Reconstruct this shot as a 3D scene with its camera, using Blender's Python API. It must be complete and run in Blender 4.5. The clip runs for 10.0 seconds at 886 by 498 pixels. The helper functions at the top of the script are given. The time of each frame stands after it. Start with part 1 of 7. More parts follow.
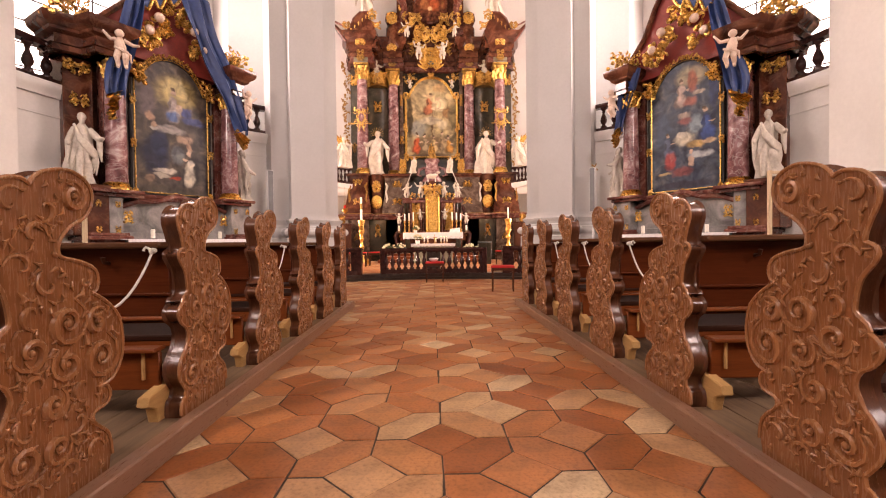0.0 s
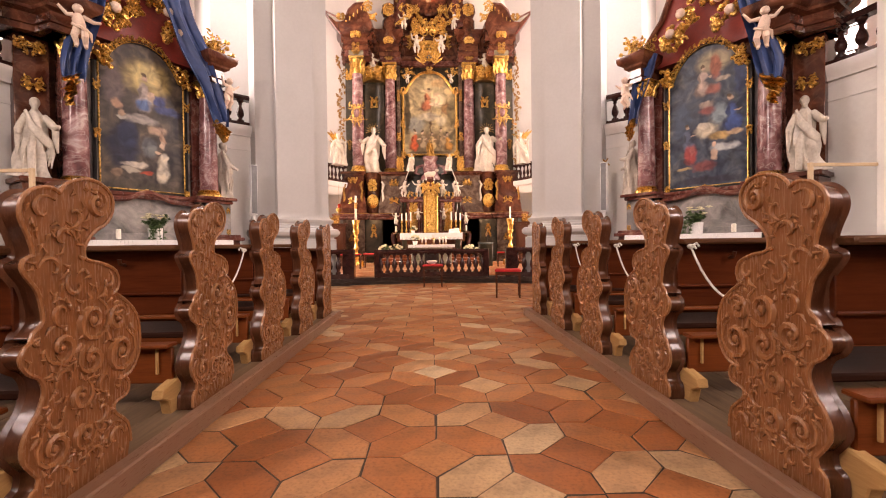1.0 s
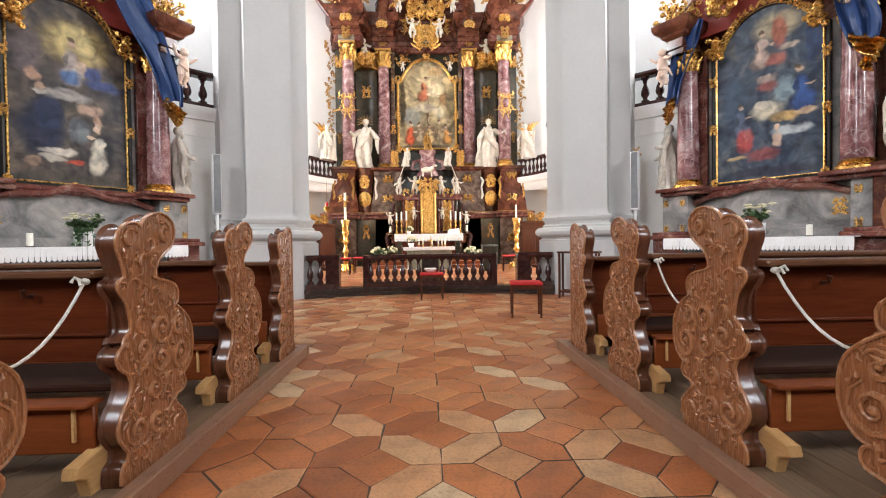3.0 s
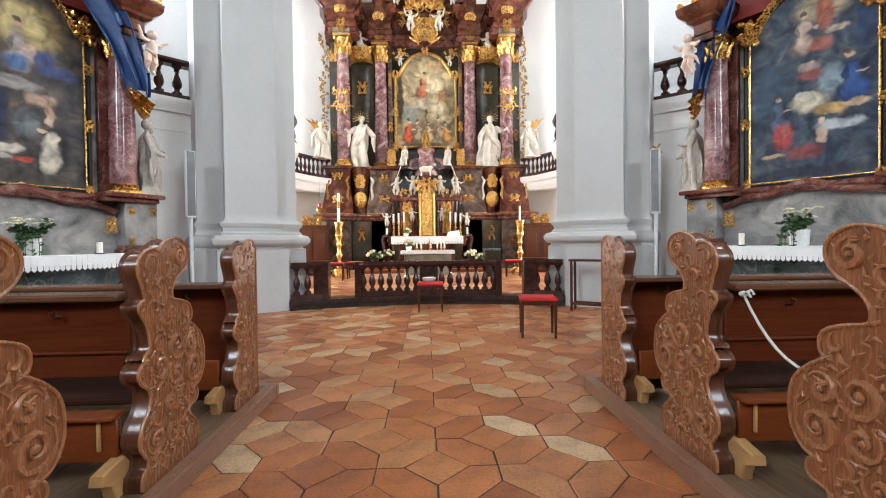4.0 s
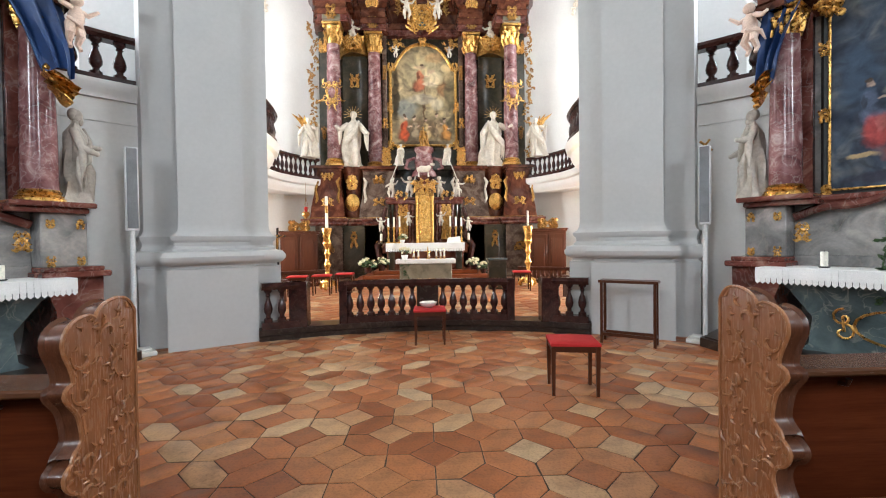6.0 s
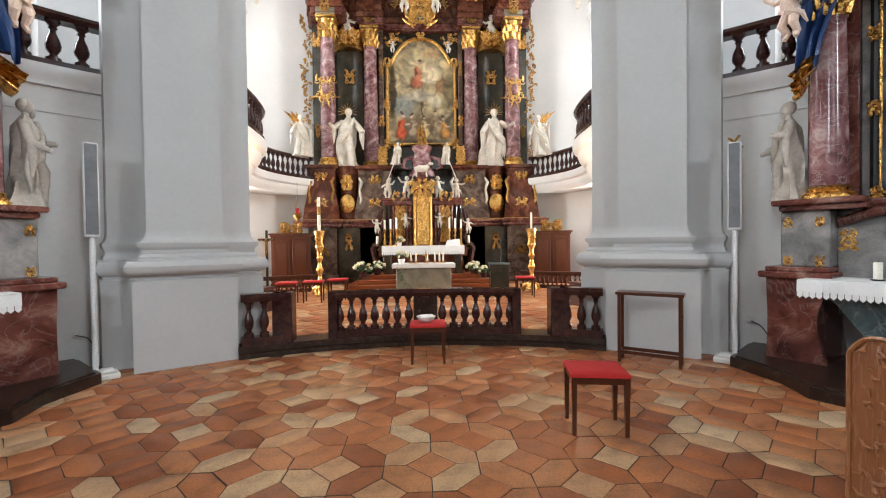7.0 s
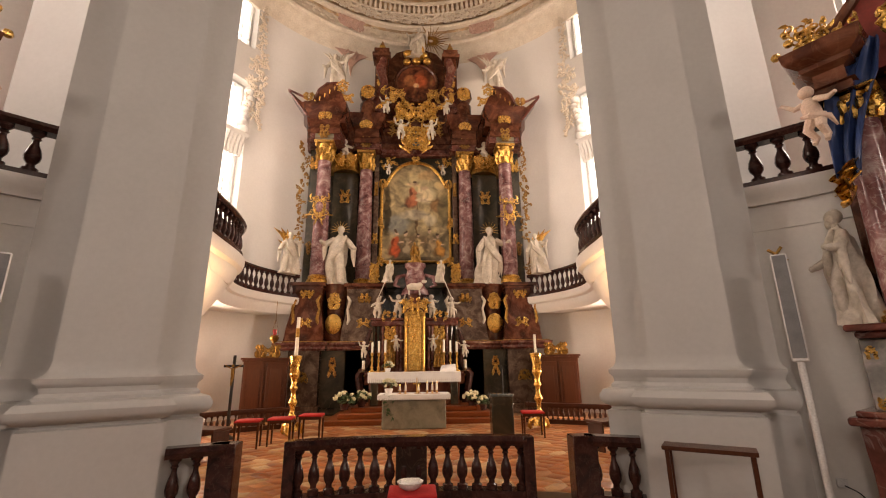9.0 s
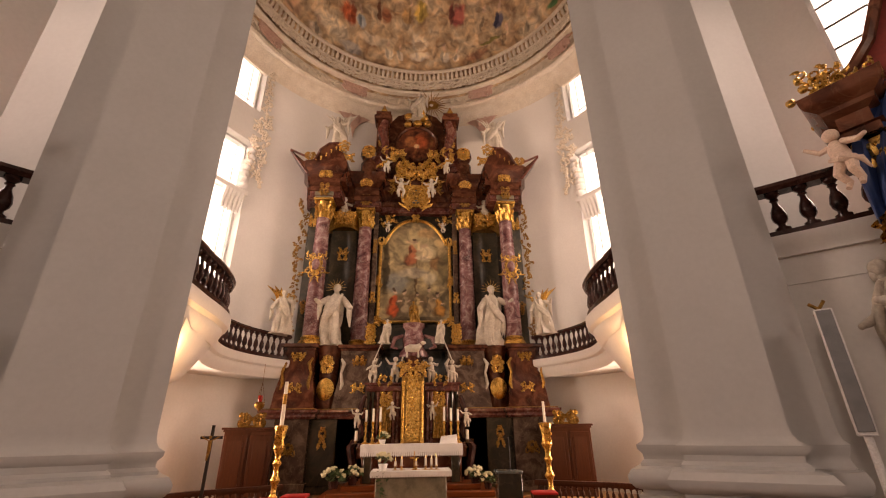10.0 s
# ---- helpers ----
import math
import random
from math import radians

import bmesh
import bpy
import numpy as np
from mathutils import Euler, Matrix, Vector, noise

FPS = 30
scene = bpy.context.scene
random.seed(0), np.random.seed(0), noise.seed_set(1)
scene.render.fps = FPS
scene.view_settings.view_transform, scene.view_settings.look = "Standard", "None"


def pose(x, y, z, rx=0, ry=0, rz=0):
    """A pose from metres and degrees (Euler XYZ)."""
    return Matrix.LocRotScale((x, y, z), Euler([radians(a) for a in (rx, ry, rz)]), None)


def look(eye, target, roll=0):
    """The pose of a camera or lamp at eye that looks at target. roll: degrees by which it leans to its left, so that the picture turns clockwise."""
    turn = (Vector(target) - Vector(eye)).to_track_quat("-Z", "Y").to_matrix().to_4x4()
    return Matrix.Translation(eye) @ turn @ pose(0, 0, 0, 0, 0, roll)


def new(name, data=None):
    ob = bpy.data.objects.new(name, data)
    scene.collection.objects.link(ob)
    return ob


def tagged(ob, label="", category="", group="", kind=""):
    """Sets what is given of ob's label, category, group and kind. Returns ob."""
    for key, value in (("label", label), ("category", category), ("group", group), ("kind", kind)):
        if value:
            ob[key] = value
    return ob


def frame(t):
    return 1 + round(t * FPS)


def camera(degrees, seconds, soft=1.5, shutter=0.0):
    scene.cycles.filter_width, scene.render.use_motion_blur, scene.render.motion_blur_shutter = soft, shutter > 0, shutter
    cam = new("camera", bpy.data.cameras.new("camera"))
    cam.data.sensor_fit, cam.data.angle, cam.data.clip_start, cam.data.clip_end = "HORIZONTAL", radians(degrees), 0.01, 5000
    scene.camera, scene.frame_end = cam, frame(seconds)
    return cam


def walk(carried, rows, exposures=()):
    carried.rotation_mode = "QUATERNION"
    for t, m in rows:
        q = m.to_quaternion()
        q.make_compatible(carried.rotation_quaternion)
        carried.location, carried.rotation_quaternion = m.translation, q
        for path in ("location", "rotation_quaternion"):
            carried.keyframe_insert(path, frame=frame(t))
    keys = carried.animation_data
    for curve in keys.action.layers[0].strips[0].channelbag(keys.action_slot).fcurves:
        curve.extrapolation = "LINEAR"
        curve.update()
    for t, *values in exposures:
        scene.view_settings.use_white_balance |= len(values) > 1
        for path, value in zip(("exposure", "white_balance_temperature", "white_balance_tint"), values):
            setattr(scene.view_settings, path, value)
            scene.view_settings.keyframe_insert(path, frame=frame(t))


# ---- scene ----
cam = camera(92.0, 10.0, soft=1.1)
PATH = [
    (0, (-0.026, 0.369, 0.917), (0.023, 2.368, 0.887), -0.7),
    (0.5, (-0.007, 0.716, 0.925), (0.045, 2.715, 0.895), -0.6),
    (1, (-0.009, 1.124, 0.928), (0.046, 3.123, 0.901), -0.7),
    (1.5, (-0.013, 1.446, 0.939), (0.045, 3.445, 0.911), -0.7),
    (2, (-0.019, 1.845, 0.948), (0.043, 3.844, 0.919), -0.7),
    (2.5, (-0.047, 2.195, 0.978), (0.02, 4.194, 0.948), -0.8),
    (4, (-0.034, 3.299, 1.138), (0.043, 5.297, 1.105), -0.7),
    (4.5, (-0.027, 3.631, 1.193), (0.052, 5.629, 1.16), -0.7),
    (5, (-0.041, 3.962, 1.259), (0.042, 5.96, 1.226), -0.7),
    (5.5, (-0.049, 4.253, 1.314), (0.037, 6.251, 1.28), -0.7),
    (7, (-0.038, 5.143, 1.457), (0.06, 7.141, 1.422), -0.7),
    (7.5, (-0.009, 5.389, 1.48), (0.092, 7.386, 1.464), -0.6),
    (8, (0.022, 5.632, 1.529), (0.131, 7.624, 1.669), -0.7),
    (8.5, (0.02, 5.849, 1.573), (0.138, 7.821, 1.886), -0.6),
    (9, (0.054, 6.073, 1.584), (0.175, 8.003, 2.095), -0.7),
    (9.5, (0.073, 6.313, 1.623), (0.198, 8.19, 2.302), -0.7),
    (10, (0.055, 6.518, 1.629), (0.177, 8.355, 2.41), -0.7),
]
EXPOSURES = [(0, 0.33, 9200, 40), (1.5, 0.42, 8900, 33), (2.5, 0.52, 7300, 19), (4, 0.44, 6250, 8), (5.5, 0.32, 6250, 8), (7, 0.1, 6350, 9), (8, -0.1, 6800, 13), (8.5, -0.3, 7700, 18), (9, -0.63, 9600, 28), (10, -0.98, 10800, 38)]
walk(cam, [(t, look(eye, target, roll)) for t, eye, target, roll in PATH], EXPOSURES)

# ---- world and light ----
world = bpy.data.worlds.new("sky")
scene.world = world
world.use_nodes = True
wn = world.node_tree.nodes
sky = wn.new("ShaderNodeTexSky")
sky.sky_type, sky.sun_disc = "NISHITA", False
sky.sun_elevation, sky.sun_rotation = radians(38), radians(200)
world.node_tree.links.new(sky.outputs[0], wn["Background"].inputs[0])
wn["Background"].inputs[1].default_value = 0.15

sun = new("sun", bpy.data.lights.new("sun", "SUN"))
sun.data.energy, sun.data.angle, sun.data.color = 2.0, radians(1.5), (1, 0.95, 0.87)
sun.matrix_world = look((-6, -16, 18), (0, 0, 0))


def window_lamp(eye, target, w, h, power, colour=(0.86, 0.93, 1.0), spread=150):
    """Sky light that enters by a window."""
    lamp = new("window_light", bpy.data.lights.new("window_light", "AREA"))
    lamp.data.shape, lamp.data.size, lamp.data.size_y = "RECTANGLE", w, h
    lamp.data.energy, lamp.data.color = power, colour
    lamp.data.spread = radians(spread)
    lamp.matrix_world = look(eye, target)
    return lamp


for sx in (-1, 1):
    window_lamp((sx * 6.1, -1.6, 6.4), (sx * 3.5, 8.0, 2.0), 0.9, 2.6, 280)
    window_lamp((sx * 6.6, 9.6, 6.8), (-sx * 5.0, 8.0, 2.6), 1.7, 3.6, 190, spread=115)
    window_lamp((sx * 5.75, 17.2, 9.2), (-sx * 1.5, 17.8, 8.2), 1.1, 8.0, 310, (0.95, 0.96, 1.0), 165)
    window_lamp((sx * 5.9, 16.65, 1.5), (0, 15.5, 1.4), 0.6, 1.6, 230, (1, 0.97, 0.93))
window_lamp((0, -5.6, 7.2), (0, 8, 2.5), 3.2, 3.6, 110)
for sx in (-1, 1):
    bulb = new("gallery_bulb", bpy.data.lights.new("gallery_bulb", "POINT"))
    bulb.data.energy, bulb.data.color, bulb.data.shadow_soft_size = 60, (1, 0.74, 0.42), 0.06
    bulb.location = (sx * 3.0, 12.6, 2.5)

# ---- materials ----
def material(name):
    m = bpy.data.materials.new(name)
    m.use_nodes = True
    return m, m.node_tree.nodes, m.node_tree.links, m.node_tree.nodes["Principled BSDF"]


def noise_node(n, l, scale, detail=6, rough=0.6, distort=0.0, kind="Object", stretch=(1, 1, 1), shift=True):
    tc = n.new("ShaderNodeTexCoord")
    mp = n.new("ShaderNodeMapping")
    mp.inputs["Scale"].default_value = stretch
    l.new(tc.outputs[kind], mp.inputs[0])
    tx = n.new("ShaderNodeTexNoise")
    tx.inputs["Scale"].default_value, tx.inputs["Detail"].default_value = scale, detail
    tx.inputs["Roughness"].default_value, tx.inputs["Distortion"].default_value = rough, distort
    if shift:
        oi = n.new("ShaderNodeObjectInfo")
        mul = n.new("ShaderNodeMath")
        mul.operation = "MULTIPLY"
        mul.inputs[1].default_value = 37.0
        l.new(oi.outputs["Random"], mul.inputs[0])
        cx = n.new("ShaderNodeCombineXYZ")
        for i in range(3):
            l.new(mul.outputs[0], cx.inputs[i])
        l.new(cx.outputs[0], mp.inputs["Location"])
    l.new(mp.outputs[0], tx.inputs["Vector"])
    return tx.outputs["Fac"]


def ramp(n, l, fac, stops, interp="LINEAR"):
    r = n.new("ShaderNodeValToRGB")
    r.color_ramp.interpolation = interp
    while len(r.color_ramp.elements) < len(stops):
        r.color_ramp.elements.new(0.5)
    for e, (p, c) in zip(r.color_ramp.elements, stops):
        e.position, e.color = p, (*c, 1)
    l.new(fac, r.inputs[0])
    return r.outputs[0]


def mix(n, l, fac, a, b, mode="MIX"):
    x = n.new("ShaderNodeMix")
    x.data_type, x.blend_type = "RGBA", mode
    for k, v in ((0, fac), (6, a), (7, b)):
        if isinstance(v, (int, float)):
            x.inputs[k].default_value = v
        elif isinstance(v, tuple):
            x.inputs[k].default_value = (*v, 1)
        else:
            l.new(v, x.inputs[k])
    return x.outputs[2]


def bump(n, l, p, height, strength, distance=0.01):
    b = n.new("ShaderNodeBump")
    b.inputs["Strength"].default_value, b.inputs["Distance"].default_value = strength, distance
    l.new(height, b.inputs["Height"])
    l.new(b.outputs[0], p.inputs["Normal"])


def simple(name, a, b, scale=8, rough=(0.5, 0.7), metal=0.0, bumps=0.1, stretch=(1, 1, 1), fine=60, coat=0.0, distance=0.01, grain_low=0.82, grain_high=1.1):
    """A surface of two colours that drift into one another, with a fine grain over it."""
    m, n, l, p = material(name)
    big = noise_node(n, l, scale, 5, stretch=stretch)
    small = noise_node(n, l, fine, 3, stretch=stretch)
    col = ramp(n, l, big, [(0.3, a), (0.7, b)])
    grain = ramp(n, l, small, [(0.3, (grain_low,) * 3), (0.7, (grain_high,) * 3)])
    l.new(mix(n, l, 1.0, col, grain, "MULTIPLY"), p.inputs["Base Color"])
    l.new(ramp(n, l, small, [(0.2, (rough[0],) * 3), (0.8, (rough[1],) * 3)]), p.inputs["Roughness"])
    p.inputs["Metallic"].default_value = metal
    p.inputs["Coat Weight"].default_value = coat
    if bumps:
        bump(n, l, p, small, bumps, distance)
    return m


def marble(name, stops, scale=2.2, vein=(0.75, 0.7, 0.64), veins=0.5, rough=0.16, distort=2.5):
    m, n, l, p = material(name)
    cloud = noise_node(n, l, scale, 5, 0.55, distort * 0.45)
    col = ramp(n, l, cloud, stops)
    line = noise_node(n, l, scale * 1.3, 4, 0.5, distort * 0.6)
    mask = ramp(n, l, line, [(0.475, (0, 0, 0)), (0.5, (veins,) * 3), (0.525, (0, 0, 0))])
    col = mix(n, l, mask, col, vein)
    fleck = noise_node(n, l, scale * 14, 4)
    col = mix(n, l, 1.0, col, ramp(n, l, fleck, [(0.3, (0.9, 0.9, 0.9)), (0.7, (1.06, 1.06, 1.06))]), "MULTIPLY")
    l.new(col, p.inputs["Base Color"])
    p.inputs["Roughness"].default_value = rough
    p.inputs["Specular IOR Level"].default_value = 0.35
    return m


def wood(name, dark, light, rough=(0.35, 0.5), axis=(1, 14, 14), scale=3.0, worn=None, bumps=0.15, gloss=0.2):
    m, n, l, p = material(name)
    g = noise_node(n, l, scale, 6, 0.6, 1.2, stretch=axis)
    f = noise_node(n, l, scale * 9, 4, 0.6, stretch=axis)
    col = mix(n, l, 0.35, ramp(n, l, g, [(0.3, dark), (0.7, light)]), ramp(n, l, f, [(0.35, dark), (0.65, light)]))
    if worn:
        w = noise_node(n, l, 5, 4)
        geo = n.new("ShaderNodeNewGeometry")
        edge = ramp(n, l, geo.outputs["Pointiness"], [(0.5, (0, 0, 0)), (0.6, (0.55, 0.55, 0.55))])
        col = mix(n, l, edge, col, worn)
        col = mix(n, l, ramp(n, l, w, [(0.5, (0, 0, 0)), (0.75, (0.35, 0.35, 0.35))]), col, worn)
    l.new(col, p.inputs["Base Color"])
    l.new(ramp(n, l, f, [(0.2, (rough[0],) * 3), (0.8, (rough[1],) * 3)]), p.inputs["Roughness"])
    bump(n, l, p, f, bumps, 0.004)
    p.inputs["Specular IOR Level"].default_value = gloss
    return m


def tile_material():
    m, n, l, p = material("terracotta")
    oi = n.new("ShaderNodeObjectInfo")
    geo = n.new("ShaderNodeNewGeometry")
    add = n.new("ShaderNodeMath")
    add.operation = "ADD"
    l.new(oi.outputs["Random"], add.inputs[0])
    l.new(geo.outputs["Random Per Island"], add.inputs[1])
    fr = n.new("ShaderNodeMath")
    fr.operation = "FRACT"
    l.new(add.outputs[0], fr.inputs[0])
    col = ramp(n, l, fr.outputs[0], [(0.0, (0.27, 0.082, 0.028)), (0.22, (0.36, 0.118, 0.04)), (0.46, (0.43, 0.16, 0.06)),
                                     (0.7, (0.44, 0.195, 0.082)), (0.8, (0.48, 0.27, 0.14)), (0.9, (0.51, 0.33, 0.185)), (1.0, (0.55, 0.4, 0.25))])
    stain = noise_node(n, l, 5, 6, shift=False)
    fine = noise_node(n, l, 55, 5, shift=False)
    pit = noise_node(n, l, 160, 2, shift=False)
    col = mix(n, l, 1.0, col, ramp(n, l, stain, [(0.3, (0.5, 0.44, 0.38)), (0.45, (0.9, 0.88, 0.86)), (0.68, (1.18, 1.16, 1.12))]), "MULTIPLY")
    col = mix(n, l, 1.0, col, ramp(n, l, fine, [(0.3, (0.66, 0.62, 0.58)), (0.48, (0.98, 0.98, 0.98)), (0.66, (1.1, 1.1, 1.1))]), "MULTIPLY")
    l.new(col, p.inputs["Base Color"])
    l.new(ramp(n, l, stain, [(0.3, (0.34,) * 3), (0.7, (0.5,) * 3)]), p.inputs["Roughness"])
    bump(n, l, p, mix(n, l, 0.5, fine, pit), 0.14, 0.006)
    return m


def small_robed(u, z, h, robe, lean=0.0):
    """A draped shape far off, in fewer spots."""
    return [(u, z + 0.3 * h, 0.3 * h, 0.3 * h, robe), (u + lean * h - 0.1 * h, z + 0.35 * h, 0.12 * h, 0.3 * h, tuple(c * 0.45 for c in robe)), (u + lean * h, z + 0.75 * h, 0.12 * h, 0.15 * h, (0.62, 0.42, 0.3))]


def robed(u, z, h, robe, skin=(0.5, 0.34, 0.25), lean=0.0, dark=0.35):
    """Spots that together suggest a draped shape h high, from its foot at (u, z)."""
    low = tuple(c * dark for c in robe)
    return [(u, z + 0.24 * h, 0.27 * h, 0.27 * h, low), (u + 0.04 * h, z + 0.27 * h, 0.2 * h, 0.25 * h, robe), (u + lean * h * 0.5, z + 0.58 * h, 0.15 * h, 0.2 * h, robe), (u + lean * h * 0.5 - 0.07 * h, z + 0.55 * h, 0.06 * h, 0.16 * h, low),
            (u + lean * h, z + 0.86 * h, 0.075 * h, 0.1 * h, skin), (u + lean * h - 0.02 * h, z + 0.92 * h, 0.085 * h, 0.06 * h, (0.06, 0.035, 0.02)), (u + lean * h + 0.17 * h, z + 0.56 * h, 0.1 * h, 0.035 * h, skin)]


def painting_material(name, ground, spots, top, half, rough=0.45):
    """Oil paint: soft patches of colour on a clouded ground. A spot: u, z, its half width and height, colour."""
    m, n, l, p = material(name)
    tc = n.new("ShaderNodeTexCoord")
    warp = n.new("ShaderNodeTexNoise")
    warp.inputs["Scale"].default_value, warp.inputs["Detail"].default_value = 5.0 / half, 5
    l.new(tc.outputs["Object"], warp.inputs["Vector"])
    off = n.new("ShaderNodeVectorMath")
    off.operation = "MULTIPLY_ADD"
    off.inputs[1].default_value, off.inputs[2].default_value = (0.2 * half,) * 3, (-0.1 * half,) * 3
    l.new(warp.outputs["Color"], off.inputs[0])
    at = n.new("ShaderNodeVectorMath")
    l.new(tc.outputs["Object"], at.inputs[0])
    l.new(off.outputs[0], at.inputs[1])
    cloud = noise_node(n, l, 2.0 / half, 3, 0.5, 0.9, shift=False)
    col = ramp(n, l, cloud, ground)
    for u, z, w, h, c in spots:
        d = n.new("ShaderNodeVectorMath")
        d.operation = "SUBTRACT"
        d.inputs[1].default_value = (u, 0, z)
        l.new(at.outputs[0], d.inputs[0])
        s = n.new("ShaderNodeVectorMath")
        s.operation = "MULTIPLY"
        s.inputs[1].default_value = (1 / w, 0, 1 / h)
        l.new(d.outputs[0], s.inputs[0])
        ln = n.new("ShaderNodeVectorMath")
        ln.operation = "LENGTH"
        l.new(s.outputs[0], ln.inputs[0])
        mask = ramp(n, l, ln.outputs["Value"], [(0.5, (0.9, 0.9, 0.9)), (1.12, (0, 0, 0))], "EASE")
        col = mix(n, l, mask, col, c)
    dab = noise_node(n, l, 4.0 / half, 5, 0.45, 0.8, shift=False)
    col = mix(n, l, 1.0, col, ramp(n, l, dab, [(0.32, (0.5, 0.5, 0.52)), (0.5, (0.9, 0.9, 0.9)), (0.66, (1.3, 1.27, 1.2))]), "MULTIPLY")
    crackle = noise_node(n, l, 70, 3, shift=False)
    col = mix(n, l, 1.0, col, ramp(n, l, crackle, [(0.3, (0.94, 0.94, 0.94)), (0.7, (1.05, 1.05, 1.05))]), "MULTIPLY")
    l.new(col, p.inputs["Base Color"])
    p.inputs["Roughness"].default_value = rough
    p.inputs["Specular IOR Level"].default_value = 0.25
    return m


PLASTER = simple("white_plaster", (0.70, 0.685, 0.65), (0.77, 0.755, 0.72), 0.7, (0.75, 0.9), bumps=0.03, fine=18, grain_low=0.96, grain_high=1.02)
# the white plaster again, darkened: the arch piers' shade is in its colour
PLASTER_SHADED = simple("shaded_white_plaster", (0.45, 0.445, 0.43), (0.51, 0.505, 0.49), 0.6, (0.7, 0.85), bumps=0.03, fine=18, grain_low=0.96, grain_high=1.02)
STUCCO = simple("cream_stucco", (0.68, 0.58, 0.46), (0.8, 0.72, 0.6), 3, (0.7, 0.85), bumps=0.2, fine=25)
PINK_STUCCO = simple("pink_stucco", (0.5, 0.3, 0.24), (0.62, 0.42, 0.34), 4, (0.5, 0.7), bumps=0.1)
TILE = tile_material()
GROUT = simple("dark_grout", (0.035, 0.022, 0.015), (0.075, 0.048, 0.033), 9, (0.8, 0.95), fine=90)
CARVED = wood("carved_oak", (0.19, 0.07, 0.027), (0.31, 0.12, 0.047), (0.18, 0.34), (9, 9, 1), 1.6, (0.4, 0.18, 0.08), 0.25, gloss=0.55)
EDGE_OAK = wood("dark_stained_oak_edge", (0.07, 0.022, 0.01), (0.14, 0.05, 0.024), (0.16, 0.3), (14, 14, 1), 2.0, gloss=0.55)
PANEL = wood("dark_pew_panel", (0.06, 0.012, 0.004), (0.115, 0.026, 0.009), (0.14, 0.24), (0.6, 10, 10), 1.4, bumps=0.05, gloss=0.4)
SEAT = wood("dark_seat_wood", (0.022, 0.007, 0.003), (0.04, 0.012, 0.006), (0.6, 0.8), (1, 14, 14), 2.0, gloss=0.1)
RAIL = wood("brown_rail", (0.07, 0.027, 0.012), (0.14, 0.058, 0.027), (0.18, 0.3), (1, 14, 14), 2.0, gloss=0.5)
KNEEL = wood("red_kneeler_wood", (0.15, 0.034, 0.009), (0.25, 0.062, 0.016), (0.3, 0.45), (1, 14, 14), 2.0)
PALE = wood("pale_new_wood", (0.5, 0.27, 0.1), (0.66, 0.4, 0.17), (0.4, 0.55), (14, 1, 14), 3.0)
BOARDS = wood("grey_platform_boards", (0.14, 0.088, 0.054), (0.27, 0.18, 0.11), (0.5, 0.7), (14, 1, 14), 2.0)
SILL = wood("platform_sill_wood", (0.085, 0.028, 0.016), (0.17, 0.065, 0.036), (0.22, 0.4), (14, 1, 14), 2.0, (0.34, 0.19, 0.12), gloss=0.45)
CHAIR = wood("stool_wood", (0.045, 0.013, 0.006), (0.09, 0.028, 0.012), (0.25, 0.4), (14, 14, 1), 3.0)
CASE = wood("sacristy_wood", (0.035, 0.01, 0.005), (0.075, 0.023, 0.01), (0.25, 0.4), (14, 14, 1), 2.0)
FRAMEWOOD = wood("light_frame_wood", (0.5, 0.36, 0.22), (0.62, 0.46, 0.3), (0.4, 0.5), (14, 14, 1), 3.0)
RED_CLOTH = simple("red_felt", (0.42, 0.012, 0.012), (0.5, 0.02, 0.018), 12, (0.85, 0.95), bumps=0.3, fine=240)
BALUSTER = marble("dark_red_stone", [(0.3, (0.018, 0.007, 0.006)), (0.55, (0.045, 0.015, 0.012)), (0.75, (0.07, 0.026, 0.02))], 5, (0.2, 0.13, 0.11), 0.12, 0.16)
STEPSTONE = marble("black_step_stone", [(0.3, (0.012, 0.006, 0.004)), (0.7, (0.035, 0.018, 0.012))], 3, (0.2, 0.16, 0.13), 0.2, 0.28)
RED = marble("red_marble", [(0.3, (0.045, 0.011, 0.008)), (0.46, (0.12, 0.034, 0.025)), (0.58, (0.17, 0.058, 0.042)), (0.68, (0.27, 0.14, 0.105)), (0.78, (0.12, 0.038, 0.028))], 2.6, veins=0.1)
ROSE = marble("rose_column_marble", [(0.3, (0.075, 0.024, 0.026)), (0.46, (0.17, 0.066, 0.066)), (0.58, (0.27, 0.135, 0.13)), (0.68, (0.42, 0.3, 0.28)), (0.78, (0.2, 0.085, 0.085))], 3.0, veins=0.2)
GREYM = marble("grey_green_marble", [(0.28, (0.11, 0.105, 0.1)), (0.45, (0.21, 0.205, 0.2)), (0.6, (0.32, 0.3, 0.285)), (0.75, (0.46, 0.42, 0.38))], 2.6, (0.5, 0.4, 0.33), 0.15)
DARKM = marble("dark_green_marble", [(0.3, (0.012, 0.012, 0.009)), (0.55, (0.04, 0.034, 0.022)), (0.75, (0.1, 0.066, 0.04))], 1.1, (0.16, 0.12, 0.08), 0.15)
BROWNM = marble("brown_marble", [(0.3, (0.028, 0.008, 0.004)), (0.5, (0.085, 0.023, 0.012)), (0.62, (0.16, 0.056, 0.03)), (0.74, (0.07, 0.019, 0.01))], 2.2, (0.26, 0.15, 0.09), 0.15, 0.12)
PEDM = marble("dark_grey_brown_marble", [(0.3, (0.04, 0.022, 0.015)), (0.5, (0.1, 0.062, 0.045)), (0.62, (0.17, 0.125, 0.095)), (0.75, (0.09, 0.045, 0.032))], 2.4, (0.34, 0.26, 0.2), 0.25)
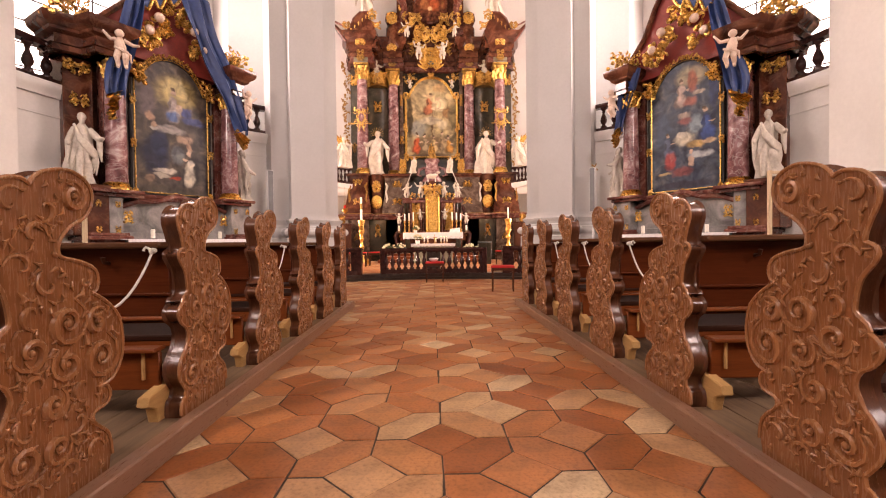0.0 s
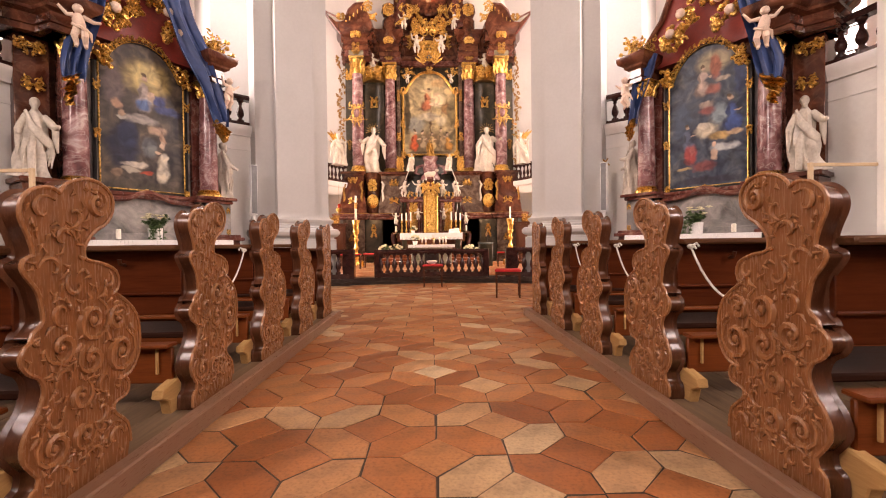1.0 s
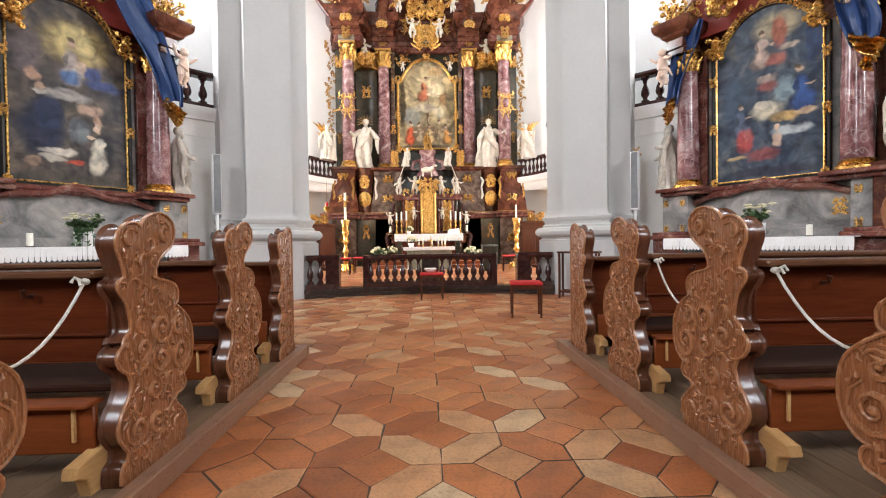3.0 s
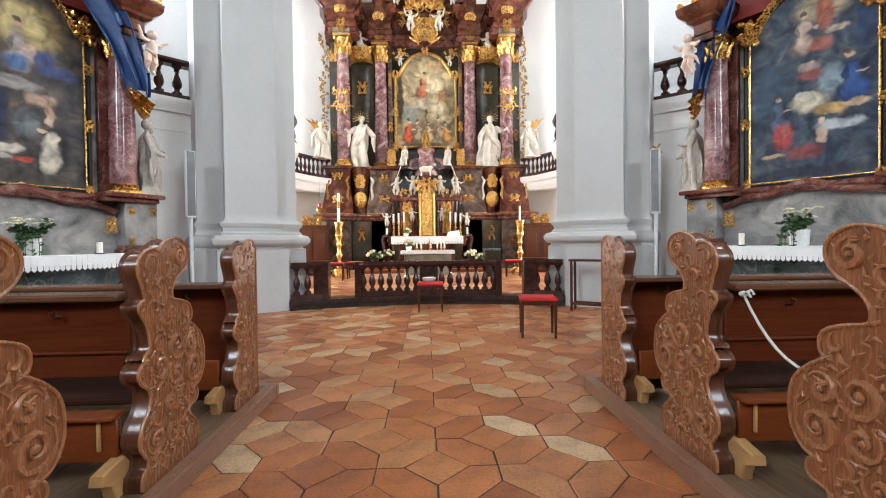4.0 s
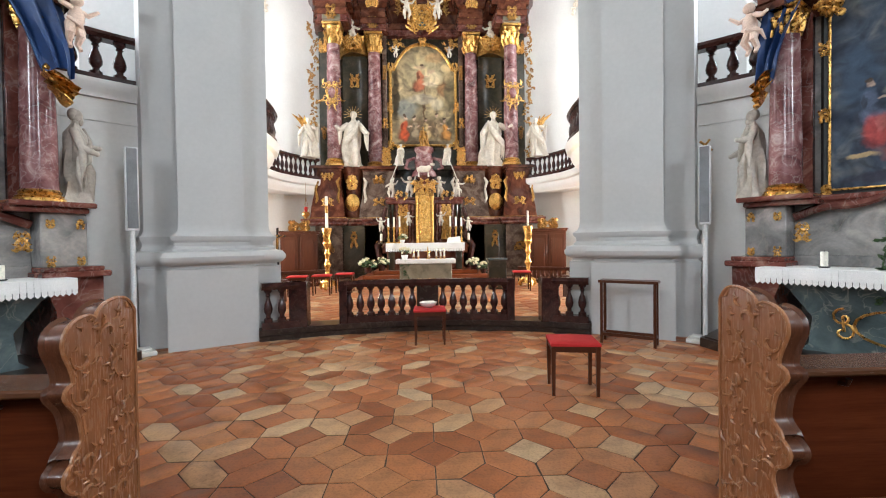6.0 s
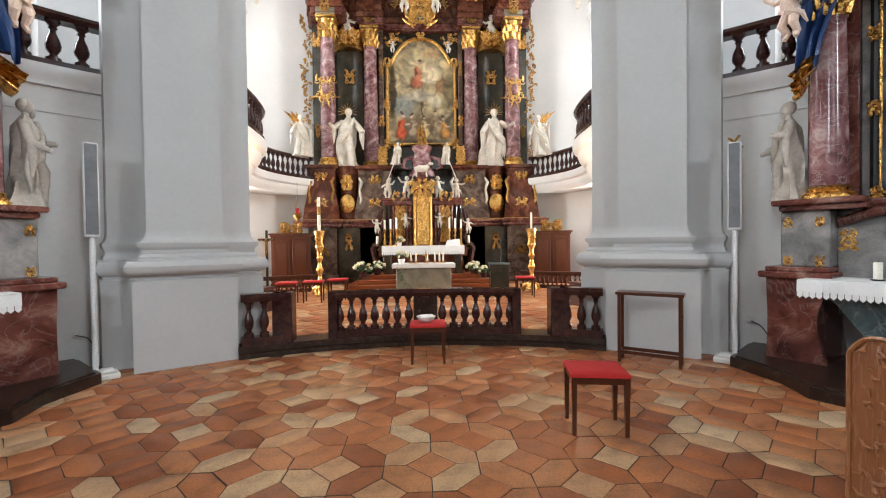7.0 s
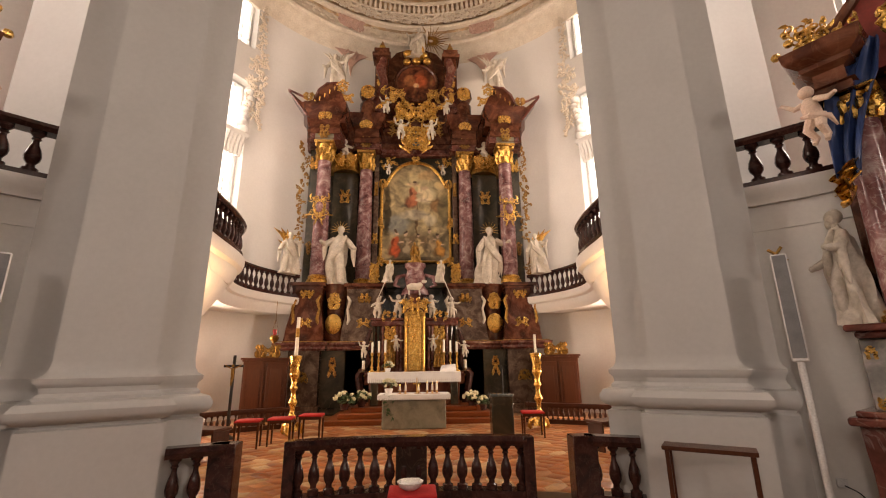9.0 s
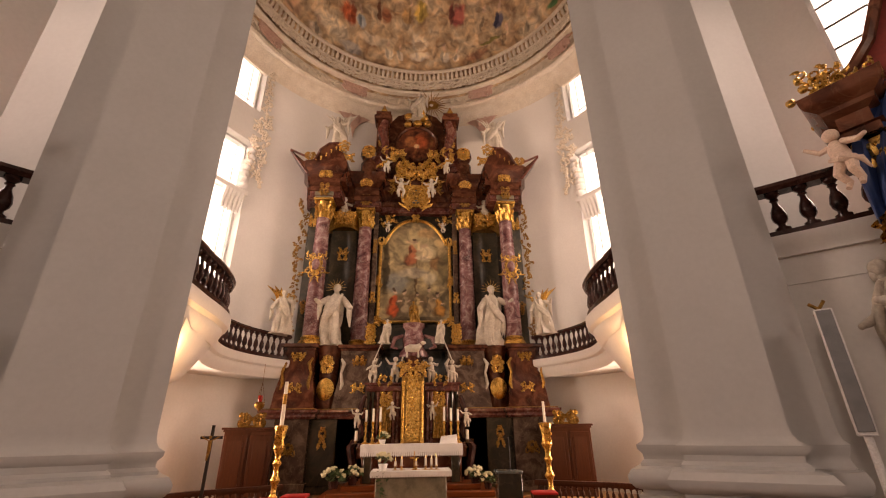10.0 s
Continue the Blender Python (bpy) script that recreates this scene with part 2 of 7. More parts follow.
TEALM = marble("blue_green_marble", [(0.3, (0.05, 0.07, 0.075)), (0.6, (0.12, 0.16, 0.165)), (0.8, (0.25, 0.28, 0.27))], 2.4, (0.4, 0.4, 0.36), 0.4)
SANDSTONE = marble("green_sandstone", [(0.3, (0.13, 0.115, 0.075)), (0.7, (0.25, 0.225, 0.16))], 3, (0.3, 0.26, 0.18), 0.3, 0.5)
GOLD = simple("gilding", (0.55, 0.27, 0.06), (0.9, 0.56, 0.18), 14, (0.18, 0.42), 1.0, 0.6, fine=32, grain_low=0.5)
OLDGOLD = simple("old_gilding", (0.24, 0.11, 0.028), (0.6, 0.34, 0.1), 14, (0.25, 0.5), 1.0, 0.6, fine=32, grain_low=0.5)
IVORY = simple("white_lacquered_wood", (0.48, 0.42, 0.34), (0.68, 0.62, 0.52), 5, (0.3, 0.5), bumps=0.12, fine=22)
ALABASTER = simple("grey_alabaster", (0.42, 0.365, 0.30), (0.6, 0.54, 0.46), 5, (0.35, 0.55), bumps=0.2, fine=22)
FLESH = simple("pale_painted_wood", (0.62, 0.44, 0.34), (0.72, 0.55, 0.44), 6, (0.35, 0.5), bumps=0.05)
BLUE = simple("blue_painted_drape", (0.012, 0.035, 0.115), (0.022, 0.06, 0.18), 4, (0.4, 0.6), bumps=0.1, fine=24)
CRIMSON = simple("red_painted_drape", (0.2, 0.018, 0.012), (0.32, 0.04, 0.025), 4, (0.4, 0.6), bumps=0.1, fine=24)
LINEN = simple("white_linen", (0.74, 0.74, 0.73), (0.83, 0.83, 0.82), 5, (0.8, 0.95), bumps=0.2, fine=180)
WAX = simple("candle_wax", (0.8, 0.76, 0.64), (0.86, 0.82, 0.72), 5, (0.4, 0.5), bumps=0.0)
PORCELAIN = simple("white_pot", (0.75, 0.74, 0.72), (0.82, 0.81, 0.79), 3, (0.2, 0.3), bumps=0.0)
LEAF = simple("dark_leaf", (0.02, 0.055, 0.014), (0.055, 0.11, 0.03), 20, (0.4, 0.6), bumps=0.1)
PETAL = simple("cream_petals", (0.55, 0.5, 0.3), (0.72, 0.68, 0.48), 20, (0.6, 0.8), bumps=0.1)
GREYMETAL = simple("speaker_grille", (0.15, 0.155, 0.16), (0.2, 0.205, 0.21), 8, (0.45, 0.6), 0.3, 0.3, fine=300)
WHITEMETAL = simple("white_enamel", (0.66, 0.66, 0.65), (0.72, 0.72, 0.71), 4, (0.35, 0.5), bumps=0.0)
BLACK = simple("black_iron", (0.012, 0.011, 0.01), (0.03, 0.028, 0.026), 9, (0.4, 0.6), 0.4, 0.1)
ROPE = simple("white_rope", (0.62, 0.58, 0.5), (0.74, 0.7, 0.62), 30, (0.85, 0.95), bumps=0.6, fine=200)
RUBY = simple("ruby_glass", (0.3, 0.01, 0.01), (0.4, 0.02, 0.015), 5, (0.1, 0.2), bumps=0.0)
CHANCEL = simple("honey_stone_floor", (0.26, 0.1, 0.034), (0.36, 0.16, 0.06), 2.2, (0.25, 0.4), bumps=0.05, fine=30)


def glass_material(name, tint=(0.95, 0.97, 0.97)):
    m, n, l, p = material(name)
    p.inputs["Base Color"].default_value = (*tint, 1)
    p.inputs["Transmission Weight"].default_value, p.inputs["Roughness"].default_value, p.inputs["IOR"].default_value = 1.0, 0.02, 1.1
    return m


GLASS = glass_material("clear_glass")


def glow(name, colour, strength):
    m, n, l, p = material(name)
    p.inputs["Base Color"].default_value = (*colour, 1)
    p.inputs["Emission Color"].default_value = (*colour, 1)
    p.inputs["Emission Strength"].default_value = strength
    return m


FLAME = glow("candle_flame", (1, 0.6, 0.2), 8)
OVERCAST = glow("bright_overcast_sky", (0.93, 0.96, 1.0), 4.5)


# ---- shapes ----
class Shape:
    """A growing mesh: vertices and faces."""

    def __init__(self):
        self.v, self.f = [], []

    def add(self, other, m=None):
        k = len(self.v)
        self.v += [tuple(m @ Vector(c)) for c in other.v] if m else other.v
        flip = m is not None and m.determinant() < 0
        self.f += [tuple(k + i for i in (reversed(f) if flip else f)) for f in other.f]
        return self

    def moved(self, m):
        return Shape().add(self, m)

    def mirrored(self):
        """Itself and its mirror image across x = 0."""
        return Shape().add(self).add(self, Matrix.Diagonal((-1, 1, 1, 1)))

    def box(self, x0, x1, y0, y1, z0, z1, c=0.0):
        if x0 > x1:
            x0, x1 = x1, x0
        if c <= 0:
            k = len(self.v)
            self.v += [(x, y, z) for z in (z0, z1) for x, y in ((x0, y0), (x1, y0), (x1, y1), (x0, y1))]
            self.f += [tuple(k + i for i in q) for q in ((3, 2, 1, 0), (4, 5, 6, 7), (0, 1, 5, 4), (1, 2, 6, 5), (2, 3, 7, 6), (3, 0, 4, 7))]
            return self
        ring = [(x0 + c, y0), (x1 - c, y0), (x1, y0 + c), (x1, y1 - c), (x1 - c, y1), (x0 + c, y1), (x0, y1 - c), (x0, y0 + c)]
        mx, my = (x0 + x1) / 2, (y0 + y1) / 2
        inner = [(min(max(x, x0 + c), x1 - c), min(max(y, y0 + c), y1 - c)) for x, y in ring]
        return self.loft([[(x, y, z0) for x, y in inner], [(x, y, z0 + c) for x, y in ring], [(x, y, z1 - c) for x, y in ring], [(x, y, z1) for x, y in inner]])

    def loft(self, rings, closed=True, caps=True):
        """Rings of points, of one length, joined by quads."""
        k, n = len(self.v), len(rings[0])
        for r in rings:
            self.v += [tuple(p) for p in r]
        for j in range(len(rings) - 1):
            for i in range(n if closed else n - 1):
                a, b = k + j * n + i, k + j * n + (i + 1) % n
                self.f.append((a, b, b + n, a + n))
        if caps and closed:
            self.f.append(tuple(range(k + n - 1, k - 1, -1)))
            t = k + (len(rings) - 1) * n
            self.f.append(tuple(range(t, t + n)))
        return self

    def lathe(self, profile, seg=16, at=(0, 0, 0), sx=1.0, sy=1.0, lobes=0, lobe=0.0):
        rings = []
        for r, z in profile:
            rings.append([(at[0] + sx * r * (1 + lobe * math.cos(lobes * a)) * math.cos(a), at[1] + sy * r * (1 + lobe * math.cos(lobes * a)) * math.sin(a), at[2] + z)
                          for a in (2 * math.pi * i / seg for i in range(seg))])
        return self.loft(rings)

    def ball(self, at, r, seg=10, rings=6, m=None):
        rx, ry, rz = r if isinstance(r, tuple) else (r, r, r)
        s = Shape().loft([[(rx * math.sin(t) * math.cos(a), ry * math.sin(t) * math.sin(a), -rz * math.cos(t)) for a in (2 * math.pi * i / seg for i in range(seg))]
                          for t in (math.pi * (0.06 + 0.88 * j / rings) for j in range(rings + 1))])
        return self.add(s, Matrix.Translation(at) @ (m or Matrix.Identity(4)))

    def tube(self, pts, r, seg=6, flat=1.0):
        """A rod along points; r is one radius or a list."""
        pts = [Vector(p) for p in pts]
        n = len(pts)
        rr = r if isinstance(r, (list, tuple)) else [r] * n
        rings, side = [], None
        for i, p in enumerate(pts):
            d = (pts[min(i + 1, n - 1)] - pts[max(i - 1, 0)]).normalized()
            if side is None:
                side = d.orthogonal().normalized()
            side = (side - d * side.dot(d)).normalized()
            up = d.cross(side)
            rings.append([p + rr[i] * (math.cos(a) * side + flat * math.sin(a) * up) for a in (2 * math.pi * j / seg for j in range(seg))])
        return self.loft(rings)

    def prism(self, poly, z0, z1, c=0.0):
        """A polygon of the plan, counter-clockwise, drawn up from z0 to z1."""
        return self.loft([[(x, y, z) for x, y in poly] for z in (z0, z1)])

    def slab(self, poly, x0, x1, c=0.008):
        """A polygon in y and z, drawn out along x, with eased edges."""
        mid = (sum(p[0] for p in poly) / len(poly), sum(p[1] for p in poly) / len(poly))

        def inset(d):
            out = []
            n = len(poly)
            for i in range(n):
                a, b = Vector(poly[i - 1]), Vector(poly[(i + 1) % n])
                t = (b - a).normalized()
                out.append((poly[i][0] - t.y * d, poly[i][1] + t.x * d))
            return out

        small = inset(c)
        return self.loft([[(x, y, z) for y, z in q] for x, q in ((x0, small), (x0 + c, poly), (x1 - c, poly), (x1, small))])

    def sweep(self, profile, path, caps=True):
        """A profile of (out, z) points drawn along a level path of (x, y); out lies to the right of the way."""
        rings, n = [], len(path)
        for i in range(n):
            p = Vector(path[i])
            a = (p - Vector(path[i - 1])).normalized() if i else None
            b = (Vector(path[i + 1]) - p).normalized() if i < n - 1 else None
            d = ((a or b) + (b or a)).normalized()
            k = 1 / max(0.4, d.dot(b or a))
            rings.append([(p.x + d.y * o * k, p.y - d.x * o * k, z) for o, z in profile])
        return self.loft(rings, caps=caps)


def curve_points(pts, steps=5, closed=False):
    """A smooth line through points (Catmull-Rom)."""
    out, n = [], len(pts)
    for i in range(n if closed else n - 1):
        get = (lambda k: Vector(pts[k % n])) if closed else (lambda k: Vector(pts[max(0, min(n - 1, k))]))
        p0, p1, p2, p3 = get(i - 1), get(i), get(i + 1), get(i + 2)
        for s in range(steps):
            t = s / steps
            out.append(0.5 * ((2 * p1) + (p2 - p0) * t + (2 * p0 - 5 * p1 + 4 * p2 - p3) * t * t + (3 * p1 - p0 - 3 * p2 + p3) * t ** 3))
    if not closed:
        out.append(Vector(pts[-1]))
    return out


def spiral(cx, cz, r, turns=1.5, start=0.0, hand=1, n=18, tail=0.0):
    """Points (u, z) of a volute, from its outer end in."""
    out = []
    for i in range(n):
        k = i / (n - 1)
        a = start + hand * turns * 2 * math.pi * k
        out.append((cx + r * (1 - 0.88 * k) * math.cos(a), cz + r * (1 - 0.88 * k) * math.sin(a)))
    return out


def link(name, shape, mat, parent=None, label="", angle=38):
    me = bpy.data.meshes.new(name)
    me.from_pydata(shape.v, [], shape.f)
    me.materials.append(mat)
    me.shade_smooth()
    me.set_sharp_from_angle(angle=radians(angle))
    ob = new(name, me)
    if parent:
        ob.parent = parent
    if label:
        ob["label"] = label
    return ob


def part(name, shape, mat, parent, label="", angle=38):
    return link(name, shape, mat, parent, label, angle)


def thing(name, label, category, m=None, group="", kind=""):
    ob = new(name)
    ob.empty_display_size = 0.1
    if m is not None:
        ob.matrix_world = m
    return tagged(ob, label, category, group, kind)


def alone(name, shape, mat, label, category, m=None, group="", kind="", angle=38):
    ob = link(name, shape, mat, angle=angle)
    if m is not None:
        ob.matrix_world = m
    return tagged(ob, label, category, group, kind)


def structure(name, shape, mat, label, category="structure", angle=38):
    return tagged(link(name, shape, mat, angle=angle), label, category, kind="structure")


def arc(cx, cy, r, a0, a1, n):
    return [(cx + r * math.cos(radians(a0 + (a1 - a0) * i / n)), cy + r * math.sin(radians(a0 + (a1 - a0) * i / n))) for i in range(n + 1)]


# ---- ornament ----
def gold_spray(w, h, seed, n=6, thick=0.02, depth=0.05, sym=True):
    """Rocaille ornament, w by h, lying in x and z round the origin, facing -y."""
    rnd = random.Random(seed)
    s = Shape()
    n, thick = round(n * 1.9), thick * 0.62
    for i in range(n):
        u = rnd.uniform(0.05, 0.36) * w if sym else rnd.uniform(-0.4, 0.4) * w
        z = (-0.42 + 0.84 * (i + 0.5) / n) * h
        r = min(w, h) * rnd.uniform(0.09, 0.19)
        sp = spiral(u, z, r, rnd.uniform(0.9, 1.5), rnd.uniform(0, 6.28), rnd.choice((-1, 1)), 12)
        k = len(sp)
        q = Shape().tube([(a, -depth * (0.3 + 0.7 * j / k), b) for j, (a, b) in enumerate(sp)], [thick * (0.55 + 0.7 * math.sin(math.pi * j / (k - 1))) for j in range(k)], 5)
        a0 = rnd.uniform(0, 6.28)
        q.tube([(u + r * t * math.cos(a0 + 0.4 * t), -depth * 0.6, z + r * t * math.sin(a0 + 0.4 * t)) for t in (0.5, 1.0, 1.6, 2.0)], [thick, thick * 1.9, thick * 1.2, thick * 0.25], 5)
        s.add(q.mirrored() if sym else q)
    s.ball((0, -depth * 0.4, 0), (w * 0.07, depth * 0.6, h * 0.09), 8, 5)
    return s


def figure(h, seed, lean=0.0, arms=((0.3, -0.25, 0.62), (-0.3, -0.22, 0.55)), robe=True):
    """A plain standing robed statue, h high, its face towards -y."""
    rnd = random.Random(seed)
    s = Shape()
    rings = []
    ph = [rnd.uniform(0, 6.28) for _ in range(4)]
    for j in range(22):
        k = j / 21
        r = 0.128 - 0.03 * k + 0.022 * math.sin(3.1 * k + 0.4) + (0.04 * (0.12 - k) / 0.12 if k < 0.12 else 0)
        r *= 1.0 if k < 0.86 else max(0.3, 1 - (k - 0.86) / 0.14 * 0.68)
        ring = []
        for i in range(20):
            a = 2 * math.pi * i / 20
            fold = 0.38 * math.sin(5 * a + ph[0] + 5.5 * k) + 0.14 * math.sin(9 * a + ph[1] - 4 * k)
            fold *= 0.35 + 0.65 * (1 - k)
            sway = 0.05 * math.sin(4.2 * k + ph[2]) * (1 - k) + 0.035 * math.sin(2.6 * k + ph[2]) + lean * k
            ring.append(((r * (1 + fold) * math.cos(a) * 1.12 + sway) * h, (r * (1 + fold) * math.sin(a) * 0.9) * h, k * 0.84 * h))
        rings.append(ring)
    s.loft(rings)
    top = (0.035 * math.sin(2.6 + ph[2]) + lean) * h
    # a mantle thrown over one shoulder and gathered at the hip
    sd = rnd.choice((-1, 1))
    for q in range(4):
        o = 0.022 * q
        s.tube([(sd * (0.1 - o * 0.3) * h + top, -0.06 * h, 0.8 * h - o * h), (sd * 0.05 * h + top, -0.118 * h, (0.66 - o) * h), (-sd * 0.06 * h, -0.128 * h, (0.52 - o * 1.2) * h), (-sd * 0.15 * h, -0.06 * h, (0.44 - o) * h),
                (-sd * (0.17 - o) * h, -0.05 * h, 0.3 * h), (-sd * (0.15 - 1.5 * o) * h, -0.07 * h, (0.12 + o) * h)], [0.02 * h, 0.03 * h, 0.034 * h, 0.036 * h, 0.028 * h, 0.008 * h], 7)
    # the forward knee and a trailing hem
    s.tube([(sd * 0.03 * h, -0.05 * h, 0.5 * h), (sd * 0.06 * h, -0.125 * h, 0.33 * h), (sd * 0.07 * h, -0.11 * h, 0.02 * h)], [0.06 * h, 0.056 * h, 0.045 * h], 8)
    s.ball((top, -0.015 * h, 0.91 * h), (0.052 * h, 0.06 * h, 0.07 * h), 12, 8)
    s.ball((top, 0.012 * h, 0.925 * h), (0.062 * h, 0.06 * h, 0.066 * h), 10, 6)
    s.ball((top, -0.05 * h, 0.86 * h), (0.03 * h, 0.03 * h, 0.05 * h), 8, 5)
    s.tube([(top, 0, 0.78 * h), (top, -0.01 * h, 0.88 * h)], [0.04 * h, 0.034 * h], 8)
    for ax, ay, az in arms:
        sd = 1 if ax > 0 else -1
        sh = Vector((top * 0.8 + sd * 0.095 * h, 0, 0.75 * h))
        hand = Vector((ax * h * 0.8, ay * h, az * h))
        elbow = (sh + hand) / 2 + Vector((sd * 0.045 * h, 0.02 * h, -0.07 * h))
        s.tube([sh, sh.lerp(elbow, 0.6), elbow, elbow.lerp(hand, 0.6), hand], [0.05 * h, 0.052 * h, 0.046 * h, 0.034 * h, 0.022 * h], 8)
        s.ball(tuple(hand), 0.026 * h, 8, 5)
        if robe:
            s.tube([elbow, elbow + Vector((0, 0, -0.12 * h)), elbow + Vector((sd * 0.02 * h, 0.01, -0.3 * h))], [0.045 * h, 0.042 * h, 0.012 * h], 7)
    return s


def putto(h, seed):
    """A plain small winged child figure of carved wood."""
    rnd = random.Random(seed)
    s = Shape()
    t = rnd.uniform(-0.06, 0.06)
    s.tube([(0, 0, 0.42 * h), (t * h * 0.5, -0.02 * h, 0.52 * h), (t * h, -0.01 * h, 0.64 * h), (t * h, 0, 0.76 * h)], [0.1 * h, 0.125 * h, 0.115 * h, 0.07 * h], 10)
    s.ball((t * h, -0.02 * h, 0.88 * h), 0.105 * h, 10, 7)
    for sd in (-1, 1):
        k = rnd.uniform(-0.12, 0.16)
        s.tube([(sd * 0.06 * h, 0, 0.44 * h), (sd * (0.09 + k * 0.4) * h, -0.06 * h, 0.24 * h), (sd * 0.08 * h, 0.03 * h, 0.1 * h), (sd * 0.09 * h, -0.03 * h, 0.0)], [0.085 * h, 0.07 * h, 0.05 * h, 0.035 * h], 8)
        z = rnd.uniform(0.5, 1.02)
        s.tube([(t * h + sd * 0.09 * h, 0, 0.72 * h), (sd * 0.24 * h, -0.04 * h, (0.62 + 0.3 * (z - 0.6)) * h), (sd * rnd.uniform(0.28, 0.4) * h, -0.1 * h, z * h)], [0.055 * h, 0.045 * h, 0.028 * h], 7)
    s.tube([(-0.16 * h, -0.05 * h, 0.5 * h), (0, -0.13 * h, 0.43 * h), (0.17 * h, 0, 0.36 * h), (0.2 * h, 0.05, 0.2 * h)], [0.03 * h, 0.05 * h, 0.045 * h, 0.015 * h], 6)
    return s


def wing(length, sd):
    s = Shape()
    for i in range(6):
        a = radians(58 + 13 * i)
        l = length * (1 - 0.11 * i)
        s.tube([(0, 0.02, 0), (sd * l * 0.5 * math.cos(a), 0.05, l * 0.55 * math.sin(a) - 0.02 * i), (sd * l * math.cos(a) * 1.05, 0.06, l * math.sin(a) - 0.16 * length)], [0.025, 0.045 * length / 0.5, 0.008], 5, 0.4)
    return s


def column(r, z0, z1, seg=20):
    h = z1 - z0
    return Shape().lathe([(r * 1.02, z0), (r, z0 + 0.3 * h), (r * 0.86, z1)], seg)


def col_base(r, z0, h):
    return Shape().lathe([(r * 1.4, z0), (r * 1.4, z0 + 0.25 * h), (r * 1.28, z0 + 0.3 * h), (r * 1.32, z0 + 0.45 * h), (r * 1.1, z0 + 0.6 * h), (r * 1.18, z0 + 0.8 * h), (r * 1.02, z0 + h)], 20)


def capital(r, z0, h, seed=1):
    """A gilded composite capital: bell, two rows of leaves, volutes and abacus."""
    s = Shape().lathe([(r * 0.95, z0), (r * 0.92, z0 + 0.5 * h), (r * 1.15, z0 + 0.85 * h)], 16)
    for row, (zz, rr, n) in enumerate(((0.05, 0.98, 8), (0.32, 1.0, 8))):
        for i in range(n):
            a = 2 * math.pi * (i + 0.5 * row) / n
            c, d = math.cos(a), math.sin(a)
            s.tube([(r * rr * c, r * rr * d, z0 + zz * h), (r * rr * 1.1 * c, r * rr * 1.1 * d, z0 + (zz + 0.22) * h), (r * rr * 1.32 * c, r * rr * 1.32 * d, z0 + (zz + 0.34) * h), (r * rr * 1.36 * c, r * rr * 1.36 * d, z0 + (zz + 0.24) * h)], [r * 0.2, r * 0.24, r * 0.15, r * 0.08], 5)
    for i in range(4):
        a = math.pi / 4 + math.pi / 2 * i
        c, d = math.cos(a), math.sin(a)
        s.ball((1.45 * r * c, 1.45 * r * d, z0 + 0.78 * h), (r * 0.26, r * 0.26, r * 0.3), 8, 5)
    q = r * 1.35
    s.box(-q, q, -q, q, z0 + 0.88 * h, z0 + h, 0.015)
    return s


def at(s, x, y, z=0.0, rz=0.0):
    return s.moved(pose(x, y, z, 0, 0, rz))


def arched(half, z0, zs, zt, n=8, shoulder=0.12):
    """Outline (x, z) of a picture with a shouldered arch, counter-clockwise seen from -y."""
    pts = [(-half, z0), (half, z0), (half, zs)]
    q = curve_points([(half - shoulder * half, zs + 0.02 * (zt - zs)), (half * 0.72, zs + 0.42 * (zt - zs)), (half * 0.42, zs + 0.84 * (zt - zs)), (0, zt), (-half * 0.42, zs + 0.84 * (zt - zs)), (-half * 0.72, zs + 0.42 * (zt - zs)), (-half + shoulder * half, zs + 0.02 * (zt - zs))], 4)
    return pts + [(p.x, p.y) for p in q] + [(-half, zs)]


def flat_panel(outline, y0, y1):
    """An outline in x and z with depth from y0 (front) to y1."""
    return Shape().loft([[(x, y, z) for x, z in outline] for y in (y0, y1)][::1])


def entablature(path, z, h, out=0.22, flare=0.0):
    return Shape().sweep([(0.0, z), (0.05, z), (0.05, z + 0.16 * h), (0.08, z + 0.18 * h), (0.02, z + 0.22 * h), (0.02, z + 0.5 * h), (out * 0.45, z + 0.58 * h), (out * 0.5, z + 0.66 * h), (out * 0.9, z + 0.76 * h), (out, z + 0.84 * h), (out * 1.05, z + h), (-0.25, z + h), (-0.25, z)], path)


# ---- structure ----
NC, CC = 5.7, 14.6          # y of the middles of the nave's and the chancel's rounds


def ring_wall(cy, r, thick, a0, a1, z0, z1, openings=(), step=3.0):
    """A curved wall with openings (from, to, sill, head), as one shape."""
    s = Shape()
    marks = sorted({a0, a1, *[q for o in openings for q in o[:2]]})
    for lo, hi in zip(marks, marks[1:]):
        n = max(1, round((hi - lo) / step))
        spans, z = [], z0
        for o in sorted((o for o in openings if o[0] <= lo and hi <= o[1]), key=lambda o: o[2]):
            spans.append((z, o[2]))
            z = o[3]
        spans.append((z, z1))
        for b, t in spans:
            if t - b > 0.01:
                s.prism(arc(0, cy, r + thick, lo, hi, n) + arc(0, cy, r, hi, lo, n), b, t)
    return s


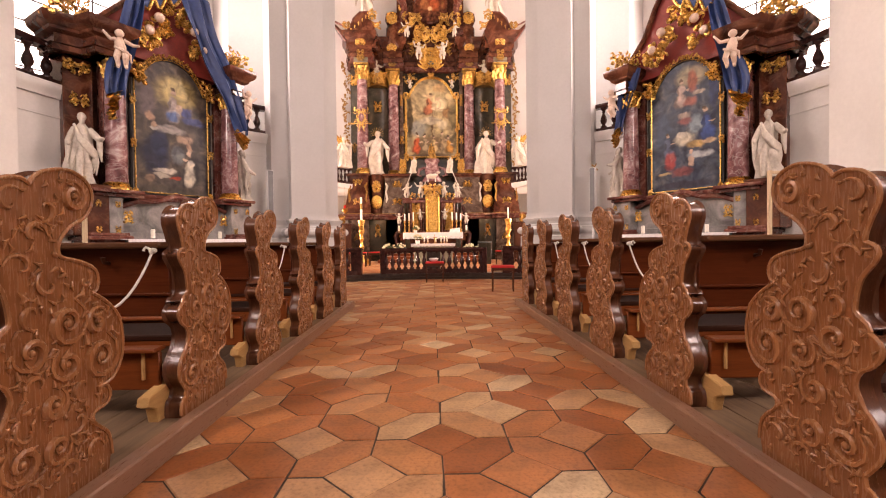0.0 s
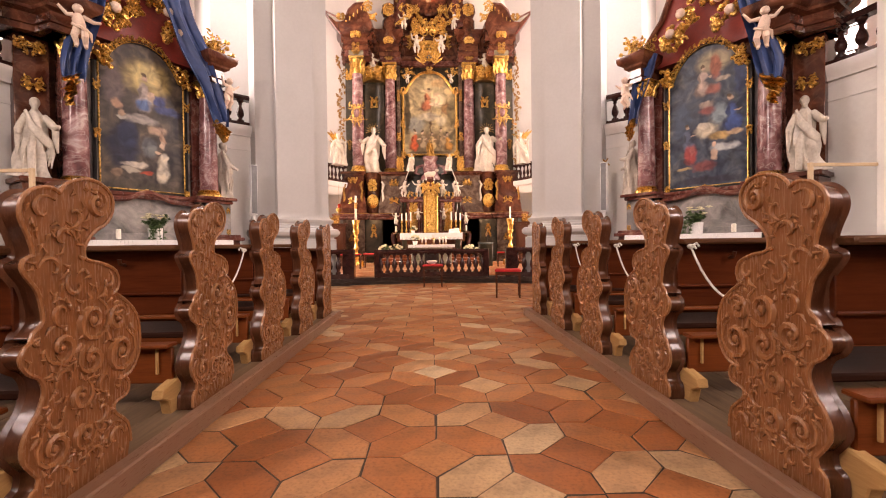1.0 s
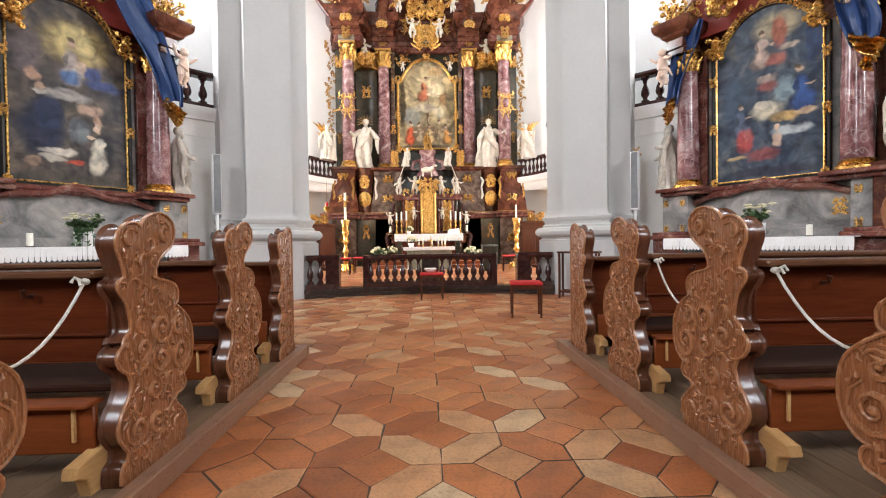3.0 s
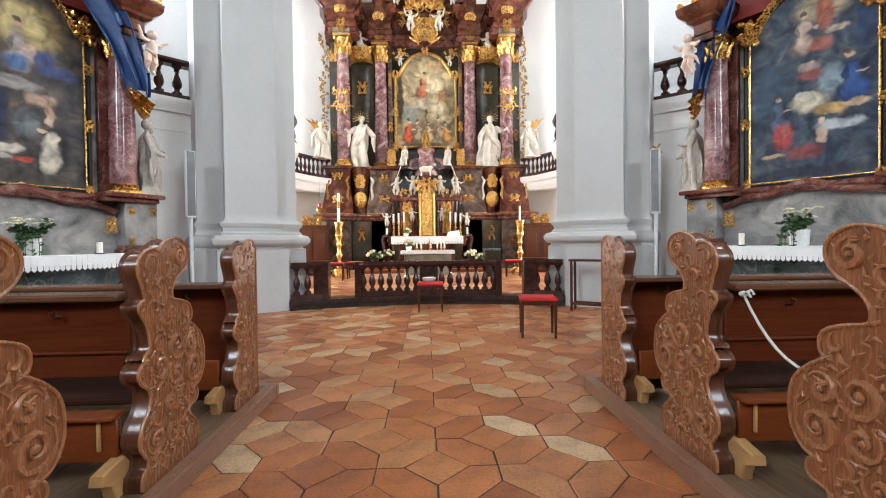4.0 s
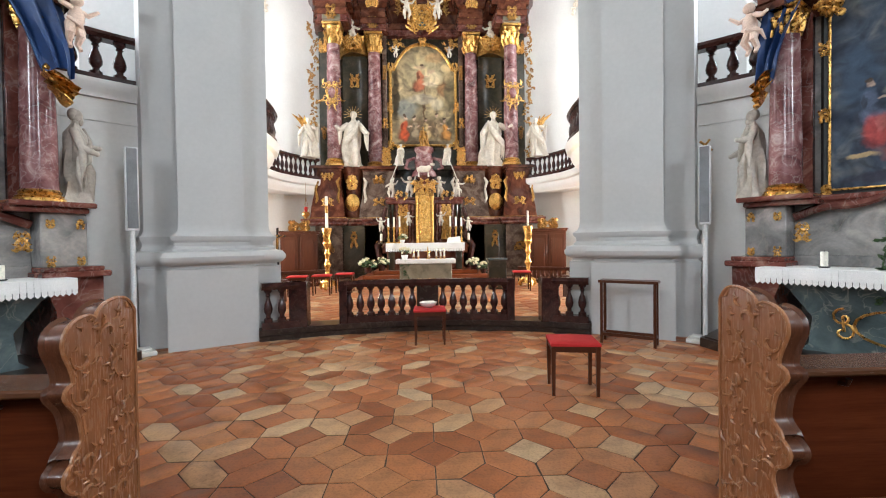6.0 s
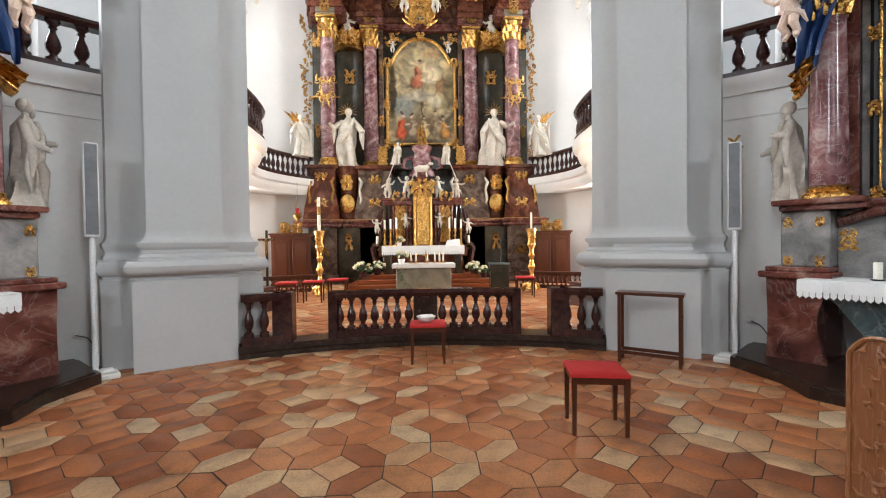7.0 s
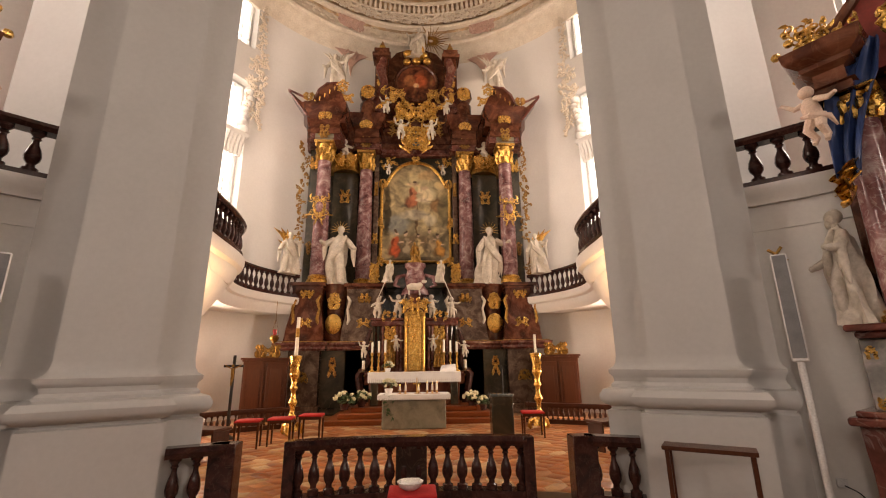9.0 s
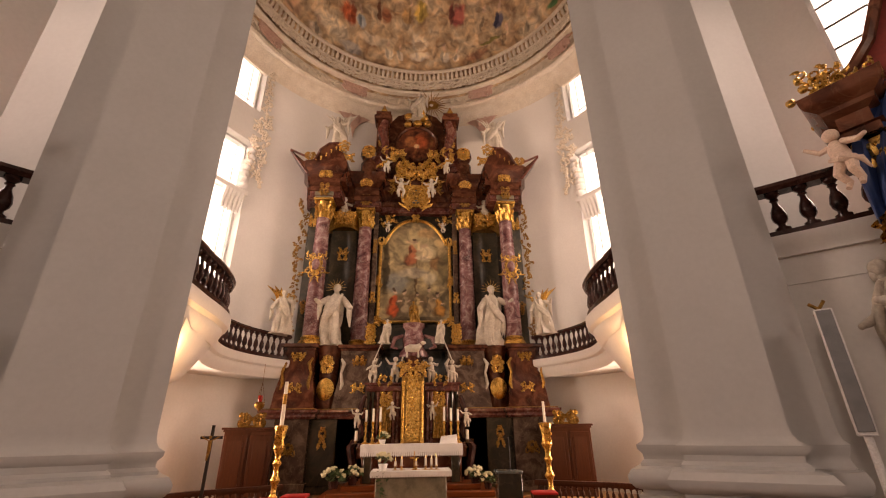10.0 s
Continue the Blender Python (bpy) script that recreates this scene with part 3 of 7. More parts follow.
def rails(path, z, height, mat, name, label, spacing=0.26, fat=0.078, m=None, wide=0.09):
    """A stone balustrade along a level path: plinth, top rail and turned balusters."""
    th = thing(name, label, "balustrade", m)
    part("plinth", Shape().sweep([(-wide, z), (wide, z), (wide, z + 0.1), (-wide, z + 0.1)], path), mat, th)
    part("top_rail", Shape().sweep([(-wide * 0.9, z + height - 0.1), (wide * 0.9, z + height - 0.1), (wide * 1.15, z + height - 0.05), (wide * 0.9, z + height), (-wide * 0.9, z + height), (-wide * 1.15, z + height - 0.05)], path), mat, th)
    h = height - 0.2
    prof = [(0.95, 0), (0.95, 0.1), (0.55, 0.13), (0.5, 0.2), (0.9, 0.3), (1.0, 0.4), (0.82, 0.55), (0.42, 0.7), (0.38, 0.78), (0.6, 0.82), (0.42, 0.86), (0.75, 0.92), (0.9, 0.94), (0.9, 1.0)]
    base = Shape().lathe([(r * fat, q * h) for r, q in prof], 10)
    first = None
    pts = [Vector(p) for p in path]
    length = sum((b - a).length for a, b in zip(pts, pts[1:]))
    n = max(2, round(length / spacing))
    for i in range(n):
        want, run = (i + 0.5) * length / n, 0.0
        for a, b in zip(pts, pts[1:]):
            if run + (b - a).length >= want:
                p = a + (b - a) * ((want - run) / (b - a).length)
                break
            run += (b - a).length
        if first is None:
            first = part("baluster", base, mat, th)
            ob = first
        else:
            ob = new("baluster", first.data)
            ob.parent = th
        ob.location = (p.x, p.y, z + 0.1)
    return th


# floors
structure("floor", Shape().prism([(-7, -6), (7, -6), (7, 10.9), (2.4, 10.9), *arc(0, NC, 5.5, 64, 116, 12)[1:-1], (-2.4, 10.9), (-7, 10.9)], -0.2, -0.004), GROUT, "dark mortar bed under the terracotta tiles", "floor")
front = arc(0, NC, 5.56, 66, 114, 16)
structure("chancel_floor", Shape().prism(front + [(-2.3, 11.5), (-6.9, 11.6), (-6.9, 21.5), (6.9, 21.5), (6.9, 11.6), (2.3, 11.5)], -0.1, 0.146), CHANCEL, "honey-coloured stone chancel floor, one step up", "floor")
structure("chancel_step", Shape().sweep([(-0.3, 0.001), (0.16, 0.001), (0.16, 0.06), (0.12, 0.075), (0.12, 0.152), (-0.3, 0.152)], arc(0, NC, 5.58, 115.6, 64.4, 20)), STEPSTONE, "dark stone chancel step in a shallow curve", "step")

# nave walls, gallery bays and piers
for sx, side in ((-1, "west"), (1, "east")):
    flip = Matrix.Diagonal((sx, 1, 1, 1))
    bay = ring_wall(NC, 6.25, 0.5, 8, 56, 0, 3.42).moved(flip)
    structure("wall_bay_" + side, bay, PLASTER, "white plastered wall of the altar bay", "wall")
    path = arc(0, NC, 6.25, 9, 56, 16)
    trim = Shape().sweep([(-0.02, 3.28), (0.05, 3.28), (0.06, 3.34), (0.1, 3.38), (0.12, 3.46), (0.12, 3.5), (-0.5, 3.5), (-0.5, 3.42), (-0.02, 3.42)], path[::-1]).moved(flip)
    structure("trim_gallery_" + side, trim, PLASTER, "white moulded cornice below the gallery", "trim")
    trim2 = Shape().sweep([(-0.01, 2.98), (0.018, 2.98), (0.018, 3.02), (-0.01, 3.02)], path[::-1]).moved(flip)
    structure("trim_panel_" + side, trim2, PLASTER, "thin white plaster band", "trim")
    gal = Shape().prism(arc(0, NC, 8.2, 4, 62, 14) + arc(0, NC, 6.76, 62, 4, 14), 3.2, 3.5).moved(flip)
    structure("gallery_floor_" + side, gal, PLASTER, "white gallery floor above the altar bay", "floor")
    outer = ring_wall(NC, 8.2, 0.5, 0, 60, 3.2, 13.4, [(20, 40, 4.0, 9.2), (53, 57, 4.2, 9.2)]).moved(flip)
    structure("wall_gallery_" + side, outer, PLASTER, "white outer wall of the gallery with tall windows", "wall")
    # near pier and nave wall
    near = Shape().prism([(6.02, 6.75), (6.02, 5.0), (6.4, 4.8), (6.4, 2.2), (9.0, 2.2), (9.0, 6.6), (6.35, 6.95)], 0, 13.4).moved(flip)
    structure("pier_near_" + side, near, PLASTER, "broad white plastered pier beside the gallery bay", "pier")
    wall = Shape()
    wall.box(6.4, 6.9, -6.0, -2.8, 0, 13.4).box(6.4, 6.9, -0.4, 2.2, 0, 13.4).box(6.4, 6.9, -2.8, -0.4, 0, 4.2).box(6.4, 6.9, -2.8, -0.4, 8.8, 13.4)
    structure("wall_nave_" + side, wall.moved(flip), PLASTER, "white nave wall with a tall window", "wall")
    rails([(sx * x, y) for x, y in arc(0, NC, 6.36, 9.5, 55.5, 18)], 3.5, 0.68, BALUSTER, "gallery_balustrade", "dark red marble balustrade on the gallery above a side altar", 0.25)

# chancel arch piers
PIER_PROFILE = [(0.14, 0.0), (0.14, 1.045), (0.10, 1.06), (0.10, 1.09), (0.16, 1.11), (0.205, 1.16), (0.21, 1.21), (0.17, 1.27), (0.08, 1.29), (0.08, 1.32), (0.045, 1.35), (0.05, 1.4), (0.09, 1.44), (0.095, 1.48), (0.04, 1.51), (0.012, 1.56), (0.0, 1.64), (0.0, 13.4)]


def offset(poly, d):
    out, n = [], len(poly)
    for i in range(n):
        p, a, b = Vector(poly[i]), Vector(poly[i - 1]), Vector(poly[(i + 1) % n])
        u, v = (p - a).normalized(), (b - p).normalized()
        nu, nv = Vector((u.y, -u.x)), Vector((v.y, -v.x))
        k = (nu + nv) / max(0.3, 1 + nu.dot(nv))
        out.append((p.x + k.x * d, p.y + k.y * d))
    return out


def moulded(poly, scale=1.0):
    return Shape().loft([[(x, y, z) for x, y in offset(poly, d * scale)] for d, z in PIER_PROFILE])


for sx, side in ((-1, "west"), (1, "east")):
    flip = Matrix.Diagonal((sx, 1, 1, 1))
    body = Shape()
    body.add(moulded([(2.57, 10.71), (3.25, 10.3), (3.6, 10.9), (3.0, 11.4)]))
    inner = moulded([(2.36, 11.06), (2.75, 10.8), (3.3, 11.3), (3.3, 12.0), (3.0, 12.0)], 0.9)
    outer = moulded([(3.3, 10.57), (3.71, 10.33), (3.95, 10.62), (3.55, 11.05)], 0.55)
    mass = Shape().prism([(2.75, 11.2), (3.45, 10.88), (3.9, 10.95), (4.9, 10.9), (5.6, 11.6), (5.3, 12.1), (3.1, 12.1)], 0, 13.4)
    # pier and pilasters are white too; their darker plaster has shade painted in
    pier = structure("pier_" + side, mass.moved(flip), PLASTER_SHADED, "white plastered pier of the chancel arch", "pier")
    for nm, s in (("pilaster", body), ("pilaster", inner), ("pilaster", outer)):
        part(nm, s.moved(flip), PLASTER_SHADED, pier)

# closing walls and ceiling of the nave
structure("wall_back", Shape().box(-6.9, 6.9, -6.4, -5.9, 0, 5.2).box(-6.9, -1.7, -6.4, -5.9, 5.2, 9.2).box(1.7, 6.9, -6.4, -5.9, 5.2, 9.2).box(-6.9, 6.9, -6.4, -5.9, 9.2, 13.4), PLASTER, "plain white wall closing the nave", "wall")
structure("ceiling", Shape().box(-9.2, 9.2, -6.4, 11.5, 13.4, 13.7), PLASTER, "white nave ceiling", "ceiling")
structure("wall_arch", Shape().box(-6.0, 6.0, 11.1, 11.9, 12.4, 16.5), PLASTER, "white wall above the chancel arch", "wall")

# chancel round
WIN = [(24, 36, 4.6, 10.4), (24, 36, 11.7, 14.2), (144, 156, 4.6, 10.4), (144, 156, 11.7, 14.2)]
structure("wall_chancel", ring_wall(CC, 6.6, 0.6, -28, 208, 0, 14.6, WIN + [(16, 22, 0.15, 2.5), (158, 164, 0.15, 2.5)]), PLASTER, "white curved chancel wall with tall windows and arched niches", "wall")
cornice = Shape().sweep([(-0.1, 13.35), (0.0, 13.35), (0.12, 13.62), (0.36, 13.78), (0.5, 13.8), (0.58, 13.74), (0.68, 13.76), (0.73, 13.84), (0.7, 13.94), (0.6, 13.98), (0.63, 14.06), (0.72, 14.36), (0.84, 14.4), (0.9, 14.46), (0.86, 14.54), (0.7, 14.6), (-0.1, 14.6)], arc(0, CC, 6.6, 210, -30, 60))
structure("trim_dome", cornice, STUCCO, "cream stucco ring with a rounded moulding below the painted dome", "trim")

# painted dome over the chancel
DOME = painting_material("dome_fresco", [(0.3, (0.36, 0.21, 0.12)), (0.5, (0.56, 0.4, 0.25)), (0.7, (0.68, 0.55, 0.38))],
                         [(-2.7, 15.8, 0.5, 0.25, (0.4, 0.38, 0.36)), (-3.3, 16.15, 0.7, 0.35, (0.8, 0.68, 0.5)), (-1.9, 16.3, 0.6, 0.22, (0.78, 0.64, 0.46)), (2.4, 15.8, 0.5, 0.22, (0.42, 0.2, 0.12)), (0.05, 16.45, 0.42, 0.28, (0.82, 0.72, 0.55)), (0.05, 16.4, 0.28, 0.14, (0.5, 0.36, 0.24)), (0.05, 16.05, 0.5, 0.2, (0.82, 0.74, 0.6))]
                         + small_robed(-2.7, 16.35, 1.09, (0.62, 0.12, 0.045), lean=0.25) + small_robed(-2.25, 16.45, 0.65, (0.42, 0.5, 0.55)) + small_robed(-1.3, 16.75, 0.87, (0.32, 0.1, 0.05), lean=-0.2) + small_robed(0.1, 16.9, 1.01, (0.75, 0.52, 0.14), lean=0.1) + small_robed(-0.5, 16.85, 0.72, (0.6, 0.35, 0.16), lean=0.3)
                         + small_robed(1.6, 16.7, 1.09, (0.45, 0.1, 0.09), lean=-0.15) + small_robed(2.45, 16.4, 0.72, (0.62, 0.46, 0.3), lean=0.2) + small_robed(3.15, 16.3, 0.72, (0.06, 0.07, 0.14)) + small_robed(3.6, 15.7, 0.72, (0.6, 0.4, 0.25), lean=-0.2) + small_robed(-1.2, 15.75, 0.72, (0.8, 0.72, 0.58)) + small_robed(-0.75, 15.8, 0.61, (0.78, 0.68, 0.54)) + small_robed(1.15, 15.75, 0.72, (0.8, 0.72, 0.58), lean=-0.1) + small_robed(1.6, 15.75, 0.49, (0.78, 0.68, 0.54))
                         + small_robed(-3.9, 15.4, 0.87, (0.74, 0.62, 0.48), lean=0.15) + small_robed(4.3, 15.5, 0.87, (0.7, 0.58, 0.42), lean=-0.1) + [(4.9, 15.85, 0.25, 0.16, (0.03, 0.18, 0.07)), (2.9, 16.1, 0.5, 0.07, (0.22, 0.2, 0.06)), (-4.6, 15.9, 0.4, 0.4, (0.55, 0.34, 0.22)), (0, 17.8, 1.6, 0.4, (0.75, 0.6, 0.4))], 0, 1.3, 0.8)
dome = Shape()
rings = []
for j in range(15):
    e = radians(80 * j / 14)
    rings.append([(5.85 * math.cos(e) * math.cos(a), CC + 5.85 * math.cos(e) * math.sin(a), 14.25 + 4.2 * math.sin(e)) for a in (2 * math.pi * i / 64 for i in range(64))])
dome.loft([r[::-1] for r in rings], caps=False)
structure("ceiling_dome", dome, DOME, "chancel dome frescoed with clouds and figures in red and ochre", "ceiling")
# painted parapet and stucco that run round the dome's foot
stuc = Shape()
for zz, rr, th in ((14.42, 5.7, 0.07), (14.95, 5.6, 0.045), (15.35, 5.45, 0.05)):
    stuc.sweep([(-0.05, zz - th), (th, zz - th), (th * 1.4, zz), (th, zz + th), (-0.05, zz + th)], arc(0, CC, rr, 200, -20, 60))
for i in range(84):
    a = radians(8 + 164 * i / 83)
    stuc.tube([(5.6 * math.cos(a), CC + 5.6 * math.sin(a), 14.98), (5.53 * math.cos(a), CC + 5.53 * math.sin(a), 15.1), (5.5 * math.cos(a), CC + 5.5 * math.sin(a), 15.33)], [0.04, 0.07, 0.035], 6)
for i in range(92):
    a = radians(10 + 160 * i / 91)
    q = gold_spray(0.6, 0.4, 100 + i % 6, 3, 0.035, 0.08)
    stuc.add(q, Matrix.Translation(((5.92 if i % 2 else 5.6) * math.cos(a), CC + (5.92 if i % 2 else 5.6) * math.sin(a), 14.2 if i % 2 else 14.7)) @ Matrix.Rotation(a - math.pi / 2, 4, "Z"))
structure("ceiling_stucco", stuc, STUCCO, "cream stucco parapet and scrolls round the dome's foot", "ceiling")
spand = Shape()
for a0 in (66, 113):
    p = [(-1.0, 13.5), (-0.6, 13.42), (-0.3, 13.2), (-0.08, 12.85), (0, 12.4), (0.08, 12.85), (0.3, 13.2), (0.6, 13.42), (1.0, 13.5)]
    q = Shape().loft([[(x, y, z) for x, z in p] for y in (-0.03, 0.2)])
    q.add(gold_spray(0.7, 0.4, 7, 6, 0.03, 0.06).moved(pose(0, -0.03, 13.3)))
    spand.add(q, Matrix.Translation((6.55 * math.cos(radians(a0)), CC + 6.55 * math.sin(radians(a0)), 0)) @ Matrix.Rotation(radians(a0 - 90), 4, "Z"))
for a0 in (64, 115, 30, 150):
    for k in range(3):
        q = gold_spray(0.5, 0.5, 211 + k, 6, 0.05, 0.08)
        spand.add(q, Matrix.Translation((5.86 * math.cos(radians(a0 - 2.5 + 2.5 * k)), CC + 5.86 * math.sin(radians(a0 - 2.5 + 2.5 * k)), 14.2)) @ Matrix.Rotation(radians(a0 - 90), 4, "Z"))
structure("trim_spandrel", spand, PINK_STUCCO, "pink stucco spandrels and shells on the chancel wall and ring", "trim")

# windows: frames with glazing bars, bright sky outside
def window(name, cy, r, a0, a1, z0, z1, sx, label, barred=True):
    w = thing(name, label, "window", kind="structure")
    mid, half = radians((a0 + a1) / 2), r * math.sin(radians(abs(a1 - a0) / 2))
    m = Matrix.Diagonal((sx, 1, 1, 1)) @ Matrix.Translation((r * math.cos(mid), cy + r * math.sin(mid), 0)) @ Matrix.Rotation(mid - math.pi / 2, 4, "Z")
    s = Shape().box(-half, -half + 0.08, -0.03, 0.05, z0, z1).box(half - 0.08, half, -0.03, 0.05, z0, z1).box(-half, half, -0.03, 0.05, z0, z0 + 0.08).box(-half, half, -0.03, 0.05, z1 - 0.08, z1)
    part("window_frame", s.moved(m), WHITEMETAL, w)
    bars = Shape()
    for i in range(1, 4 if barred else 2):
        x = -half + 2 * half * i / 4
        bars.box(x - 0.012, x + 0.012, -0.01, 0.02, z0 + 0.08, z1 - 0.08)
    for i in range(1, int((z1 - z0) / 0.45) if barred else 2):
        z = z0 + i * 0.45
        bars.box(-half + 0.08, half - 0.08, -0.012, 0.022, z - 0.012, z + 0.012)
    part("glazing_bars", bars.moved(m), WHITEMETAL if cy == CC else BLACK, w)
    pane = part("pane", Shape().box(-half + 0.02, half - 0.02, 0.025, 0.031, z0 + 0.02, z1 - 0.02).moved(m), GLASS, w)
    pane.visible_shadow = False
    part("sill", Shape().box(-half - 0.1, half + 0.1, -0.2, 0.05, z0 - 0.06, z0).moved(m), PLASTER, w)
    sky_card = Shape().box(-half * 2.2, half * 2.2, 1.4, 1.45, z0 - 1.5, z1 + 2.0).moved(m)
    tagged(link("backdrop", sky_card, OVERCAST), "bright overcast sky outside a window", "backdrop", kind="structure")


for sx in (-1, 1):
    window("window_gallery", NC, 8.5, 20, 40, 4.0, 9.2, sx, "tall gallery window with thin glazing bars")
    window("window_passage", NC, 8.5, 53, 57, 4.2, 9.2, sx, "narrow bright window at the gallery's end")
    window("window_niche", CC, 6.9, 16, 22, 0.5, 2.4, sx, "low bright window in a chancel niche")
    window("window_chancel", CC, 6.9, 24, 36, 4.6, 10.4, sx, "tall overexposed chancel window below a stucco canopy", False)
    window("window_chancel", CC, 6.9, 24, 36, 11.7, 14.2, sx, "upper chancel window with a ragged stucco edge", False)

# chancel galleries
for sx, side in ((-1, "west"), (1, "east")):
    flip = Matrix.Diagonal((sx, 1, 1, 1))
    edge = [(p.x, p.y) for p in curve_points([(3.05, 11.95), (3.12, 12.7), (3.18, 13.5), (3.35, 14.2), (3.85, 15.0), (4.3, 15.9), (4.5, 16.9), (4.35, 17.8), (3.95, 18.6), (3.55, 19.1)], 4)]
    slab = Shape().prism(edge + arc(0, CC, 6.62, 45, -22, 24), 3.3, 3.48)
    structure("gallery_slab_" + side, slab.moved(flip), PLASTER, "white gallery floor that swings along the chancel wall", "floor")
    ceil = Shape().prism([(x + 0.14, y) for x, y in edge] + arc(0, CC, 6.62, 45, -22, 24), 3.02, 3.3)
    structure("gallery_soffit_" + side, ceil.moved(flip), PLASTER, "white plastered gallery soffit", "ceiling")
    lip = Shape().sweep([(0.16, 3.0), (0.1, 3.0), (0.02, 3.1), (-0.02, 3.2), (-0.02, 3.26), (-0.1, 3.3), (-0.13, 3.4), (-0.13, 3.485), (0.16, 3.485)][::-1], edge)
    structure("trim_gallery_lip_" + side, lip.moved(flip), PLASTER, "white moulded gallery edge in an S-curve", "trim")
    corbel = Shape().loft([[(x * k + 3.9 * (1 - k), y * k + 13.2 * (1 - k), z) for x, y in [(2.85, 12.1), (3.12, 12.8), (3.22, 13.5), (3.42, 14.2), (4.0, 15.0), (5.2, 15.0), (5.4, 12.1)]] for k, z in ((0.35, 2.3), (0.55, 2.42), (0.72, 2.65), (0.86, 2.85), (0.94, 3.02))])
    structure("gallery_corbel_" + side, corbel.moved(flip), PLASTER, "white swelling corbel below the gallery", "trim")
    rails([(sx * x, y) for x, y in edge], 3.485, 0.7, BALUSTER, "chancel_balustrade", "dark red balustrade swinging along the chancel gallery", 0.2, 0.062)
    # stucco valance at the window's side
    val, hood = Shape(), Shape()
    for i in range(4):
        for aa, z, w, seed in ((37.0, 9.5 + 0.55 * i, 0.6, 31), (39.0, 9.2 + 0.75 * i, 0.3, 51), (37.6, 11.9 + 0.5 * i, 0.34, 71)):
            a = radians(aa)
            val.add(gold_spray(w, 0.75, seed + i, 6, 0.035, 0.07, False), Matrix.Translation((6.56 * math.cos(a), CC + 6.56 * math.sin(a), z)) @ Matrix.Rotation(a - math.pi / 2, 4, "Z"))
    # scalloped hood and pleated bracket inside the lower window
    for i in range(7):
        a, z = radians(35.4 - 0.5 * math.sin(i * 0.9)), 8.75 + 0.22 * i
        hood.ball((6.62 * math.cos(a), CC + 6.62 * math.sin(a), z), (0.16, 0.16, 0.13), 10, 6)
    for i in range(5):
        a = radians(34.8 - 1.1 * i)
        hood.tube([(6.62 * math.cos(a), CC + 6.62 * math.sin(a), 7.75), (6.6 * math.cos(a), CC + 6.6 * math.sin(a), 8.1), (6.5 * math.cos(a), CC + 6.5 * math.sin(a), 8.4)], [0.05, 0.08, 0.1], 7)
    hood.sweep([(-0.1, 8.4), (0.16, 8.4), (0.2, 8.46), (0.2, 8.52), (0.12, 8.58), (-0.1, 8.58)], arc(0, CC, 6.62, 36.2, 25, 6))
    structure("trim_window_hood_" + side, hood.moved(flip), PLASTER, "white scalloped stucco hood across the chancel window", "trim")
    structure("trim_window_stucco_" + side, val.moved(flip), STUCCO, "greyish stucco tendrils beside the chancel window", "trim")

# communion rail
edge = arc(0, NC, 5.56, 90 + 13.2, 90 - 13.2, 14)
cr = rails(edge, 0.152, 0.64, BALUSTER, "communion_rail", "dark red marble communion rail with turned balusters", 0.165, 0.062)
for x, y in (edge[0], edge[-1]):
    part("end_post", Shape().box(x - 0.06, x + 0.06, y - 0.09, y + 0.09, 0.152, 0.79, 0.008), BALUSTER, cr)
part("middle_post", Shape().box(-0.17, 0.17, 11.21, 11.33, 0.152, 0.72, 0.006), STEPSTONE, cr)
for sx in (-1, 1):
    edge = [(sx * x, y) for x, y in arc(0, NC, 5.56, 70.5, 64.8, 4)]
    cr = rails(edge, 0.152, 0.66, BALUSTER, "communion_rail", "short end length of the dark marble communion rail", 0.2, 0.062)
    x, y = edge[0]
    part("end_post", Shape().box(x - 0.16, x + 0.1, y - 0.1, y + 0.1, 0.152, 0.812, 0.008), BALUSTER, cr)


# ---- pews ----
NEAR_EDGE = [(0.055, 0.0), (0.06, 0.07), (0.09, 0.09), (0.1, 0.135), (0.08, 0.165), (0.048, 0.215), (0.048, 0.256), (0.072, 0.3), (0.1, 0.33), (0.126, 0.385), (0.126, 0.425), (0.105, 0.464), (0.067, 0.49), (0.048, 0.528), (0.075, 0.556),
             (0.108, 0.566), (0.085, 0.582), (0.108, 0.6), (0.131, 0.63), (0.128, 0.68), (0.11, 0.744), (0.07, 0.797), (0.062, 0.822), (0.097, 0.838), (0.1, 0.87), (0.084, 0.92), (0.06, 0.975), (0.066, 1.02), (0.105, 1.052), (0.158, 1.06), (0.194, 1.045)]
FAR_EDGE = [(0.229, 1.083), (0.291, 1.107), (0.355, 1.108), (0.41, 1.08), (0.423, 1.035), (0.395, 0.985), (0.335, 0.95), (0.292, 0.91), (0.272, 0.86), (0.29, 0.815), (0.37, 0.795), (0.436, 0.765), (0.44, 0.715), (0.4, 0.695), (0.48, 0.645),
            (0.545, 0.582), (0.565, 0.5), (0.555, 0.42), (0.51, 0.365), (0.435, 0.345), (0.485, 0.315), (0.485, 0.28), (0.43, 0.27), (0.405, 0.245), (0.415, 0.2), (0.48, 0.137), (0.495, 0.06), (0.49, 0.0)]
END_OUTLINE = NEAR_EDGE + FAR_EDGE
FRONT_OUTLINE = NEAR_EDGE + [(0.23, 1.085), (0.29, 1.105), (0.35, 1.1), (0.39, 1.06), (0.395, 1.0), (0.395, 0.5), (0.395, 0.06), (0.43, 0.04), (0.43, 0.0)]
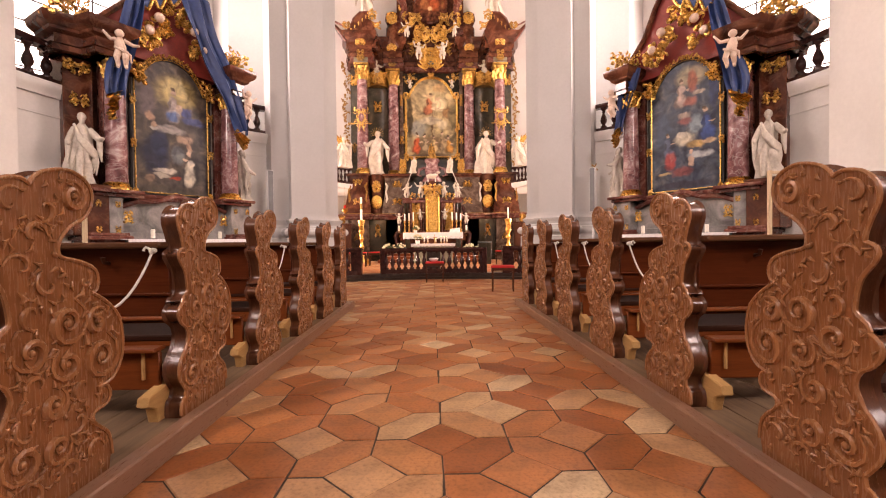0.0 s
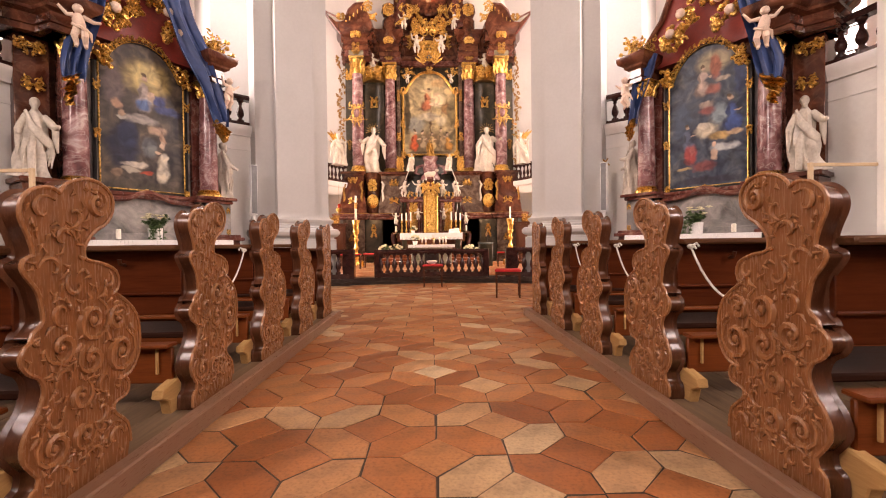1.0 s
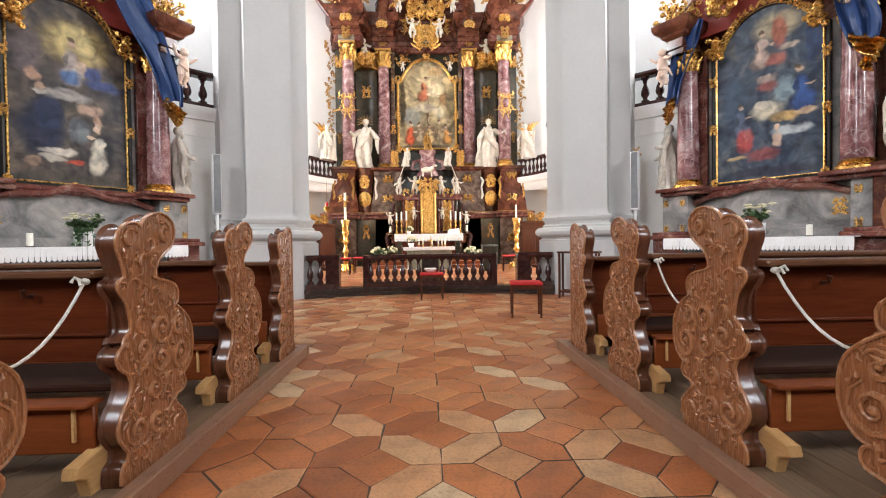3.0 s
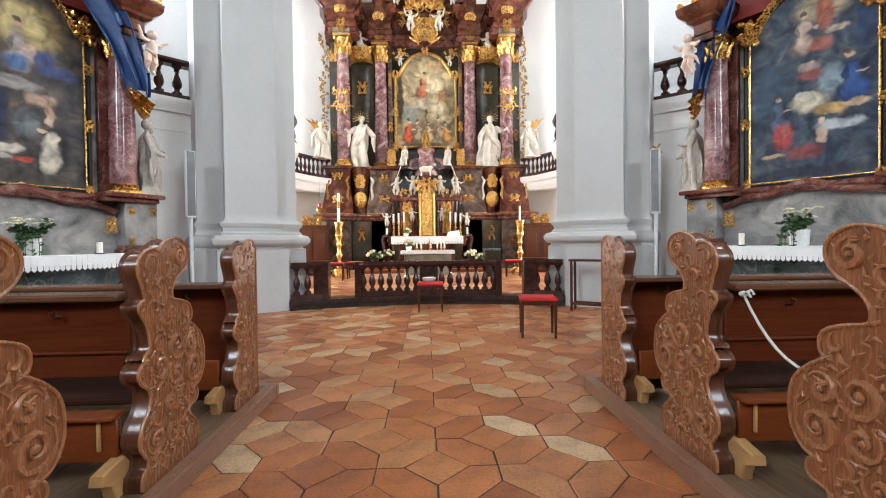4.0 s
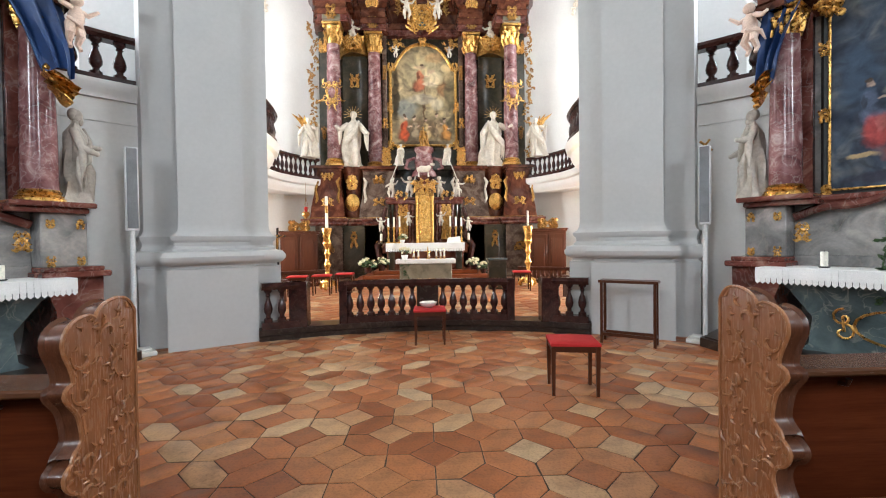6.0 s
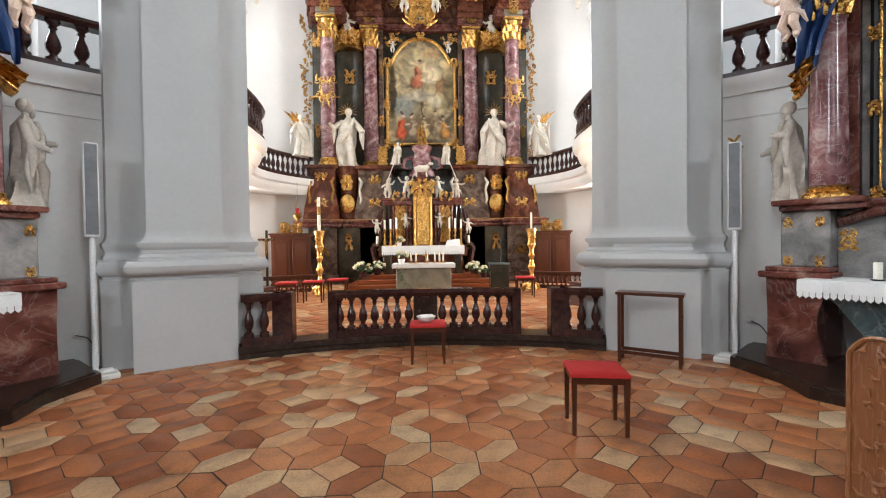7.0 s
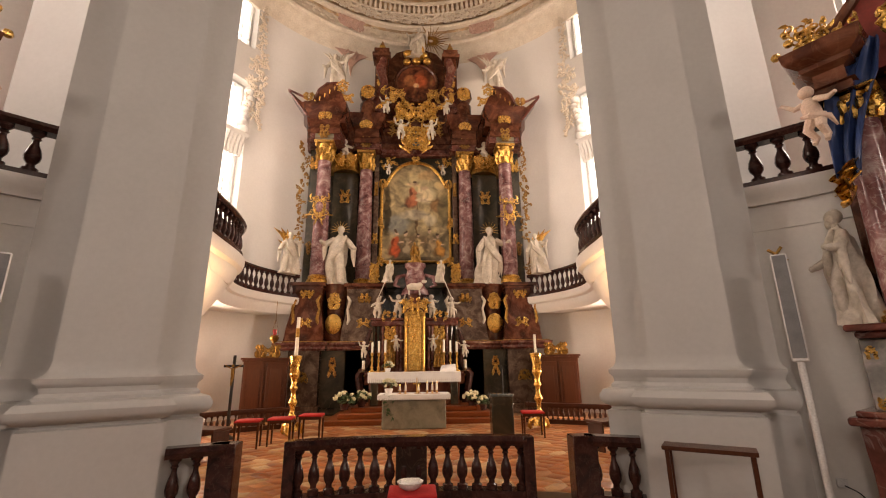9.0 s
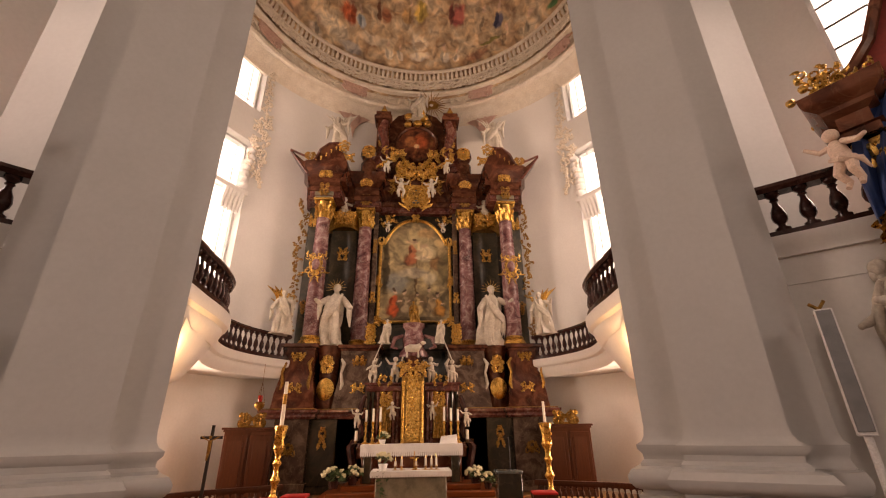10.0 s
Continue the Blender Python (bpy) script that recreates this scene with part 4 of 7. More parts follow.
END_SCROLLS = [(0.355, 1.04, 0.055, 1.6, 2, -1), (0.125, 1.0, 0.05, 1.6, 1, 1), (0.24, 0.99, 0.05, 1.3, 4, 1), (0.2, 0.9, 0.05, 1.5, 0, 1), (0.27, 0.85, 0.036, 1.3, 2, -1), (0.15, 0.8, 0.05, 1.4, 3, -1), (0.395, 0.745, 0.036, 1.5, 1, -1), (0.25, 0.74, 0.05, 1.4, 2, 1), (0.19, 0.65, 0.05, 1.3, 5, -1),
               (0.32, 0.6, 0.085, 1.7, 1.2, -1), (0.465, 0.45, 0.09, 1.8, 1.2, -1), (0.45, 0.585, 0.055, 1.3, 0.5, 1), (0.18, 0.53, 0.06, 1.4, 3, 1), (0.31, 0.46, 0.06, 1.5, 2, 1), (0.2, 0.42, 0.05, 1.3, 4, -1), (0.38, 0.36, 0.05, 1.3, 5, -1), (0.26, 0.34, 0.055, 1.4, 1, -1),
               (0.16, 0.29, 0.045, 1.3, 2, 1), (0.35, 0.25, 0.045, 1.4, 4, 1), (0.14, 0.2, 0.065, 1.7, 2.2, 1), (0.27, 0.19, 0.055, 1.5, 0, -1), (0.42, 0.11, 0.05, 1.5, 0, 1), (0.32, 0.09, 0.045, 1.4, 3, -1), (0.17, 0.08, 0.045, 1.3, 2, -1)]

END_OUTLINE = [(0.03 + 0.95 * u, 0.965 * z) for u, z in END_OUTLINE]
FRONT_OUTLINE = [(0.03 + 0.95 * u, 0.965 * z) for u, z in FRONT_OUTLINE]
END_SCROLLS = [(0.03 + 0.95 * u, 0.965 * z, r, *rest) for u, z, r, *rest in END_SCROLLS]


def inside(poly, u, z):
    hit = False
    for (a, b), (c, d) in zip(poly, poly[1:] + poly[:1]):
        if (b > z) != (d > z) and u < (c - a) * (z - b) / (d - b) + a:
            hit = not hit
    return hit


def carved_end(outline, scrolls, sx, seed):
    """A pew's end board, its aisle side at x = 0, and the carving that covers that side."""
    rnd = random.Random(seed)
    pts = [(p.x, p.y) for p in curve_points(outline[:-1], 3)] + [outline[-1]]
    n = len(pts)
    board = Shape().slab(pts, 0.0, 0.078, 0.012)

    def inset(d):
        out = []
        for i in range(n):
            t = (Vector(pts[(i + 1) % n]) - Vector(pts[i - 1])).normalized()
            out.append((pts[i][0] - t.y * d, pts[i][1] + t.x * d))
        return out

    rim_line, field = inset(0.016), inset(0.01)
    s = Shape().loft([[(x, a, b) for a, b in field] for x in (-0.003, 0.004)])
    face = -0.003
    s.tube([(face, a, b) for a, b in rim_line[1:-1]], 0.0075, 6)

    def leaf(u, z, a, l, fat):
        tip = (u + l * math.cos(a + 0.5), z + l * math.sin(a + 0.5))
        if inside(field, *tip) and inside(field, u, z):
            s.tube([(face, u, z), (face - 0.004, u + l * 0.5 * math.cos(a), z + l * 0.5 * math.sin(a)), (face - 0.002, *tip)], [0.003, fat, 0.002], 6)

    for u, z, r, turns, start, hand in scrolls:
        bold = r >= 0.055
        sp = [q for q in spiral(u, z, r, turns if bold else 0.75, start, hand) if inside(field, *q)]
        k = len(sp)
        if k > 2:
            s.tube([(face - 0.006 * i / k, a, b) for i, (a, b) in enumerate(sp)], [0.003 + (0.012 if bold else 0.007) * (1 - abs(2 * i / k - 0.8)) for i in range(k)], 6)
        if bold:
            s.ball((face - 0.004, u, z), (0.011, r * 0.2, r * 0.2), 8, 5)
        # leaves that spring from the volute's back
        for j in range(4):
            a = start + hand * 0.9 * j
            leaf(u + r * math.cos(a), z + r * math.sin(a), a + 0.9 * hand, r * rnd.uniform(0.55, 0.9), r * 0.13)
    # small leaves and buds between the volutes
    for _ in range(240):
        u, z, a = rnd.uniform(0.06, 0.56), rnd.uniform(0.03, 1.09), rnd.uniform(0, 6.28)
        if any(math.hypot(u - q[0], z - q[1]) < q[2] * 0.85 for q in scrolls):
            continue
        leaf(u, z, a, rnd.uniform(0.02, 0.042), rnd.uniform(0.005, 0.009))
    flip = Matrix.Diagonal((sx, 1, 1, 1))
    return board.moved(flip), s.moved(flip)


def lattice_scrolls(seed):
    """Interlaced small volutes for the narrow front ends."""
    rnd = random.Random(seed)
    return [(0.24 + 0.09 * (-1 if i % 2 else 1) * (1 if z < 0.95 else 0.4), z, 0.05, 1.3, rnd.uniform(0, 6), 1 if i % 2 else -1) for i, z in enumerate([0.09 + 0.062 * k for k in range(15)])]


PEW_Y = [0.58 - 0.89, 0.58, 1.48, 2.37, 3.27, 4.17, 5.06]
BASE = 0.085
for sx in (-1, 1):
    flip = Matrix.Diagonal((sx, 1, 1, 1))
    deck = thing("platform", "low wooden pew platform with a worn brown sill along the aisle", "platform", kind="structure")
    part("sill", Shape().box(sx * 1.16, sx * 1.235, -5.5, 6.5, 0.0, 0.1, 0.008), SILL, deck, "worn dark brown sill beam")
    first = None
    edge = Shape().box(sx * 1.16, sx * 5.0, 6.5, 6.56, 0.0, 0.09, 0.006)
    part("end_sill", edge, SILL, deck)
    for i in range(21):
        b = Shape().box(sx * (1.239 + 0.18 * i), sx * (1.239 + 0.18 * i + 0.176), -5.5, 6.496, 0.01, BASE, 0.003)
        part("floorboard", b, BOARDS, deck)
    end_board, end_carving = carved_end(END_OUTLINE, END_SCROLLS, sx, 5)
    front_board, front_carving = carved_end(FRONT_OUTLINE, lattice_scrolls(3), sx, 8)
    shared = {}

    def piece(name, shape, mat, parent, label=""):
        key = name
        if key in shared:
            ob = new(name, shared[key])
            ob.parent = parent
            if label:
                ob["label"] = label
            return ob
        ob = part(name, shape, mat, parent, label)
        shared[key] = ob.data
        return ob

    L0, L1 = 1.315, 4.7
    back_s = Shape().box(sx * L0, sx * L1, 0.12, 0.145, 0.49, 0.82, 0.004)
    shelf_s = Shape().box(sx * L0, sx * L1, 0.05, 0.2, 0.822, 0.852, 0.008)
    ridge_s = Shape().box(sx * L0, sx * L1, 0.105, 0.122, 0.59, 0.605, 0.005)
    seat_s = Shape().box(sx * L0, sx * L1, 0.14, 0.5, 0.36, 0.39, 0.008)
    kneel_s = Shape().box(sx * 1.345, sx * L1, 0.08, 0.105, 0.14, 0.325, 0.006)
    ktop_s = Shape().box(sx * 1.345, sx * L1, 0.04, 0.135, 0.326, 0.345, 0.005)
    brac_s = Shape().slab([(0.04, 0.0), (0.14, 0.0), (0.19, 0.06), (0.235, 0.11), (0.22, 0.185), (0.1, 0.165), (-0.03, 0.14), (-0.04, 0.1), (0.02, 0.07)], 0, 0.055, 0.006).moved(Matrix.Translation((sx * 1.325 - (0 if sx > 0 else 0.055), 0.0, 0)))
    stick_s = Shape().box(sx * 1.41, sx * 1.424, 0.066, 0.08, 0.19, 0.33, 0.003)
    peg_s = Shape().tube([(0, 0, 0), (0, -0.035, 0.005), (0, -0.04, 0.03)], [0.009, 0.008, 0.011], 6)
    for k, y in enumerate(PEW_Y):
        pew = thing("pew", "oak pew with a scroll-carved end and dark polished back", "pew", pose(0, y, BASE), "pews along the aisle")
        e = piece("end_board", end_board, EDGE_OAK, pew, "dark polished oak end board with a curved outline")
        e.location = (sx * 1.243, 0, 0)
        piece("carving", end_carving, CARVED, e, "light brown oak carving of scrolls and leaves")
        piece("backrest", back_s, PANEL, pew, "dark red-brown polished back panel")
        piece("book_shelf", shelf_s, RAIL, pew)
        piece("back_rail", ridge_s, PANEL, pew)
        piece("seat", seat_s, SEAT, pew)
        piece("kneeler_top", ktop_s, KNEEL, pew, "worn orange-brown kneeling board")
        piece("seat_board", kneel_s, KNEEL, pew, "orange-brown board below the seat")
        piece("seat_bracket", brac_s, PALE, pew, "pale new wood bracket")
        piece("stop_block", stick_s, PALE, pew)
        for hx in (1.6, 2.35, 3.1, 3.85):
            pg = piece("hat_peg", peg_s, CASE, pew)
            pg.location = (sx * hx, 0.12, 0.75)
    pew = thing("front_pew", "foremost pew front with a straight carved end and dark panel", "pew", pose(0, 5.94, BASE), "pews along the aisle")
    e = part("end_board", front_board, EDGE_OAK, pew, "narrow dark polished oak end board")
    e.location = (sx * 1.243, 0, 0)
    part("carving", front_carving, CARVED, e, "light brown oak carving of interlaced tendrils")
    part("front_panel", Shape().box(sx * L0, sx * L1, 0.24, 0.27, 0.02, 0.77, 0.004), PANEL, pew, "dark red-brown polished panel")
    part("book_shelf", Shape().box(sx * L0, sx * L1, 0.1, 0.3, 0.772, 0.802, 0.008), RAIL, pew)
    part("seat_board", kneel_s, KNEEL, pew)
    part("seat_bracket", brac_s, PALE, pew)
    for hx in (1.6, 2.35, 3.1, 3.85):
        pg = part("hat_peg", peg_s, CASE, pew)
        pg.location = (sx * hx, 0.24, 0.7)
    # ropes that close the rows
    for k, y in enumerate(PEW_Y[2:], 2):
        y2 = PEW_Y[k + 1] if k + 1 < len(PEW_Y) else 5.94
        if (k + (sx > 0)) % 2 == 0 and k < 6 or k == 4:
            a, b = Vector((sx * 1.30, y + 0.44, BASE + 0.62)), Vector((sx * 1.345, y2 + 0.05, BASE + 0.81))
            pts = [a.lerp(b, i / 10) + Vector((0, 0, -0.12 * (1 - (2 * i / 10 - 1) ** 2))) for i in range(11)]
            rope = thing("rope", "knotted white cord that closes off a pew", "rope", pose(0, 0, 0), "cords across the pews")
            cord = part("cord", Shape().tube(pts, 0.0055, 7), ROPE, rope)
            kn = Shape().ball(tuple(b), (0.02, 0.016, 0.014), 8, 5)
            kn.tube([b, b + Vector((sx * 0.02, -0.02, 0.018)), b + Vector((sx * 0.03, -0.022, 0.0))], 0.0065, 6).tube([b, b + Vector((0, -0.025, 0.01)), b + Vector((0.01, -0.03, -0.012))], 0.006, 6)
            part("knot", kn, ROPE, cord)


# ---- high altar ----
YF = 19.3
high = thing("high_altar", "towering baroque high altar of dark red and green marble with gilding", "altar")
base = Shape()
base.box(-3.75, 3.75, 19.2, 20.9, 0.15, 0.34, 0.02).box(-3.62, 3.62, 19.3, 20.9, 0.34, 1.95, 0.01)
part("podium", base, DARKM, high, "dark green marble podium")
for x0, x1, sd in ((2.72, 3.72, 1), (0.95, 2.12, 1), (2.72, 3.72, -1), (0.95, 2.12, -1)):
    s = Shape().box(x0, x1, 19.0 if x0 > 2 else 19.25, 20.6, 0.15, 0.42, 0.015).box(x0 + 0.05, x1 - 0.05, 19.06 if x0 > 2 else 19.3, 20.6, 0.42, 1.95, 0.01)
    part("podium_block", s.moved(Matrix.Diagonal((sd, 1, 1, 1))), PEDM, high, "grey-green marble pedestal block")
path = [(-4.0, 20.6), (-4.0, 18.95), (-2.62, 18.95), (-2.62, 19.28), (-2.2, 19.28), (-2.2, 19.15), (-0.85, 19.15), (0.85, 19.15), (2.2, 19.15), (2.2, 19.28), (2.62, 19.28), (2.62, 18.95), (4.0, 18.95), (4.0, 20.6)]
part("podium_ledge", Shape().sweep([(-0.3, 1.95), (0.0, 1.95), (0.04, 2.0), (0.02, 2.06), (0.09, 2.12), (0.09, 2.18), (-0.3, 2.18)], path), RED, high, "reddish marble ledge")
# pedestal storey, each a swelling block
for sx in (-1, 1):
    for x0, x1, y0, mat in ((2.78, 3.66, 19.02, BROWNM), (1.0, 2.08, 19.22, PEDM)):
        rings = []
        for k in range(9):
            q = k / 8
            w = 0.10 * (1 - q) ** 2 + 0.05 * math.sin(math.pi * q * 2.2) * (1 - q) + (0.04 if q < 0.1 else 0)
            rings.append([(sx * x, y, 2.18 + 1.6 * q) for x, y in ((x0 - w, y0 - w), (x1 + w, y0 - w), (x1 + w, 20.5), (x0 - w, 20.5))][::sx])
        part("pedestal", Shape().loft(rings), mat, high)
        c = Shape().box(x0 - 0.02, x1 + 0.02, y0 - 0.03, 20.5, 3.78, 3.84, 0.01).box(x0 - 0.1, x1 + 0.1, y0 - 0.11, 20.5, 3.842, 3.95, 0.02)
        part("pedestal_cap", c.moved(Matrix.Diagonal((sx, 1, 1, 1))), BROWNM, high)
        part("gilt_mount", at(gold_spray(0.5, 0.28, 5, 4, 0.02, 0.05), sx * (x0 + x1) / 2, y0 - 0.06, 2.75), GOLD, high, "gilded scroll mount")
        part("gilt_mount", at(gold_spray(0.3, 0.2, 6, 3, 0.02, 0.05), sx * (x0 + x1) / 2, y0 - 0.04, 3.55), GOLD, high)
        for q in (-1, 1):
            vol = Shape().tube([(q * 0.0, 0, 0.0), (q * 0.07, -0.02, 0.25), (q * 0.02, -0.02, 0.55), (q * 0.09, -0.03, 0.8), (q * 0.0, -0.02, 0.95)], [0.03, 0.05, 0.035, 0.055, 0.03], 7)
            part("volute", at(vol, sx * ((x0 + x1) / 2 + q * ((x1 - x0) / 2 - 0.03)), y0 - 0.03, 2.6), IVORY if mat is PEDM else OLDGOLD, high)
    niche = Shape().lathe([(0.3, 0), (0.34, 0.3), (0.26, 0.8), (0.3, 1.2), (0.36, 1.55), (0.4, 1.75)], 16, (sx * 2.44, 19.5, 2.18))
    part("statue_console", niche, BROWNM, high, "dark swelling console under a statue")
    part("gilt_medallion", Shape().lathe([(0.2, 0), (0.24, 0.03), (0.2, 0.06), (0.05, 0.08)], 20).moved(Matrix.Translation((sx * 2.44, 19.2, 2.72)) @ Matrix.Rotation(radians(90), 4, "X") @ Matrix.Diagonal((1, 1.25, 1, 1))), GOLD, high, "oval gilded medallion")
    part("gilt_mount", at(gold_spray(0.4, 0.5, 12, 5, 0.035, 0.1), sx * 2.44, 19.2, 3.4), GOLD, high)
    for cx, cy, mat in ((3.02, 19.3, ROSE), (1.72, 19.95, ROSE)):
        part("column_base", at(col_base(0.25, 3.95, 0.26), sx * cx, cy), GOLD, high, "gilded column base")
        part("column", at(column(0.25, 4.2, 8.05), sx * cx, cy), mat, high, "tall rose marble column")
        part("capital", at(capital(0.235, 8.05, 0.68), sx * cx, cy), GOLD, high, "gilded composite capital")
        blk = Shape().box(-0.3, 0.3, -0.3, 0.3, 8.73, 9.35, 0.015)
        part("impost_block", at(blk, sx * cx, cy), SANDSTONE, high)
        part("gilt_mount", at(gold_spray(0.36, 0.5, 17, 4, 0.03, 0.06), sx * cx, cy - 0.31, 9.02), OLDGOLD, high)
    part("pilaster", Shape().box(sx * 3.25, sx * 3.62, 19.75, 20.6, 3.95, 9.0, 0.02), DARKM, high, "dark marble pilaster")
    part("pilaster", Shape().box(sx * 2.02, sx * 2.82, 20.1, 20.6, 3.95, 9.0, 0.02), DARKM, high)
    part("pilaster", Shape().box(sx * 1.28, sx * 1.45, 20.0, 20.5, 3.95, 8.9, 0.02), PEDM, high)
    part("gilt_frieze", at(gold_spray(0.85, 0.5, 21, 9, 0.035, 0.1), sx * 2.4, 19.66, 8.3), GOLD, high, "gilded foliage band")
    part("gilt_frieze", Shape().loft([[(sx * (2.4 + u), 19.72 + 0.9 * u * u, 8.02 - 0.35 * u * u + k) for u in (-0.55, -0.4, -0.25, -0.1, 0.1, 0.25, 0.4, 0.55)] + [(sx * (2.4 + u), 20.1, 8.02 - 0.35 * u * u + k) for u in (0.55, 0.0, -0.55)] for k in (0.0, 0.05, 0.6, 0.64)]), OLDGOLD, high, "gilded scaled band curving between the capitals")
    part("curved_bay", Shape().loft([[(sx * (2.4 + u), 20.02 - 0.6 * u * u, z) for u in (-0.42, -0.28, -0.14, 0.0, 0.14, 0.28, 0.42)] + [(sx * (2.4 + u), 20.3, z) for u in (0.42, -0.42)] for z in (3.95, 8.0)]), DARKM, high, "hollow dark marble bay behind a statue")
    part("gilt_mount", at(gold_spray(0.35, 0.5, 23, 4, 0.03, 0.08), sx * 2.42, 19.98, 7.1), GOLD, high)
    part("cartouche", at(gold_spray(0.75, 0.85, 25, 6, 0.028, 0.08), sx * 3.02, 19.0, 6.35), GOLD, high, "gilded cartouche on a column")
    part("cartouche_field", at(Shape().ball((0, -0.06, 0), (0.13, 0.05, 0.19), 10, 6), sx * 3.02, 19.0, 6.35), ROSE, high, "rose lozenge in a gilded cartouche")
    for k in range(9):
        part("gilt_tendril", at(gold_spray(0.34, 0.62, 40 + k, 4, 0.03, 0.06, False), sx * (3.78 + 0.06 * math.sin(k * 1.7)), 19.72, 4.5 + 0.53 * k), OLDGOLD, high)
    # curved gable shoulders
    sh = Shape()
    prof = [(-0.62, 9.35), (0.62, 9.35), (0.66, 9.62), (0.8, 9.8), (1.3, 10.5), (1.32, 10.56), (0.85, 10.12), (0.5, 10.15), (0.32, 10.6), (0.05, 10.85), (-0.3, 10.88), (-0.45, 10.5), (-0.62, 10.1)]
    sh.loft([[(sx * (2.98 + x), y, z) for x, z in prof][::sx] for y in (20.5, 19.0)])
    part("gable", sh, BROWNM, high, "dark red marble gable curling up to a point")
    part("gable_edge", Shape().tube([(sx * (2.98 + x), 18.98, z) for x, z in prof[2:6] + prof[7:11]], 0.04, 6), RED, high)
    dr = Shape()
    for k in range(5):
        dr.tube([(sx * (3.4 - 0.16 * k), 18.95, 10.15 + 0.14 * k), (sx * (3.4 - 0.16 * k), 18.93, 10.0 + 0.14 * k)], [0.03, 0.012], 6)
    part("gilt_drop", dr, GOLD, high)
    part("gilt_mount", at(gold_spray(0.7, 0.35, 61, 5, 0.035, 0.08), sx * 2.35, 19.1, 10.35), GOLD, high)
    urn = Shape().lathe([(0.28, 9.6), (0.3, 10.4), (0.22, 10.55), (0.34, 10.8), (0.3, 11.05), (0.1, 11.2)], 14, (sx * 1.68, 19.6, 0))
    part("upper_pedestal", urn, BROWNM, high)
    part("gilt_mount", at(gold_spray(0.45, 0.45, 65, 5, 0.04, 0.08), sx * 1.68, 19.3, 10.75), GOLD, high)
    part("scroll_wing", Shape().tube([(sx * 1.45, 19.7, 10.2), (sx * 1.3, 19.6, 10.7), (sx * 1.15, 19.6, 11.3), (sx * 1.3, 19.6, 11.9), (sx * 1.2, 19.6, 12.4)], [0.3, 0.22, 0.14, 0.2, 0.12], 8), RED, high, "red marble scroll")
    part("gilt_mount", at(gold_spray(0.6, 1.0, 67, 6, 0.04, 0.08, False), sx * 1.05, 19.4, 10.65), GOLD, high)
    part("top_pillar", Shape().box(sx * 1.02, sx * 1.5, 19.7, 20.3, 10.2, 12.6, 0.02).box(sx * 0.95, sx * 1.62, 19.62, 20.3, 12.6, 12.75, 0.02).box(sx * 1.0, sx * 1.56, 19.66, 20.3, 12.75, 12.95, 0.02), BROWNM, high)
    part("finial", at(Shape().lathe([(0.1, 12.95), (0.05, 13.05), (0.12, 13.15), (0.06, 13.3), (0.02, 13.4)], 10), sx * 1.28, 19.9), OLDGOLD, high)
    part("gilt_mount", at(gold_spray(0.3, 0.8, 69, 4, 0.035, 0.08), sx * 1.26, 19.66, 11.6), GOLD, high)
ent = [(-3.9, 20.5), (-3.5, 19.0), (-2.55, 19.0), (-2.5, 19.75), (-2.15, 19.75), (-2.1, 19.6), (-1.3, 19.6), (-1.25, 20.0), (0, 20.02), (1.25, 20.0), (1.3, 19.6), (2.1, 19.6), (2.15, 19.75), (2.5, 19.75), (2.55, 19.0), (3.5, 19.0), (3.9, 20.5)]
part("entablature", entablature(ent, 8.95, 1.05, 0.24), BROWNM, high, "dark red marble entablature breaking forward over the columns")
part("frieze", entablature([(x * 0.99, y + 0.06) for x, y in ent], 8.73, 0.3, 0.06), RED, high)
part("gilt_line", Shape().tube([(x, y - 0.2, 9.95) for x, y in ent[1:-1]], 0.022, 5), OLDGOLD, high, "thin gilded moulding")
part("gilt_line", Shape().tube([(x, y - 0.1, 2.2) for x, y in path[1:-1]], 0.014, 5), OLDGOLD, high)
for sx in (-1, 1):
    for k, (x, y, z, w, h) in enumerate(((1.54, 19.2, 3.45, 0.5, 0.2), (1.54, 19.2, 2.4, 0.45, 0.16), (3.22, 19.0, 3.62, 0.5, 0.18), (3.22, 19.0, 1.2, 0.45, 0.3), (1.54, 19.27, 1.3, 0.4, 0.22), (2.42, 19.28, 1.5, 0.28, 0.6),
                                          (1.36, 19.96, 7.4, 0.2, 0.6), (1.36, 19.96, 5.6, 0.2, 0.4), (3.45, 19.7, 8.2, 0.36, 0.5), (3.45, 19.7, 5.2, 0.2, 0.5), (1.7, 19.3, 9.5, 0.5, 0.3), (3.0, 18.9, 9.55, 0.6, 0.3),
                                          (0.62, 19.75, 9.6, 0.7, 0.5), (0.62, 19.7, 10.9, 0.5, 0.6), (2.5, 19.0, 10.75, 0.4, 0.4), (3.6, 18.95, 10.3, 0.4, 0.3))):
        part("gilt_mount", at(gold_spray(w, h, 140 + k, 5, 0.024, 0.06), sx * x, y, z), GOLD if k % 3 else OLDGOLD, high)
part("back_wall", Shape().box(-3.6, 3.6, 20.45, 20.9, 2.18, 10.4), DARKM, high, "dark marble back wall")
part("attic", flat_panel([(-1.25, 9.95), (1.25, 9.95), (1.3, 10.8), (1.05, 11.6), (1.1, 12.5), (0.75, 12.95), (0.35, 13.1), (0, 13.15), (-0.35, 13.1), (-0.75, 12.95), (-1.1, 12.5), (-1.05, 11.6), (-1.3, 10.8)], 19.95, 20.5), BROWNM, high, "upper stage of brown marble")
part("altarpiece_surround", flat_panel([(-1.45, 4.0), (1.45, 4.0), (1.45, 9.2), (-1.45, 9.2)], 20.25, 20.5), DARKM, high)
